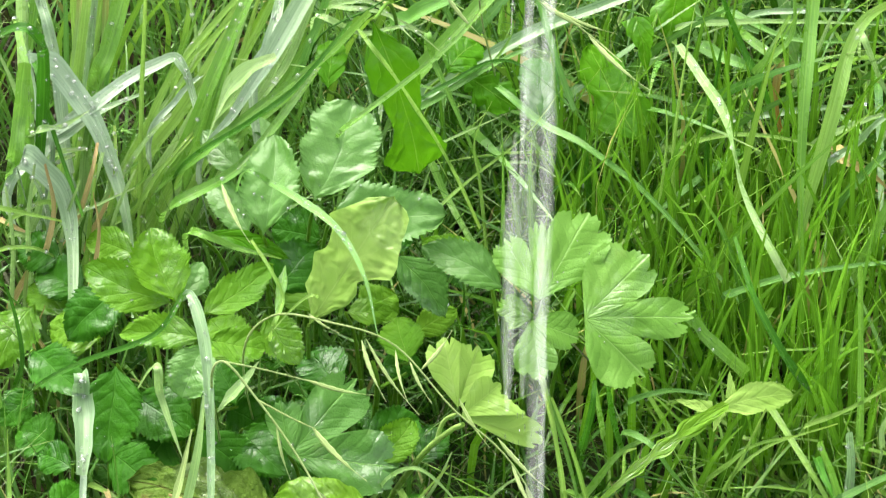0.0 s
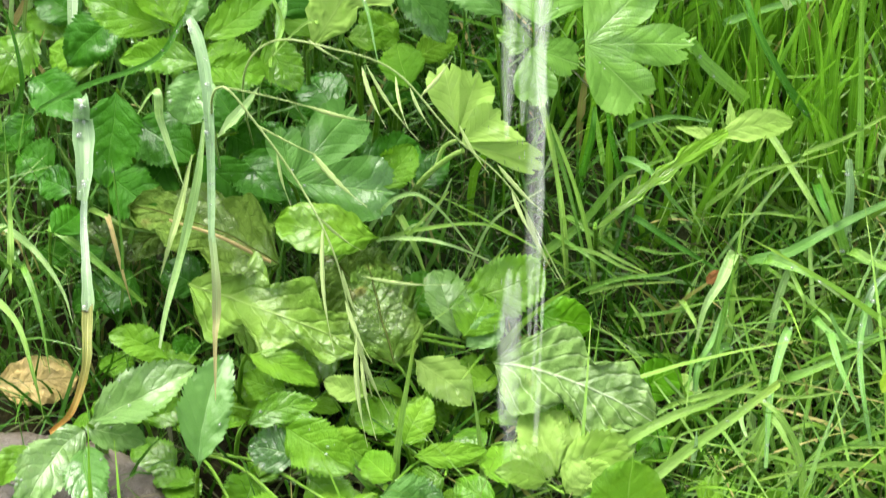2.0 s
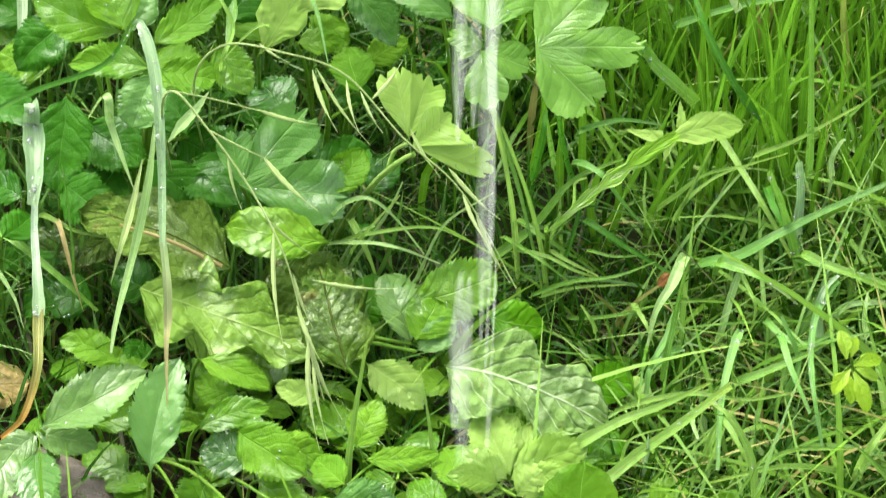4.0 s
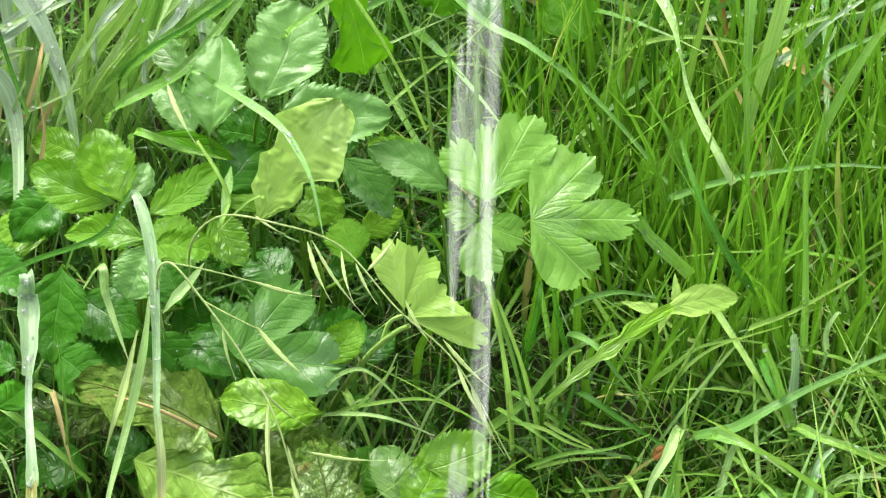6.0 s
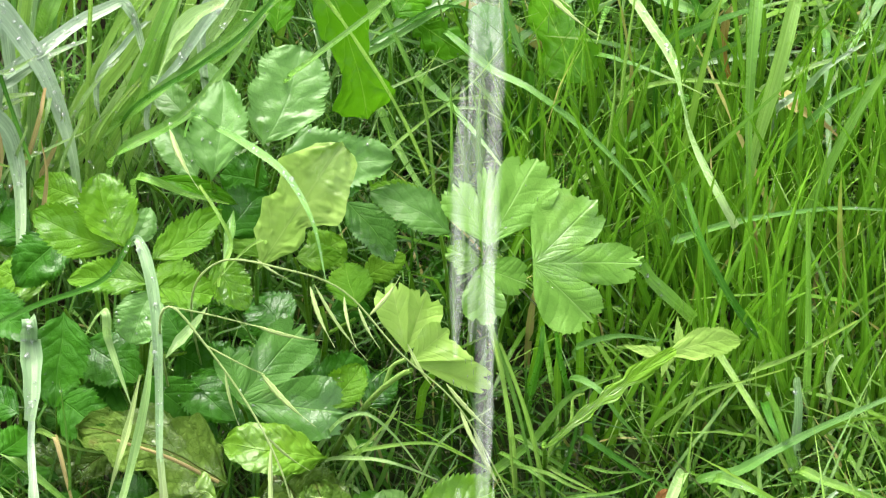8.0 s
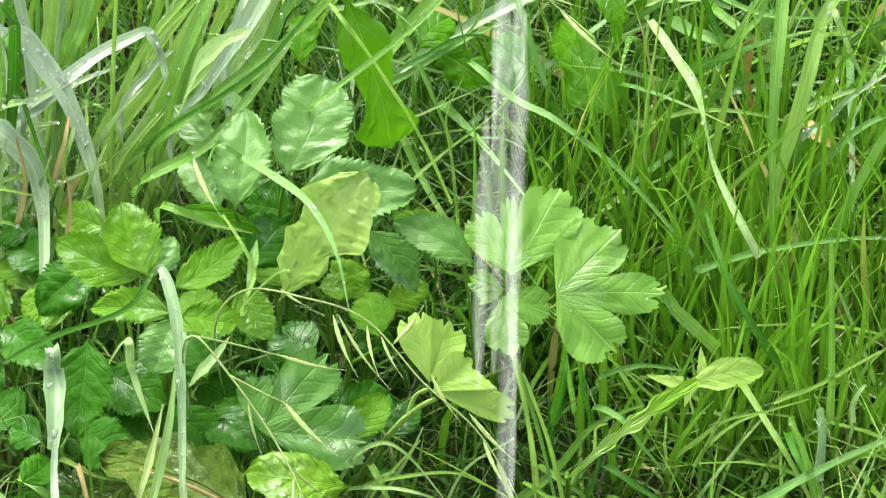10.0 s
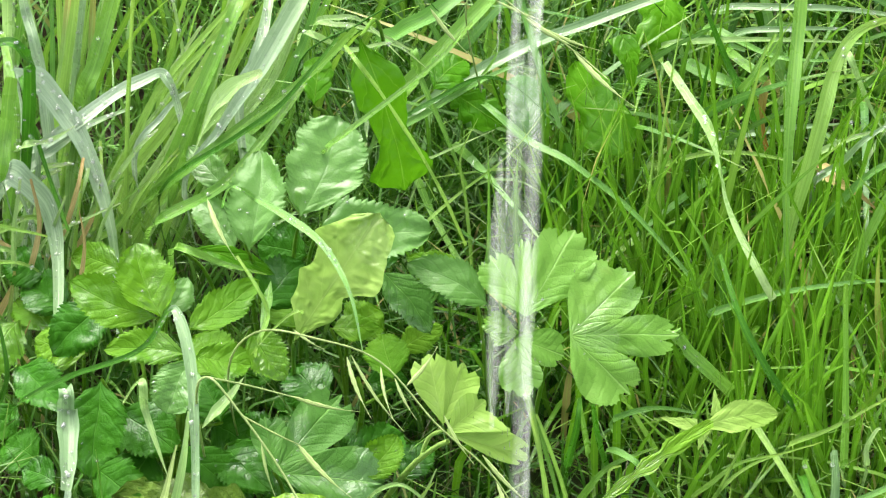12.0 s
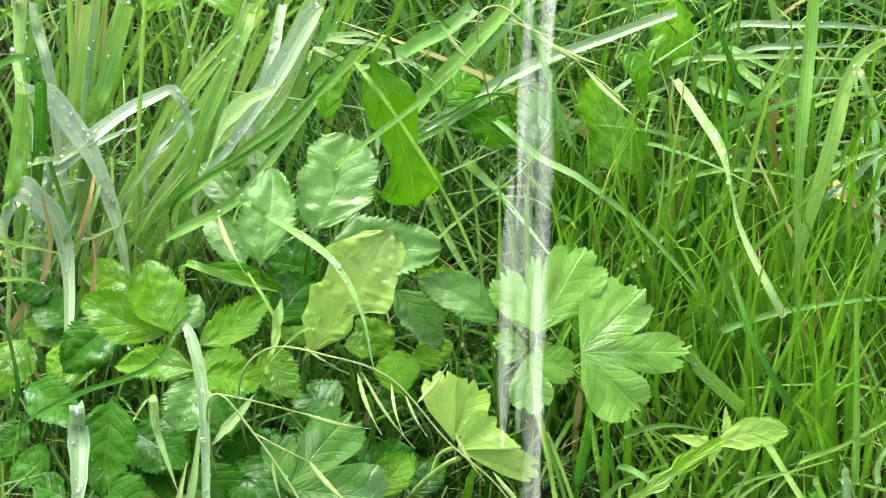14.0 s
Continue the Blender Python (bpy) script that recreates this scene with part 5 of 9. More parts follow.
stem(grown, [(-0.0825, -0.3504, 0.0000), (-0.0782, -0.3568, 0.0300), (-0.0738, -0.3631, 0.0400)], 0.0012, 0.0008, STALK)
grown = leaf(elder_bed_left, (-0.0793, -0.3982, 0.0500), [((-0.1063, -0.4055, 0.0450), 0.0318, 37)], ELDER)
stem(grown, [(-0.1441, -0.3053, 0.0000), (-0.1117, -0.3517, 0.0375), (-0.0793, -0.3982, 0.0500)], 0.0012, 0.0008, STALK)
grown = leaf(elder_bed_left, (-0.1094, -0.3982, 0.0500), [((-0.1268, -0.4174, 0.0450), 0.0321, 26)], ELDER_YOUNG)
stem(grown, [(-0.1441, -0.3053, 0.0000), (-0.1267, -0.3517, 0.0375), (-0.1094, -0.3982, 0.0500)], 0.0012, 0.0008, STALK)
grown = leaf(elder_bed_left, (-0.0554, -0.3942, 0.0500), [((-0.0312, -0.4095, 0.0450), 0.0318, -32)], ELDER_YOUNG)
stem(grown, [(-0.1441, -0.3053, 0.0000), (-0.0997, -0.3497, 0.0375), (-0.0554, -0.3942, 0.0500)], 0.0012, 0.0008, STALK)
grown = leaf(elder_bed_left, (-0.2247, -0.0526, 0.0900), [((-0.2559, -0.0138, 0.0850), 0.0275, 28)], ELDER)
stem(grown, [(-0.2281, -0.0469, 0.0000), (-0.2264, -0.0497, 0.0675), (-0.2247, -0.0526, 0.0900)], 0.0012, 0.0008, STALK)
grown = leaf(elder_bed_left, (-0.2099, -0.1895, 0.0900), [((-0.2346, -0.1694, 0.0850), 0.0227, 34)], ELDER_SHADED)
stem(grown, [(-0.2138, -0.1827, 0.0000), (-0.2118, -0.1861, 0.0675), (-0.2099, -0.1895, 0.0900)], 0.0012, 0.0008, STALK)
grown = leaf(elder_bed_left, (-0.2198, -0.2227, 0.0900), [((-0.2035, -0.1935, 0.0850), 0.0229, -24)], ELDER_SHADED)
stem(grown, [(-0.2243, -0.2157, 0.0000), (-0.2221, -0.2192, 0.0675), (-0.2198, -0.2227, 0.0900)], 0.0012, 0.0008, STALK)

elder_bed_lime = thing("young_shoot", (0.0050, -0.3224, 0), "cluster of young yellow-green toothed leaves near the ground", "plant")
grown = leaf(elder_bed_lime, (-0.0158, -0.2906, 0.0580), [((0.0169, -0.3122, 0.0435), 0.0281, (0.10, -0.45, 0.89))], LIME, sag=0, teeth=9)
stem(grown, [(-0.0108, -0.2786, 0.0000), (-0.0133, -0.2846, 0.0418), (-0.0158, -0.2906, 0.0580)], 0.0016, 0.0010, STALK)
grown = leaf(elder_bed_lime, (-0.0398, -0.3148, 0.0550), [((-0.0658, -0.3077, 0.0585), 0.0167, (0.00, -0.45, 0.89))], LIME, sag=0, teeth=9)
stem(grown, [(-0.0290, -0.3028, 0.0000), (-0.0344, -0.3088, 0.0396), (-0.0398, -0.3148, 0.0550)], 0.0016, 0.0010, STALK)
grown = leaf(elder_bed_lime, (-0.0209, -0.3534, 0.0550), [((-0.0082, -0.3276, 0.0679), 0.0238, (0.00, -0.45, 0.89))], ELDER_YOUNG, sag=0, teeth=9)
stem(grown, [(-0.0147, -0.3414, 0.0000), (-0.0178, -0.3474, 0.0396), (-0.0209, -0.3534, 0.0550)], 0.0016, 0.0010, STALK)
grown = leaf(elder_bed_lime, (-0.0166, -0.3618, 0.0550), [((0.0259, -0.3585, 0.0567), 0.0164, (0.00, -0.45, 0.89))], ELDER_YOUNG, sag=0, teeth=9)
stem(grown, [(-0.0114, -0.3498, 0.0000), (-0.0140, -0.3558, 0.0396), (-0.0166, -0.3618, 0.0550)], 0.0016, 0.0010, STALK)
grown = leaf(elder_bed_lime, (0.0624, -0.3742, 0.0550), [((0.0430, -0.3377, 0.0700), 0.0279, 17)], LIME, shape="ovate", teeth=9)
stem(grown, [(0.0050, -0.3224, 0.0000), (0.0337, -0.3483, 0.0412), (0.0624, -0.3742, 0.0550)], 0.0012, 0.0008, STALK)
grown = leaf(elder_bed_lime, (0.0608, -0.3763, 0.0550), [((0.1045, -0.3652, 0.0700), 0.0285, -37)], LIME, shape="ovate", teeth=9)
stem(grown, [(0.0050, -0.3224, 0.0000), (0.0329, -0.3493, 0.0412), (0.0608, -0.3763, 0.0550)], 0.0012, 0.0008, STALK)
grown = leaf(elder_bed_lime, (0.0537, -0.3557, 0.0550), [((0.0658, -0.3411, 0.0700), 0.0212, -24)], LIME, shape="ovate", teeth=9)
stem(grown, [(0.0050, -0.3224, 0.0000), (0.0293, -0.3390, 0.0412), (0.0537, -0.3557, 0.0550)], 0.0012, 0.0008, STALK)
grown = leaf(elder_bed_lime, (0.0350, -0.3844, 0.0550), [((0.0264, -0.3425, 0.0500), 0.0243, 10)], ELDER_YOUNG, shape="ovate", teeth=9)
stem(grown, [(0.0050, -0.3224, 0.0000), (0.0200, -0.3534, 0.0412), (0.0350, -0.3844, 0.0550)], 0.0012, 0.0008, STALK)
grown = leaf(elder_bed_lime, (0.0650, -0.3884, 0.0550), [((0.0829, -0.3783, 0.0700), 0.0238, -34)], LIME, shape="ovate", teeth=9)
stem(grown, [(0.0050, -0.3224, 0.0000), (0.0350, -0.3554, 0.0412), (0.0650, -0.3884, 0.0550)], 0.0012, 0.0008, STALK)
grown = leaf(elder_bed_lime, (-0.0254, -0.3803, 0.0550), [((-0.0441, -0.3509, 0.0500), 0.0211, 25)], ELDER_YOUNG, shape="ovate", teeth=9)
stem(grown, [(0.0050, -0.3224, 0.0000), (-0.0102, -0.3514, 0.0412), (-0.0254, -0.3803, 0.0550)], 0.0012, 0.0008, STALK)
grown = leaf(elder_bed_lime, (0.0018, -0.3763, 0.0550), [((-0.0193, -0.3837, 0.0500), 0.0208, 36)], ELDER, shape="ovate", teeth=9)
stem(grown, [(0.0050, -0.3224, 0.0000), (0.0034, -0.3493, 0.0412), (0.0018, -0.3763, 0.0550)], 0.0012, 0.0008, STALK)
grown = leaf(elder_bed_lime, (-0.0327, -0.2784, 0.0550), [((-0.0123, -0.2644, 0.0500), 0.0189, -36)], LIME, shape="ovate", teeth=9)
stem(grown, [(0.0050, -0.3224, 0.0000), (-0.0138, -0.3004, 0.0412), (-0.0327, -0.2784, 0.0550)], 0.0012, 0.0008, STALK)
grown = leaf(elder_bed_lime, (0.0288, -0.3964, 0.0550), [((0.0049, -0.3715, 0.0500), 0.0209, 31)], ELDER_YOUNG, shape="ovate", teeth=9)
stem(grown, [(0.0050, -0.3224, 0.0000), (0.0169, -0.3594, 0.0412), (0.0288, -0.3964, 0.0550)], 0.0012, 0.0008, STALK)
grown = leaf(elder_bed_lime, (0.0608, -0.3763, 0.0550), [((0.0365, -0.3660, 0.0700), 0.0180, 36)], LIME, shape="ovate", teeth=9)
stem(grown, [(0.0050, -0.3224, 0.0000), (0.0329, -0.3493, 0.0412), (0.0608, -0.3763, 0.0550)], 0.0012, 0.0008, STALK)
grown = leaf(elder_bed_lime, (0.0624, -0.3742, 0.0550), [((0.0539, -0.3284, 0.0700), 0.0171, 7)], LIME, shape="ovate", teeth=9)
stem(grown, [(0.0050, -0.3224, 0.0000), (0.0337, -0.3483, 0.0412), (0.0624, -0.3742, 0.0550)], 0.0012, 0.0008, STALK)
grown = leaf(elder_bed_lime, (0.0654, -0.3722, 0.0550), [((0.0779, -0.3453, 0.0700), 0.0181, -15)], LIME, shape="ovate", teeth=9)
stem(grown, [(0.0050, -0.3224, 0.0000), (0.0352, -0.3473, 0.0412), (0.0654, -0.3722, 0.0550)], 0.0012, 0.0008, STALK)
grown = leaf(elder_bed_lime, (0.0653, -0.3763, 0.0550), [((0.0945, -0.3905, 0.0700), 0.0177, -43)], LIME, shape="ovate", teeth=9)
stem(grown, [(0.0050, -0.3224, 0.0000), (0.0352, -0.3493, 0.0412), (0.0653, -0.3763, 0.0550)], 0.0012, 0.0008, STALK)
grown = leaf(elder_bed_lime, (0.0562, -0.3803, 0.0550), [((0.0287, -0.3864, 0.0700), 0.0178, 44)], LIME, shape="ovate", teeth=9)
stem(grown, [(0.0050, -0.3224, 0.0000), (0.0306, -0.3514, 0.0412), (0.0562, -0.3803, 0.0550)], 0.0012, 0.0008, STALK)
grown = leaf(elder_bed_lime, (0.0686, -0.3681, 0.0550), [((0.1022, -0.3453, 0.0700), 0.0132, -31)], LIME, shape="ovate", teeth=9)
stem(grown, [(0.0050, -0.3224, 0.0000), (0.0368, -0.3452, 0.0412), (0.0686, -0.3681, 0.0550)], 0.0012, 0.0008, STALK)

plantain = thing("plantain", (0.1005, -0.3845, 0), "smooth rounded yellow-green leaves near the ground", "plant")
grown = leaf(plantain, (0.0963, -0.4330, 0.0600), [((0.0977, -0.4182, 0.1100), 0.0410, -4)], ELDER_YOUNG, shape="round", teeth=3, bite=0.02)
stem(grown, [(0.1005, -0.3845, 0.0000), (0.0984, -0.4087, 0.0450), (0.0963, -0.4330, 0.0600)], 0.0016, 0.0010, STALK)
grown = leaf(plantain, (0.1068, -0.3006, 0.0400), [((0.1322, -0.2816, 0.0450), 0.0243, -31)], DANDELION, shape="round", teeth=3, bite=0.03)
stem(grown, [(0.1071, -0.2923, 0.0000), (0.1070, -0.2964, 0.0300), (0.1068, -0.3006, 0.0400)], 0.0016, 0.0010, STALK)
grown = leaf(plantain, (0.1434, -0.2994, 0.0300), [((0.1317, -0.2759, 0.0350), 0.0146, 18)], LIME, shape="round", teeth=3, bite=0.03)
stem(grown, [(0.1195, -0.3009, 0.0000), (0.1315, -0.3002, 0.0225), (0.1434, -0.2994, 0.0300)], 0.0016, 0.0010, STALK)
grown = leaf(plantain, (0.1238, -0.3145, 0.0300), [((0.1098, -0.3448, 0.0350), 0.0247, 21)], DANDELION, shape="ovate", teeth=4, bite=0.05)
stem(grown, [(0.1005, -0.3845, 0.0000), (0.1122, -0.3495, 0.0225), (0.1238, -0.3145, 0.0300)], 0.0016, 0.0010, STALK)
grown = leaf(plantain, (0.1577, -0.3866, 0.0200), [((0.1887, -0.3639, 0.0350), 0.0241, -30)], ELDER_YOUNG)
stem(grown, [(0.1565, -0.3764, 0.0000), (0.1571, -0.3815, 0.0150), (0.1577, -0.3866, 0.0200)], 0.0016, 0.0010, STALK)

nettle_seedling = thing("nettle", (0.2615, -0.2791, 0), "small yellow-green nettle seedling with pointed leaves in lawn", "plant")
stem(nettle_seedling, [(0.2615, -0.2791, 0.0000), (0.2554, -0.2980, 0.0500), (0.2465, -0.3125, 0.0900)], 0.0012, 0.0009, STALK)
leaf(nettle_seedling, (0.2427, -0.3310, 0.1000), [((0.2389, -0.3178, 0.1099), 0.0088, (0.00, -0.60, 0.80))], SPROUT, sag=0, shape="spear", teeth=9, bite=0.22, bow=0.05, fold=0.2)
leaf(nettle_seedling, (0.2453, -0.3293, 0.1000), [((0.2481, -0.3198, 0.1068), 0.0067, (0.10, -0.60, 0.80))], SPROUT, sag=0, shape="spear", teeth=9, bite=0.22, bow=0.05, fold=0.2)
leaf(nettle_seedling, (0.2453, -0.3353, 0.1000), [((0.2618, -0.3306, 0.1004), 0.0093, (0.15, -0.59, 0.79))], SPROUT, sag=0, shape="spear", teeth=9, bite=0.22, bow=0.05, fold=0.2)
leaf(nettle_seedling, (0.2448, -0.3329, 0.0950), [((0.2349, -0.3434, 0.0859), 0.0088, (-0.10, -0.60, 0.80))], SPROUT, sag=0, shape="spear", teeth=9, bite=0.22, bow=0.05, fold=0.2)
leaf(nettle_seedling, (0.2464, -0.3346, 0.0950), [((0.2534, -0.3513, 0.0796), 0.0104, (0.10, -0.65, 0.75))], SPROUT, sag=0, shape="spear", teeth=9, bite=0.22, bow=0.05, fold=0.2)
leaf(nettle_seedling, (0.2473, -0.3320, 0.0950), [((0.2601, -0.3365, 0.0900), 0.0068, (0.10, -0.60, 0.80))], SPROUT, sag=0, shape="spear", teeth=9, bite=0.22, bow=0.05, fold=0.2)
leaf(nettle_seedling, (0.2438, -0.3287, 0.0900), [((0.2460, -0.3429, 0.0776), 0.0078, (0.00, -0.65, 0.76))], SPROUT, sag=0, shape="spear", teeth=9, bite=0.22, bow=0.05, fold=0.2)

fallen_leaf = thing("fallen_leaf", (-0.2303, -0.2613, 0), "dry tan fallen leaf lying on soil", "leaf")
leaf(fallen_leaf, (-0.2545, -0.2661, 0.0120), [((-0.2061, -0.2681, 0.0220), 0.0292, -39)], DEAD, shape="round", teeth=6, bite=0.06, pucker=0.1)

rust_leaf = thing("fallen_leaf", (0.1592, -0.1732, 0), "small rust-brown dead leaf caught in grass", "leaf")
leaf(rust_leaf, (0.1488, -0.2302, 0.0600), [((0.1564, -0.2317, 0.0700), 0.0070, -57)], RUSTY, shape="round", teeth=4, pucker=0.1)


# ---- tall grasses ----

tuft_left = thing("grass_tuft", (-0.2462, 0.0811, 0), "tuft of broad wet grass blades beaded with raindrops", "grass", "tall grass")
blade(tuft_left, [(-0.2890, 0.3230, -0.0030), (-0.2487, 0.0615, 0.2000), (-0.2336, 0.0214, 0.1700), (-0.2150, -0.0194, 0.1400)], 0.0032, GRASS_DARK, end=0.6, start=0.15)
blade(tuft_left, [(-0.1966, 0.0389, -0.0030), (-0.1943, 0.0324, 0.0300), (-0.1880, 0.0384, 0.0860), (-0.1824, 0.0433, 0.1773), (-0.1734, 0.0404, 0.2789)], 0.0038, GRASS_LIME, end=0.5)
blade(tuft_left, [(-0.1615, 0.1630, -0.0030), (-0.1573, 0.1301, 0.0500), (-0.1558, 0.1401, 0.0983), (-0.1560, 0.1490, 0.1502), (-0.1647, 0.1569, 0.2111)], 0.0036, GRASS_PALE, wet=0.7, end=0.4)
blade(tuft_left, [(-0.2341, 0.1084, -0.0030), (-0.2297, 0.0892, 0.0400), (-0.2262, 0.1005, 0.0978), (-0.2097, 0.1102, 0.1607), (-0.1940, 0.1178, 0.2365)], 0.0066, GRASS_PALE, wet=0.5, end=0.7)
blade(tuft_left, [(-0.2500, 0.1630, -0.0030), (-0.2435, 0.1301, 0.0500), (-0.2454, 0.1470, 0.1372), (-0.2527, 0.1547, 0.1915)], 0.0044, GRASS_PALE, wet=0.7, end=0.4)
blade(tuft_left, [(-0.2463, 0.1817, -0.0030), (-0.2400, 0.1485, 0.0500), (-0.2365, 0.1609, 0.1090), (-0.2352, 0.1751, 0.1993)], 0.0047, GRASS_LIME, end=0.7)
blade(tuft_left, [(-0.2430, 0.1692, -0.0030), (-0.2367, 0.1362, 0.0500), (-0.2283, 0.1492, 0.1141), (-0.2133, 0.1630, 0.2072)], 0.0047, GRASS_LIME, end=0.7)
blade(tuft_left, [(-0.2688, 0.1630, -0.0030), (-0.2479, 0.0370, 0.1200), (-0.2359, 0.0209, 0.2200), (-0.2374, 0.0090, 0.2500), (-0.2491, 0.0110, 0.2550), (-0.2706, 0.0154, 0.2400)], 0.0082, GRASS_DARK, wet=0.5, end=0.4, start=0.15)
blade(tuft_left, [(-0.2897, 0.1911, -0.0030), (-0.2577, 0.0006, 0.1600), (-0.2509, 0.0029, 0.2000), (-0.2461, 0.0123, 0.2300)], 0.0093, GRASS, end=0.8, turn=25, start=0.15)
blade(tuft_left, [(-0.2579, 0.1264, -0.0030), (-0.2470, 0.0724, 0.0800), (-0.2562, 0.0862, 0.1184), (-0.2689, 0.0991, 0.1569), (-0.2818, 0.1079, 0.1848)], 0.0060, GRASS_PALE, wet=0.8)
blade(tuft_left, [(-0.2789, 0.1507, -0.0030), (-0.2574, 0.0991, 0.2200), (-0.2582, 0.1029, 0.2340), (-0.2589, 0.1108, 0.2654)], 0.0071, GRASS_PALE, wet=0.8, end=0.8, start=0.15)
blade(tuft_left, [(-0.2654, -0.0434, -0.0030), (-0.2556, -0.0903, 0.0600), (-0.2482, -0.0896, 0.0900), (-0.2562, -0.0683, 0.1200), (-0.2658, -0.0721, 0.1400)], 0.0035, GRASS_DARK)
blade(tuft_left, [(-0.2261, 0.0559, -0.0030), (-0.2213, 0.0313, 0.0400), (-0.2163, 0.0466, 0.0819), (-0.1941, 0.0586, 0.1169), (-0.1585, 0.0655, 0.1378)], 0.0033, GRASS)
blade(tuft_left, [(-0.2307, 0.0674, -0.0030), (-0.2203, 0.0092, 0.0800), (-0.2009, 0.0141, 0.1200), (-0.1689, 0.0198, 0.1500)], 0.0044, GRASS, wet=0.4)
blade(tuft_left, [(-0.2434, 0.0053, -0.0030), (-0.2350, -0.0375, 0.0600), (-0.2137, -0.0542, 0.1000), (-0.2039, -0.0398, 0.1400), (-0.2058, -0.0351, 0.1700)], 0.0049, STRAW, label="dry straw-coloured blade")
blade(tuft_left, [(-0.2923, 0.0996, -0.0030), (-0.2761, 0.0260, 0.1000), (-0.2558, 0.0045, 0.1100), (-0.2342, -0.0067, 0.1100)], 0.0042, STRAW, start=0.15, label="dry straw-coloured blade")
blade(tuft_left, [(-0.2551, -0.0220, -0.0030), (-0.2476, -0.0576, 0.0500), (-0.2347, -0.0708, 0.0700), (-0.2518, -0.0526, 0.0900)], 0.0063, STRAW, label="dry straw-coloured blade")
blade(tuft_left, [(-0.2391, -0.0434, -0.0030), (-0.2321, -0.0786, 0.0500), (-0.2388, -0.0813, 0.0700), (-0.2449, -0.0617, 0.0800), (-0.2373, -0.0542, 0.1000)], 0.0056, STRAW, turn=30, label="dry straw-coloured blade")
blade(tuft_left, [(-0.2842, 0.1818, -0.0030), (-0.2716, 0.1457, 0.0930), (-0.2670, 0.1588, 0.1500), (-0.2656, 0.1663, 0.1710), (-0.2623, 0.1780, 0.2059)], 0.0060, GRASS_PALE, end=0.7, start=0.5, wet=1)
blade(tuft_left, [(-0.2941, 0.1841, -0.0030), (-0.2741, 0.1468, 0.0930), (-0.2627, 0.1588, 0.1500), (-0.2558, 0.1711, 0.1849), (-0.2485, 0.1803, 0.2129)], 0.0066, GRASS, end=0.7, start=0.5, wet=0.2)
blade(tuft_left, [(-0.2590, 0.1281, -0.0030), (-0.2416, 0.0915, 0.0930), (-0.2316, 0.1027, 0.1500), (-0.2251, 0.1150, 0.1884), (-0.2224, 0.1293, 0.2373)], 0.0060, GRASS_LIME, end=0.7, start=0.5, wet=0.2)
blade(tuft_left, [(-0.2461, 0.1638, -0.0030), (-0.2316, 0.1275, 0.0930), (-0.2242, 0.1399, 0.1500), (-0.2186, 0.1552, 0.1954), (-0.2158, 0.1629, 0.2199)], 0.0049, GRASS_PALE, end=0.7, start=0.5, wet=0.9)
blade(tuft_left, [(-0.2517, 0.1292, -0.0030), (-0.2323, 0.0921, 0.0930), (-0.2203, 0.1027, 0.1500), (-0.2137, 0.1128, 0.1814), (-0.2061, 0.1254, 0.2234), (-0.2035, 0.1302, 0.2408)], 0.0038, GRASS_LIME, end=0.7, start=0.5, wet=0.3)
blade(tuft_left, [(-0.2531, 0.1440, -0.0030), (-0.2299, 0.1054, 0.0930), (-0.2143, 0.1150, 0.1500), (-0.2044, 0.1264, 0.1849), (-0.1924, 0.1381, 0.2234)], 0.0104, GRASS, end=0.7, start=0.5, wet=0.5)
blade(tuft_left, [(-0.2491, 0.1446, -0.0030), (-0.2394, 0.1088, 0.0930), (-0.2368, 0.1212, 0.1500), (-0.2357, 0.1327, 0.1849), (-0.2364, 0.1455, 0.2269)], 0.0035, GRASS_BLUE, end=0.7, start=0.5, wet=0.3)
blade(tuft_left, [(-0.2341, 0.2262, -0.0030), (-0.2149, 0.0913, 0.1300), (-0.2113, 0.0966, 0.1500), (-0.2086, 0.0997, 0.1650)], 0.0055, GRASS_BLUE, end=0.9, wet=0.4, start=0.15)
blade(tuft_left, [(-0.2791, 0.2102, -0.0030), (-0.2462, 0.0214, 0.1700), (-0.2290, 0.0231, 0.1750), (-0.2126, 0.0336, 0.1800)], 0.0060, GRASS_PALE, wet=1, start=0.15)
blade(tuft_left, [(-0.2999, 0.1373, -0.0030), (-0.2698, -0.0264, 0.1500), (-0.2449, -0.0373, 0.1550), (-0.2252, -0.0374, 0.1500)], 0.0036, GRASS_LIME, end=0.25, start=0.15)
blade(tuft_left, [(-0.2464, 0.0389, -0.0030), (-0.2379, -0.0047, 0.0600), (-0.2292, -0.0084, 0.1200), (-0.2162, -0.0106, 0.1600)], 0.0038, GRASS_PALE, end=0.25, wet=0.3)
blade(tuft_left, [(-0.2615, 0.0389, -0.0030), (-0.2525, -0.0047, 0.0600), (-0.2489, -0.0158, 0.1300), (-0.2427, -0.0072, 0.1700)], 0.0044, GRASS_PALE, end=0.25, wet=0.5)
blade(tuft_left, [(-0.2300, 0.0674, -0.0030), (-0.2187, -0.0019, 0.0800), (-0.2138, 0.0028, 0.1200), (-0.2075, 0.0063, 0.1600)], 0.0036, GRASS_LIME, end=0.25, wet=0.2)
blade(tuft_left, [(-0.2741, 0.0276, -0.0030), (-0.2667, -0.0035, 0.0500), (-0.2596, -0.0122, 0.1100), (-0.2622, -0.0029, 0.1500)], 0.0041, GRASS_PALE, end=0.25, wet=0.4)
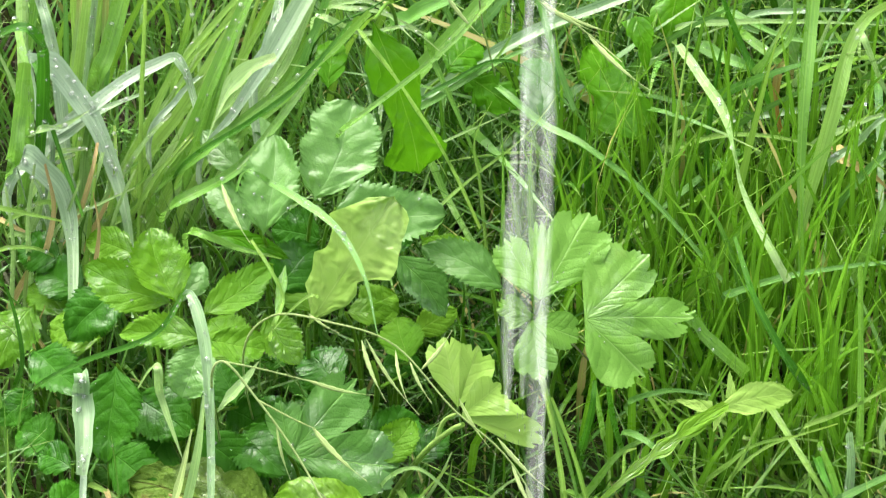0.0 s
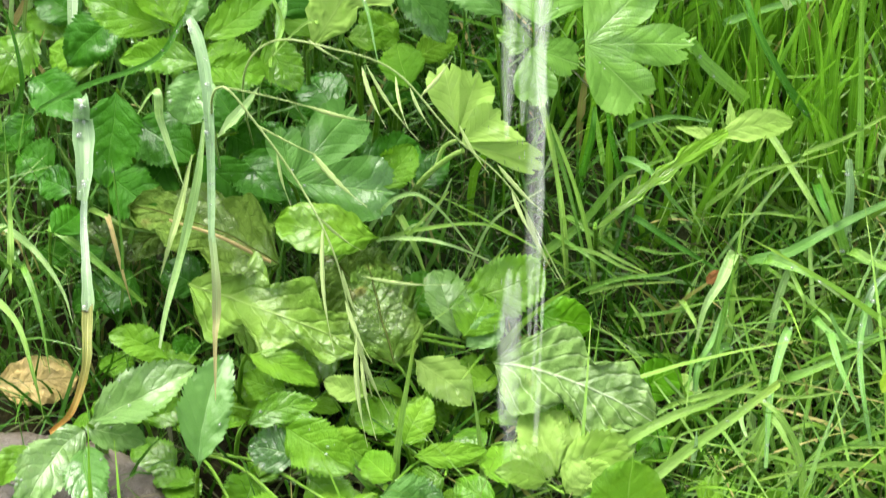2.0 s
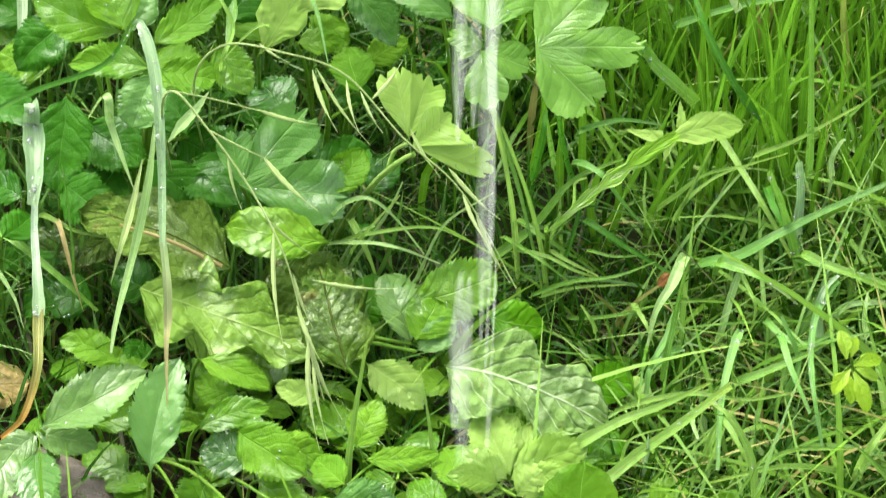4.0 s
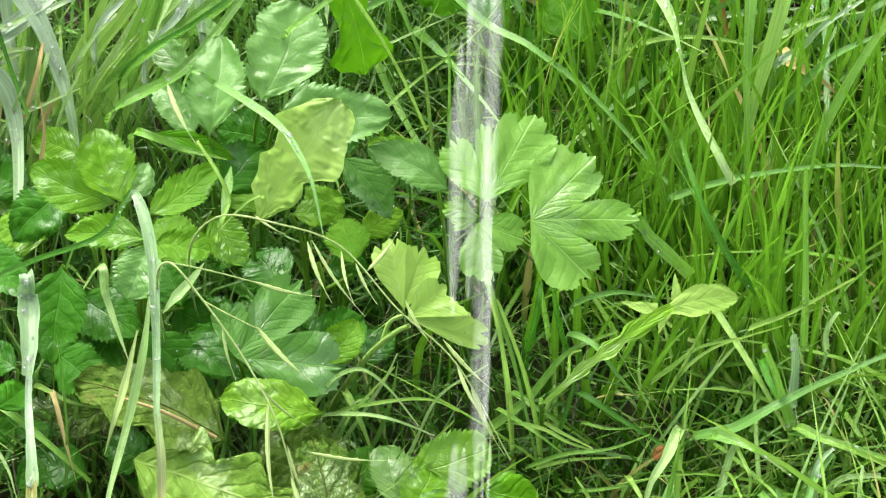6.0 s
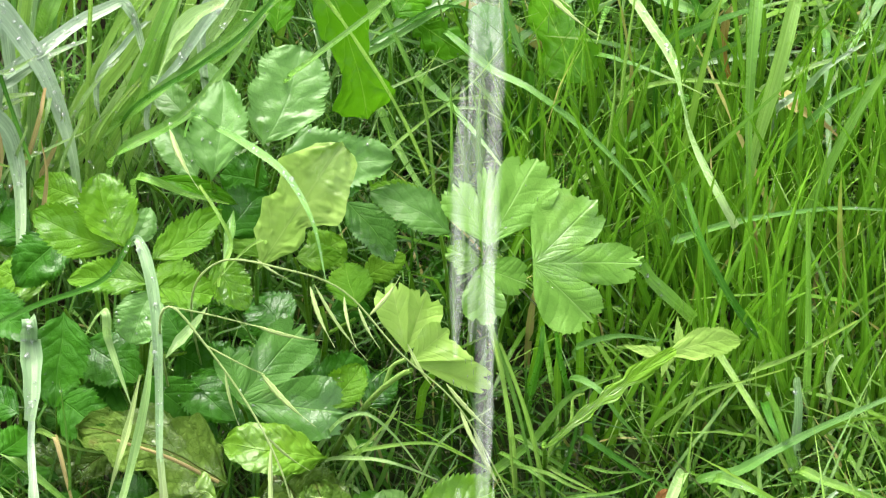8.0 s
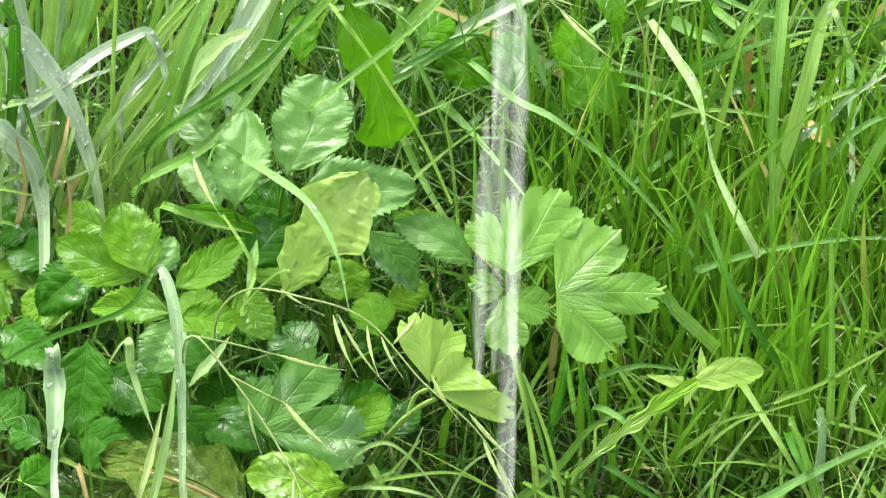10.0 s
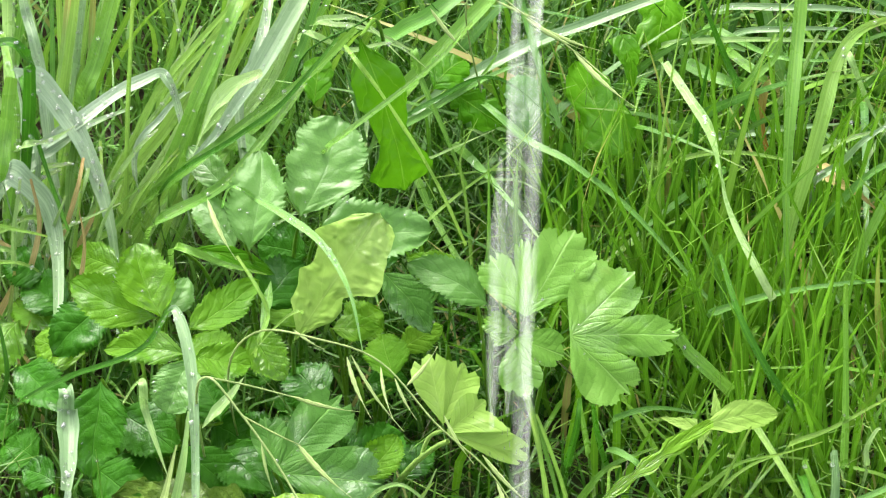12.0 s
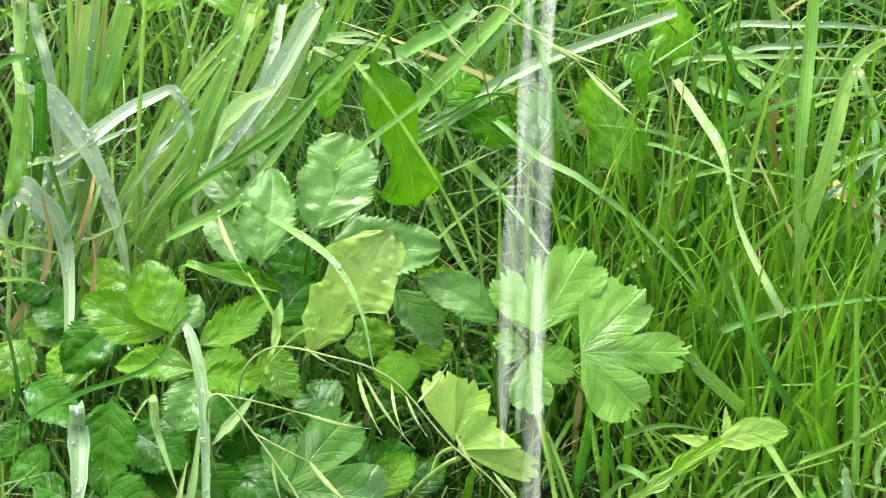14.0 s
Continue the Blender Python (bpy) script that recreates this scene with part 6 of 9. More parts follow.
blade(tuft_left, [(-0.2578, 0.0849, -0.0030), (-0.2414, -0.0106, 0.1000), (-0.2329, -0.0122, 0.1400), (-0.2367, -0.0072, 0.1700)], 0.0042, STRAW, end=0.25, start=0.15, label="dry straw-coloured blade")
blade(tuft_left, [(-0.2170, 0.0790, -0.0030), (-0.2064, 0.0092, 0.0800), (-0.1972, -0.0047, 0.1300), (-0.1840, 0.0006, 0.1600)], 0.0038, GRASS_PALE, end=0.25, wet=0.4)
blade(tuft_left, [(-0.2913, 0.0907, -0.0030), (-0.2728, -0.0050, 0.1000), (-0.2453, -0.0250, 0.1200), (-0.2272, -0.0161, 0.1000)], 0.0033, GRASS_LIME, end=0.25, wet=0.2, start=0.15)
blade(tuft_left, [(-0.2461, 0.1398, -0.0030), (-0.2501, 0.0528, 0.1900), (-0.2422, 0.0462, 0.2050), (-0.2336, 0.0487, 0.2000), (-0.2214, 0.0424, 0.1850), (-0.2091, 0.0312, 0.1700), (-0.1997, 0.0182, 0.1500), (-0.1920, 0.0022, 0.1300), (-0.1885, -0.0137, 0.1100), (-0.1851, -0.0540, 0.0900)], 0.0152, SILVER, end=0.12, start=0.05, wet=0.9, peak=0.3, fold=0.3, twist=25)
blade(tuft_left, [(-0.2517, 0.0812, -0.0030), (-0.2557, 0.0032, 0.1600), (-0.2503, 0.0005, 0.1700), (-0.2412, -0.0035, 0.1650), (-0.2304, -0.0036, 0.1500), (-0.2250, -0.0102, 0.1350), (-0.2213, -0.0322, 0.1200), (-0.2194, -0.0718, 0.1000)], 0.0157, SILVER, end=0.2, start=0.05, wet=0.9, peak=0.35, fold=0.3)
blade(tuft_left, [(-0.2514, 0.1149, -0.0030), (-0.2554, 0.0429, 0.1400), (-0.2338, 0.0402, 0.1600), (-0.2102, 0.0395, 0.1800), (-0.1902, 0.0515, 0.1900), (-0.1734, 0.0599, 0.1950), (-0.1633, 0.0672, 0.1950), (-0.1578, 0.0636, 0.1900), (-0.1548, 0.0636, 0.1800), (-0.1489, 0.0473, 0.1650)], 0.0094, SILVER, end=0.3, start=0.5, wet=1, peak=0.3, fold=0.35)
blade(tuft_left, [(-0.2598, 0.0792, -0.0030), (-0.2638, 0.0102, 0.1300), (-0.2455, 0.0294, 0.1500), (-0.2267, 0.0379, 0.1600), (-0.2064, 0.0476, 0.1700), (-0.1819, 0.0656, 0.1700)], 0.0083, SILVER, end=0.15, start=0.4, wet=1, peak=0.4)
blade(tuft_left, [(-0.2552, 0.0868, -0.0030), (-0.2592, 0.0268, 0.1000), (-0.2455, 0.0332, 0.1300), (-0.2371, 0.0430, 0.1400), (-0.2186, 0.0490, 0.1400)], 0.0070, GRASS_PALE, end=0.2, start=0.3, wet=0.9)
blade(tuft_left, [(-0.1766, 0.1212, -0.0030), (-0.1806, 0.0492, 0.1400), (-0.1625, 0.0580, 0.1700), (-0.1488, 0.0678, 0.1800), (-0.1373, 0.0781, 0.1800)], 0.0045, SILVER, end=0.2, start=0.4, wet=0.6)
blade(tuft_left, [(-0.2267, 0.0784, -0.0030), (-0.2307, 0.0244, 0.0800), (-0.2184, 0.0123, 0.1200), (-0.2081, 0.0124, 0.1500), (-0.2041, 0.0334, 0.1600)], 0.0046, GRASS_PALE, end=0.3, wet=0.7)
blade(tuft_left, [(-0.2540, 0.0725, -0.0030), (-0.2580, 0.0185, 0.0800), (-0.2459, 0.0122, 0.1200), (-0.2407, 0.0256, 0.1400), (-0.2232, 0.0295, 0.1500)], 0.0053, GRASS_PALE, end=0.3, wet=0.7)
blade(tuft_left, [(-0.2092, 0.0785, -0.0030), (-0.2132, 0.0245, 0.0800), (-0.2023, 0.0124, 0.1200), (-0.1976, 0.0182, 0.1500), (-0.1999, 0.0451, 0.1600)], 0.0042, GRASS_LIME, end=0.3, wet=0.3)
blade(tuft_left, [(-0.2644, 0.0754, -0.0030), (-0.2684, 0.0154, 0.1000), (-0.2507, -0.0010, 0.1300), (-0.2377, -0.0056, 0.1400), (-0.2218, -0.0008, 0.1300), (-0.2055, 0.0078, 0.1300)], 0.0038, GRASS_LIME, end=0.3, wet=0.3)
blade(tuft_left, [(-0.2366, 0.0727, -0.0030), (-0.2406, 0.0187, 0.0800), (-0.2407, 0.0122, 0.1200), (-0.2466, 0.0064, 0.1500)], 0.0042, SILVER, end=0.3, wet=0.8)
blade(tuft_left, [(-0.2470, 0.0897, -0.0030), (-0.2510, 0.0357, 0.0800), (-0.2369, 0.0294, 0.1500), (-0.2419, 0.0426, 0.1700), (-0.2404, 0.0522, 0.1800)], 0.0039, SILVER, end=0.3, wet=0.8)
blade(tuft_left, [(-0.2020, 0.0857, -0.0030), (-0.2060, 0.0287, 0.0900), (-0.1875, 0.0125, 0.1200), (-0.1720, 0.0261, 0.1400), (-0.1483, 0.0454, 0.1600)], 0.0042, GRASS_LIME, end=0.2, start=0.4, wet=0.3)
blade(tuft_left, [(-0.2244, 0.1723, -0.0030), (-0.2284, 0.1063, 0.1200), (-0.2267, 0.0906, 0.1700), (-0.2237, 0.1022, 0.2000), (-0.2214, 0.1222, 0.2200)], 0.0054, RIPENING, end=0.8, start=0.6)
blade(tuft_left, [(-0.2140, 0.1590, -0.0030), (-0.2180, 0.0930, 0.1200), (-0.2114, 0.0928, 0.1600), (-0.2089, 0.1047, 0.1900), (-0.2068, 0.1223, 0.2200)], 0.0043, RIPENING, end=0.8, start=0.6)
blade(tuft_left, [(-0.2304, 0.1394, -0.0030), (-0.2344, 0.0794, 0.1000), (-0.2345, 0.0705, 0.1500), (-0.2374, 0.0822, 0.1800), (-0.2405, 0.0811, 0.2100), (-0.2471, 0.1001, 0.2200), (-0.2472, 0.0947, 0.2400)], 0.0079, SILVER, end=0.6, start=0.5, wet=1)
blade(tuft_left, [(-0.2198, 0.1817, -0.0030), (-0.2238, 0.1217, 0.1000), (-0.2120, 0.0816, 0.1700), (-0.2043, 0.0875, 0.1900), (-0.1912, 0.1072, 0.2300)], 0.0109, GRASS, end=0.9, start=0.7, wet=0.3)
blade(tuft_left, [(-0.2241, 0.1817, -0.0030), (-0.2281, 0.1217, 0.1000), (-0.2192, 0.1090, 0.1700), (-0.2124, 0.1223, 0.2200)], 0.0051, WET_SHEEN, end=0.7, wet=1)
blade(tuft_left, [(-0.2338, 0.1573, -0.0030), (-0.2378, 0.0973, 0.1000), (-0.2264, 0.0806, 0.1600), (-0.2199, 0.0899, 0.2000), (-0.2153, 0.1070, 0.2300)], 0.0065, GRASS_LIME, end=0.7)
blade(tuft_left, [(-0.2534, 0.0868, -0.0030), (-0.2574, 0.0268, 0.1000), (-0.2497, 0.0273, 0.1600), (-0.2477, 0.0298, 0.2000), (-0.2584, 0.0723, 0.2200)], 0.0070, GRASS, end=0.5, wet=1)
blade(tuft_left, [(-0.2380, 0.0502, -0.0030), (-0.2420, -0.0038, 0.0800), (-0.2323, -0.0046, 0.1200), (-0.2069, -0.0082, 0.1400), (-0.1862, 0.0088, 0.1400)], 0.0031, GRASS_PALE, end=0.2, wet=0.5)
blade(tuft_left, [(-0.2284, 0.0784, -0.0030), (-0.2324, 0.0244, 0.0800), (-0.2184, -0.0008, 0.1300), (-0.2097, -0.0011, 0.1600), (-0.2070, 0.0139, 0.1700)], 0.0039, STRAW, end=0.4, label="dry straw-coloured blade")
blade(tuft_left, [(-0.2157, 0.0728, -0.0030), (-0.2197, 0.0188, 0.0800), (-0.2064, 0.0124, 0.1200), (-0.1939, 0.0202, 0.1400)], 0.0042, STRAW, end=0.3, label="dry straw-coloured blade")
blade(tuft_left, [(-0.2095, 0.0914, -0.0030), (-0.2135, 0.0344, 0.0900), (-0.1926, 0.0259, 0.1400), (-0.1784, 0.0336, 0.1600), (-0.1649, 0.0432, 0.1700)], 0.0042, GRASS_PALE, end=0.3, wet=0.8)
blade(tuft_left, [(-0.2631, 0.0452, -0.0030), (-0.2671, 0.0002, 0.0500), (-0.2558, -0.0038, 0.0800), (-0.2434, 0.0071, 0.1000)], 0.0053, STRAW, end=0.3, label="dry straw-coloured blade")
blade(tuft_left, [(-0.2539, 0.0232, -0.0030), (-0.2579, -0.0218, 0.0500), (-0.2478, -0.0149, 0.0800), (-0.2308, 0.0089, 0.1000)], 0.0035, STRAW, end=0.3, label="dry straw-coloured blade")
blade(tuft_left, [(-0.2618, 0.0670, -0.0030), (-0.2658, 0.0070, 0.1000), (-0.2488, -0.0008, 0.1100), (-0.2330, 0.0066, 0.1000)], 0.0042, RIPENING, end=0.3)
blade(tuft_left, [(-0.2495, 0.0215, -0.0030), (-0.2535, -0.0205, 0.0400), (-0.2536, -0.0259, 0.0800), (-0.2493, -0.0197, 0.1100)], 0.0042, RIPENING, end=0.3)

tuft_lean = thing("grass_tuft", (-0.1754, 0.0580, 0), "sheaf of pale green grass leaning over ground elder", "grass", "tall grass")
blade(tuft_lean, [(-0.2098, 0.1217, -0.0030), (-0.2021, 0.1023, 0.0372), (-0.1971, 0.1047, 0.0600), (-0.1882, 0.1196, 0.0984), (-0.1215, 0.1514, 0.1886), (-0.1008, 0.1594, 0.2137)], 0.0052, GRASS_LIME, end=0.45)
blade(tuft_lean, [(-0.2008, 0.0823, -0.0030), (-0.1908, 0.0622, 0.0372), (-0.1834, 0.0634, 0.0600), (-0.1757, 0.0712, 0.0810), (-0.1316, 0.0970, 0.1557), (-0.0997, 0.1152, 0.2151), (-0.0847, 0.1226, 0.2417)], 0.0066, GRASS_LIME, end=0.45, wet=0.3)
blade(tuft_lean, [(-0.1726, 0.1400, -0.0030), (-0.1652, 0.1204, 0.0372), (-0.1601, 0.1229, 0.0600), (-0.1518, 0.1363, 0.0939), (-0.1185, 0.1692, 0.1840), (-0.1088, 0.1779, 0.2102)], 0.0073, GRASS_PALE, end=0.45, wet=0.3)
blade(tuft_lean, [(-0.1583, 0.1548, -0.0030), (-0.1484, 0.1338, 0.0372), (-0.1407, 0.1351, 0.0600), (-0.1285, 0.1475, 0.0907), (-0.0893, 0.1765, 0.1676), (-0.0735, 0.1864, 0.1962)], 0.0079, GRASS_PALE, end=0.45, wet=0.4)
blade(tuft_lean, [(-0.2222, 0.1048, -0.0030), (-0.2053, 0.0792, 0.0372), (-0.1913, 0.0751, 0.0600), (-0.1685, 0.0853, 0.0872), (-0.1132, 0.0997, 0.1274), (-0.0792, 0.1094, 0.1561), (-0.0506, 0.1200, 0.1893)], 0.0098, GRASS, end=0.45, wet=0.2)
blade(tuft_lean, [(-0.1917, 0.0778, -0.0030), (-0.1807, 0.0571, 0.0372), (-0.1723, 0.0576, 0.0600), (-0.1572, 0.0703, 0.0949), (-0.1207, 0.0905, 0.1543), (-0.0919, 0.1075, 0.2102)], 0.0052, GRASS_LIME, end=0.45, wet=0.3)
blade(tuft_lean, [(-0.2179, 0.1429, -0.0030), (-0.2029, 0.1188, 0.0372), (-0.1907, 0.1168, 0.0600), (-0.1644, 0.1319, 0.0984), (-0.1382, 0.1488, 0.1438), (-0.1230, 0.1668, 0.1962)], 0.0052, GRASS_PALE, end=0.45, wet=0.4)
blade(tuft_lean, [(-0.2045, 0.1127, -0.0030), (-0.1898, 0.0890, 0.0372), (-0.1778, 0.0869, 0.0600), (-0.1518, 0.1014, 0.0984), (-0.1114, 0.1235, 0.1613), (-0.0789, 0.1401, 0.2137)], 0.0073, GRASS_PALE, end=0.45, wet=0.3)
blade(tuft_lean, [(-0.1692, 0.1395, -0.0030), (-0.1570, 0.1171, 0.0372), (-0.1470, 0.1168, 0.0600), (-0.1208, 0.1359, 0.1089), (-0.0949, 0.1525, 0.1543), (-0.0801, 0.1680, 0.1997)], 0.0052, GRASS_PALE, end=0.45, wet=0.5)
blade(tuft_lean, [(-0.2239, 0.1559, -0.0030), (-0.2120, 0.1344, 0.0372), (-0.2030, 0.1351, 0.0600), (-0.1837, 0.1519, 0.1019), (-0.1646, 0.1679, 0.1438)], 0.0033, GRASS, end=0.45)
blade(tuft_lean, [(-0.1817, 0.0840, -0.0030), (-0.1706, 0.0630, 0.0372), (-0.1620, 0.0634, 0.0600), (-0.1432, 0.0787, 0.1019), (-0.1284, 0.0908, 0.1369), (-0.1100, 0.1065, 0.1858)], 0.0040, GRASS, end=0.45, wet=0.4)
blade(tuft_lean, [(-0.1338, 0.1679, -0.0030), (-0.1238, 0.1465, 0.0372), (-0.1156, 0.1474, 0.0600), (-0.0929, 0.1686, 0.1124), (-0.0669, 0.1885, 0.1648), (-0.0522, 0.1972, 0.1893)], 0.0052, GRASS, end=0.45, wet=0.4)
blade(tuft_lean, [(-0.1629, 0.1886, -0.0030), (-0.1476, 0.1629, 0.0372), (-0.1346, 0.1598, 0.0600), (-0.1045, 0.1758, 0.0984), (-0.0710, 0.1964, 0.1508), (-0.0599, 0.2042, 0.1718)], 0.0066, GRASS, end=0.45, wet=0.2)
blade(tuft_lean, [(-0.2197, 0.0823, -0.0030), (-0.2052, 0.0593, 0.0372), (-0.1937, 0.0576, 0.0600), (-0.1714, 0.0703, 0.0949), (-0.1530, 0.0812, 0.1264)], 0.0046, GRASS_LIME, end=0.45, wet=0.3)
blade(tuft_lean, [(-0.2376, 0.1404, -0.0030), (-0.2235, 0.1176, 0.0372), (-0.2125, 0.1168, 0.0600), (-0.1860, 0.1346, 0.1054), (-0.1746, 0.1424, 0.1264), (-0.1450, 0.1574, 0.1683)], 0.0040, GRASS_PALE, end=0.45, wet=0.5)
blade(tuft_lean, [(-0.2321, 0.0946, -0.0030), (-0.2209, 0.0741, 0.0372), (-0.2128, 0.0751, 0.0600), (-0.1974, 0.0894, 0.0984), (-0.1713, 0.1065, 0.1473), (-0.1489, 0.1232, 0.1997)], 0.0033, GRASS, end=0.45)
blade(tuft_lean, [(-0.1779, 0.1553, -0.0030), (-0.1673, 0.1341, 0.0372), (-0.1590, 0.1351, 0.0600), (-0.1323, 0.1600, 0.1229), (-0.1134, 0.1804, 0.1788)], 0.0046, GRASS_LIME, end=0.45, wet=0.3)
blade(tuft_lean, [(-0.1139, 0.1978, -0.0030), (-0.1053, 0.1769, 0.0372), (-0.0983, 0.1787, 0.0600), (-0.0830, 0.1965, 0.1019), (-0.0752, 0.2175, 0.1543)], 0.0040, GRASS, end=0.45)
blade(tuft_lean, [(-0.2355, 0.1325, -0.0030), (-0.2054, 0.0685, 0.0930), (-0.1828, 0.0517, 0.1500), (-0.1627, 0.0665, 0.1860), (-0.1207, 0.0843, 0.2319), (-0.0970, 0.0946, 0.2597)], 0.0049, GRASS_LIME, end=0.5, start=0.45)
blade(tuft_lean, [(-0.2092, 0.1520, -0.0030), (-0.1860, 0.0914, 0.0930), (-0.1693, 0.0785, 0.1500), (-0.1612, 0.0876, 0.1713), (-0.1266, 0.1012, 0.2040), (-0.1055, 0.1098, 0.2253)], 0.0041, GRASS_LIME, end=0.5, start=0.45)
blade(tuft_lean, [(-0.1812, 0.1362, -0.0030), (-0.1605, 0.0765, 0.0930), (-0.1454, 0.0642, 0.1500), (-0.1287, 0.0844, 0.1988), (-0.1123, 0.0986, 0.2352), (-0.1045, 0.1064, 0.2561)], 0.0076, GRASS, end=0.5, start=0.45, wet=0.3)
blade(tuft_lean, [(-0.1914, 0.2027, -0.0030), (-0.1549, 0.1281, 0.0930), (-0.1250, 0.1027, 0.1500), (-0.1071, 0.1114, 0.1697), (-0.0821, 0.1305, 0.2142), (-0.0714, 0.1391, 0.2352)], 0.0104, GRASS_PALE, end=0.5, start=0.45, wet=0.6)
blade(tuft_lean, [(-0.1726, 0.1803, -0.0030), (-0.1398, 0.1096, 0.0930), (-0.1130, 0.0875, 0.1500), (-0.0952, 0.0975, 0.1729), (-0.0739, 0.1180, 0.2224), (-0.0675, 0.1250, 0.2401)], 0.0055, GRASS_PALE, end=0.5, start=0.45, wet=0.5)
blade(tuft_lean, [(-0.1269, 0.1942, -0.0030), (-0.1061, 0.1316, 0.0930), (-0.0895, 0.1181, 0.1500), (-0.0772, 0.1313, 0.1795), (-0.0678, 0.1429, 0.2060), (-0.0614, 0.1518, 0.2270)], 0.0055, GRASS_BLUE, end=0.5, start=0.45, wet=0.3)
blade(tuft_lean, [(-0.2334, 0.1404, -0.0030), (-0.1885, 0.0577, 0.0930), (-0.1519, 0.0227, 0.1500), (-0.1166, 0.0331, 0.1762), (-0.0720, 0.0456, 0.2090), (-0.0436, 0.0555, 0.2361)], 0.0071, GRASS, end=0.5, start=0.45, wet=0.3)
blade(tuft_lean, [(-0.1382, -0.0254, 0.2000), (-0.1325, -0.0145, 0.2100), (-0.1261, -0.0023, 0.2200), (-0.1142, 0.0042, 0.2300), (-0.0972, 0.0026, 0.2400)], 0.0109, GRASS_PALE, end=0.4, start=0.04, peak=0.61, wet=0.15)
blade(tuft_lean, [(-0.1862, 0.1385, -0.0030), (-0.1612, -0.0384, 0.1600), (-0.1221, -0.0128, 0.1700), (-0.0903, 0.0424, 0.1800), (-0.0753, 0.0638, 0.1900)], 0.0071, GRASS, wet=0.3, end=0.3, start=0.15)
blade(tuft_lean, [(-0.1887, 0.1279, -0.0030), (-0.1927, 0.0679, 0.1000), (-0.1597, 0.0619, 0.1600), (-0.1316, 0.0814, 0.2000), (-0.1094, 0.1047, 0.2300)], 0.0085, GRASS_LIME, end=0.6, start=0.4, wet=0.3)
blade(tuft_lean, [(-0.1452, 0.1087, -0.0030), (-0.1492, 0.0397, 0.1300), (-0.1246, 0.0325, 0.1800), (-0.1054, 0.0401, 0.2100), (-0.0820, 0.0682, 0.2400), (-0.0737, 0.0777, 0.2500)], 0.0125, SILVER, end=0.7, start=0.3, wet=0.9, peak=0.7)
blade(tuft_lean, [(-0.1600, 0.0970, -0.0030), (-0.1640, 0.0280, 0.1300), (-0.1136, -0.0068, 0.2000), (-0.0868, -0.0003, 0.2200), (-0.0538, 0.0248, 0.2500)], 0.0042, GRASS_DARK, end=0.4, start=0.4)
blade(tuft_lean, [(-0.1751, 0.1104, -0.0030), (-0.1791, 0.0504, 0.1000), (-0.1594, 0.0435, 0.1400), (-0.1402, 0.0447, 0.1900), (-0.1198, 0.0707, 0.2300), (-0.1137, 0.0926, 0.2400)], 0.0092, GRASS, end=0.7, start=0.5, wet=0.7)
blade(tuft_lean, [(-0.1949, 0.1397, -0.0030), (-0.1989, 0.0797, 0.1000), (-0.1792, 0.0789, 0.1400), (-0.1603, 0.0789, 0.1700), (-0.1492, 0.0806, 0.1900)], 0.0036, GRASS_PALE, end=0.2, wet=0.8)
blade(tuft_lean, [(-0.1819, 0.0973, -0.0030), (-0.1859, 0.0403, 0.0900), (-0.1686, 0.0261, 0.1400), (-0.1511, 0.0337, 0.1600)], 0.0035, GRASS_LIME, end=0.2, wet=0.4)
blade(tuft_lean, [(-0.1111, 0.1312, -0.0030), (-0.1151, 0.0472, 0.1800), (-0.1055, 0.0579, 0.2100), (-0.1000, 0.0796, 0.2200), (-0.0967, 0.1080, 0.2300)], 0.0075, SILVER, end=0.7, start=0.3, wet=0.9)

tuft_centre = thing("grass_tuft", (0.0060, 0.1407, 0), "crossing grass blades with raindrops behind ground elder", "grass", "tall grass")
blade(tuft_centre, [(-0.0395, 0.1911, -0.0030), (-0.0304, 0.1328, 0.1000), (-0.0214, 0.1386, 0.1092), (0.0542, 0.1619, 0.1462), (0.1041, 0.1724, 0.1630), (0.1503, 0.1817, 0.1779)], 0.0100, WET_SHEEN, wet=0.5, end=0.5, start=0.15)
blade(tuft_centre, [(-0.0367, 0.2688, -0.0030), (-0.0307, 0.1546, 0.1000), (-0.0197, 0.1626, 0.1122), (0.0365, 0.1948, 0.1624), (0.0532, 0.2057, 0.1795)], 0.0116, GRASS, wet=0.3, end=0.7, start=0.15)
blade(tuft_centre, [(-0.0288, 0.2589, -0.0030), (-0.0227, 0.1034, 0.1300), (0.0057, 0.1058, 0.1500), (0.0336, 0.1142, 0.1600), (0.0588, 0.1119, 0.1500), (0.1017, 0.0804, 0.1200)], 0.0032, GRASS_DARK, start=0.15)
blade(tuft_centre, [(-0.0115, 0.3196, -0.0030), (-0.0104, 0.1442, 0.1600), (-0.0053, 0.1255, 0.1500), (0.0082, 0.1028, 0.1300), (0.0238, 0.0813, 0.1000)], 0.0046, GRASS, end=0.3, start=0.15)
blade(tuft_centre, [(-0.0609, 0.3785, -0.0030), (-0.0460, -0.0461, 0.2900), (-0.0175, -0.0445, 0.2400), (0.0054, -0.0128, 0.1700), (0.0225, -0.0056, 0.1200)], 0.0032, GRASS_LIME, end=0.5, start=0.15)
blade(tuft_centre, [(-0.0731, 0.2536, -0.0030), (-0.0573, -0.1159, 0.2700), (-0.0478, -0.1080, 0.2750), (0.0003, -0.0490, 0.2800), (0.0248, -0.0027, 0.2800)], 0.0039, GRASS, end=0.4, start=0.15)
blade(tuft_centre, [(-0.0861, 0.3685, -0.0030), (-0.0739, 0.1400, 0.1800), (-0.0580, 0.1353, 0.1900), (-0.0404, 0.1376, 0.1850), (-0.0152, 0.1171, 0.1700)], 0.0053, GRASS_PALE, wet=0.4, start=0.15)
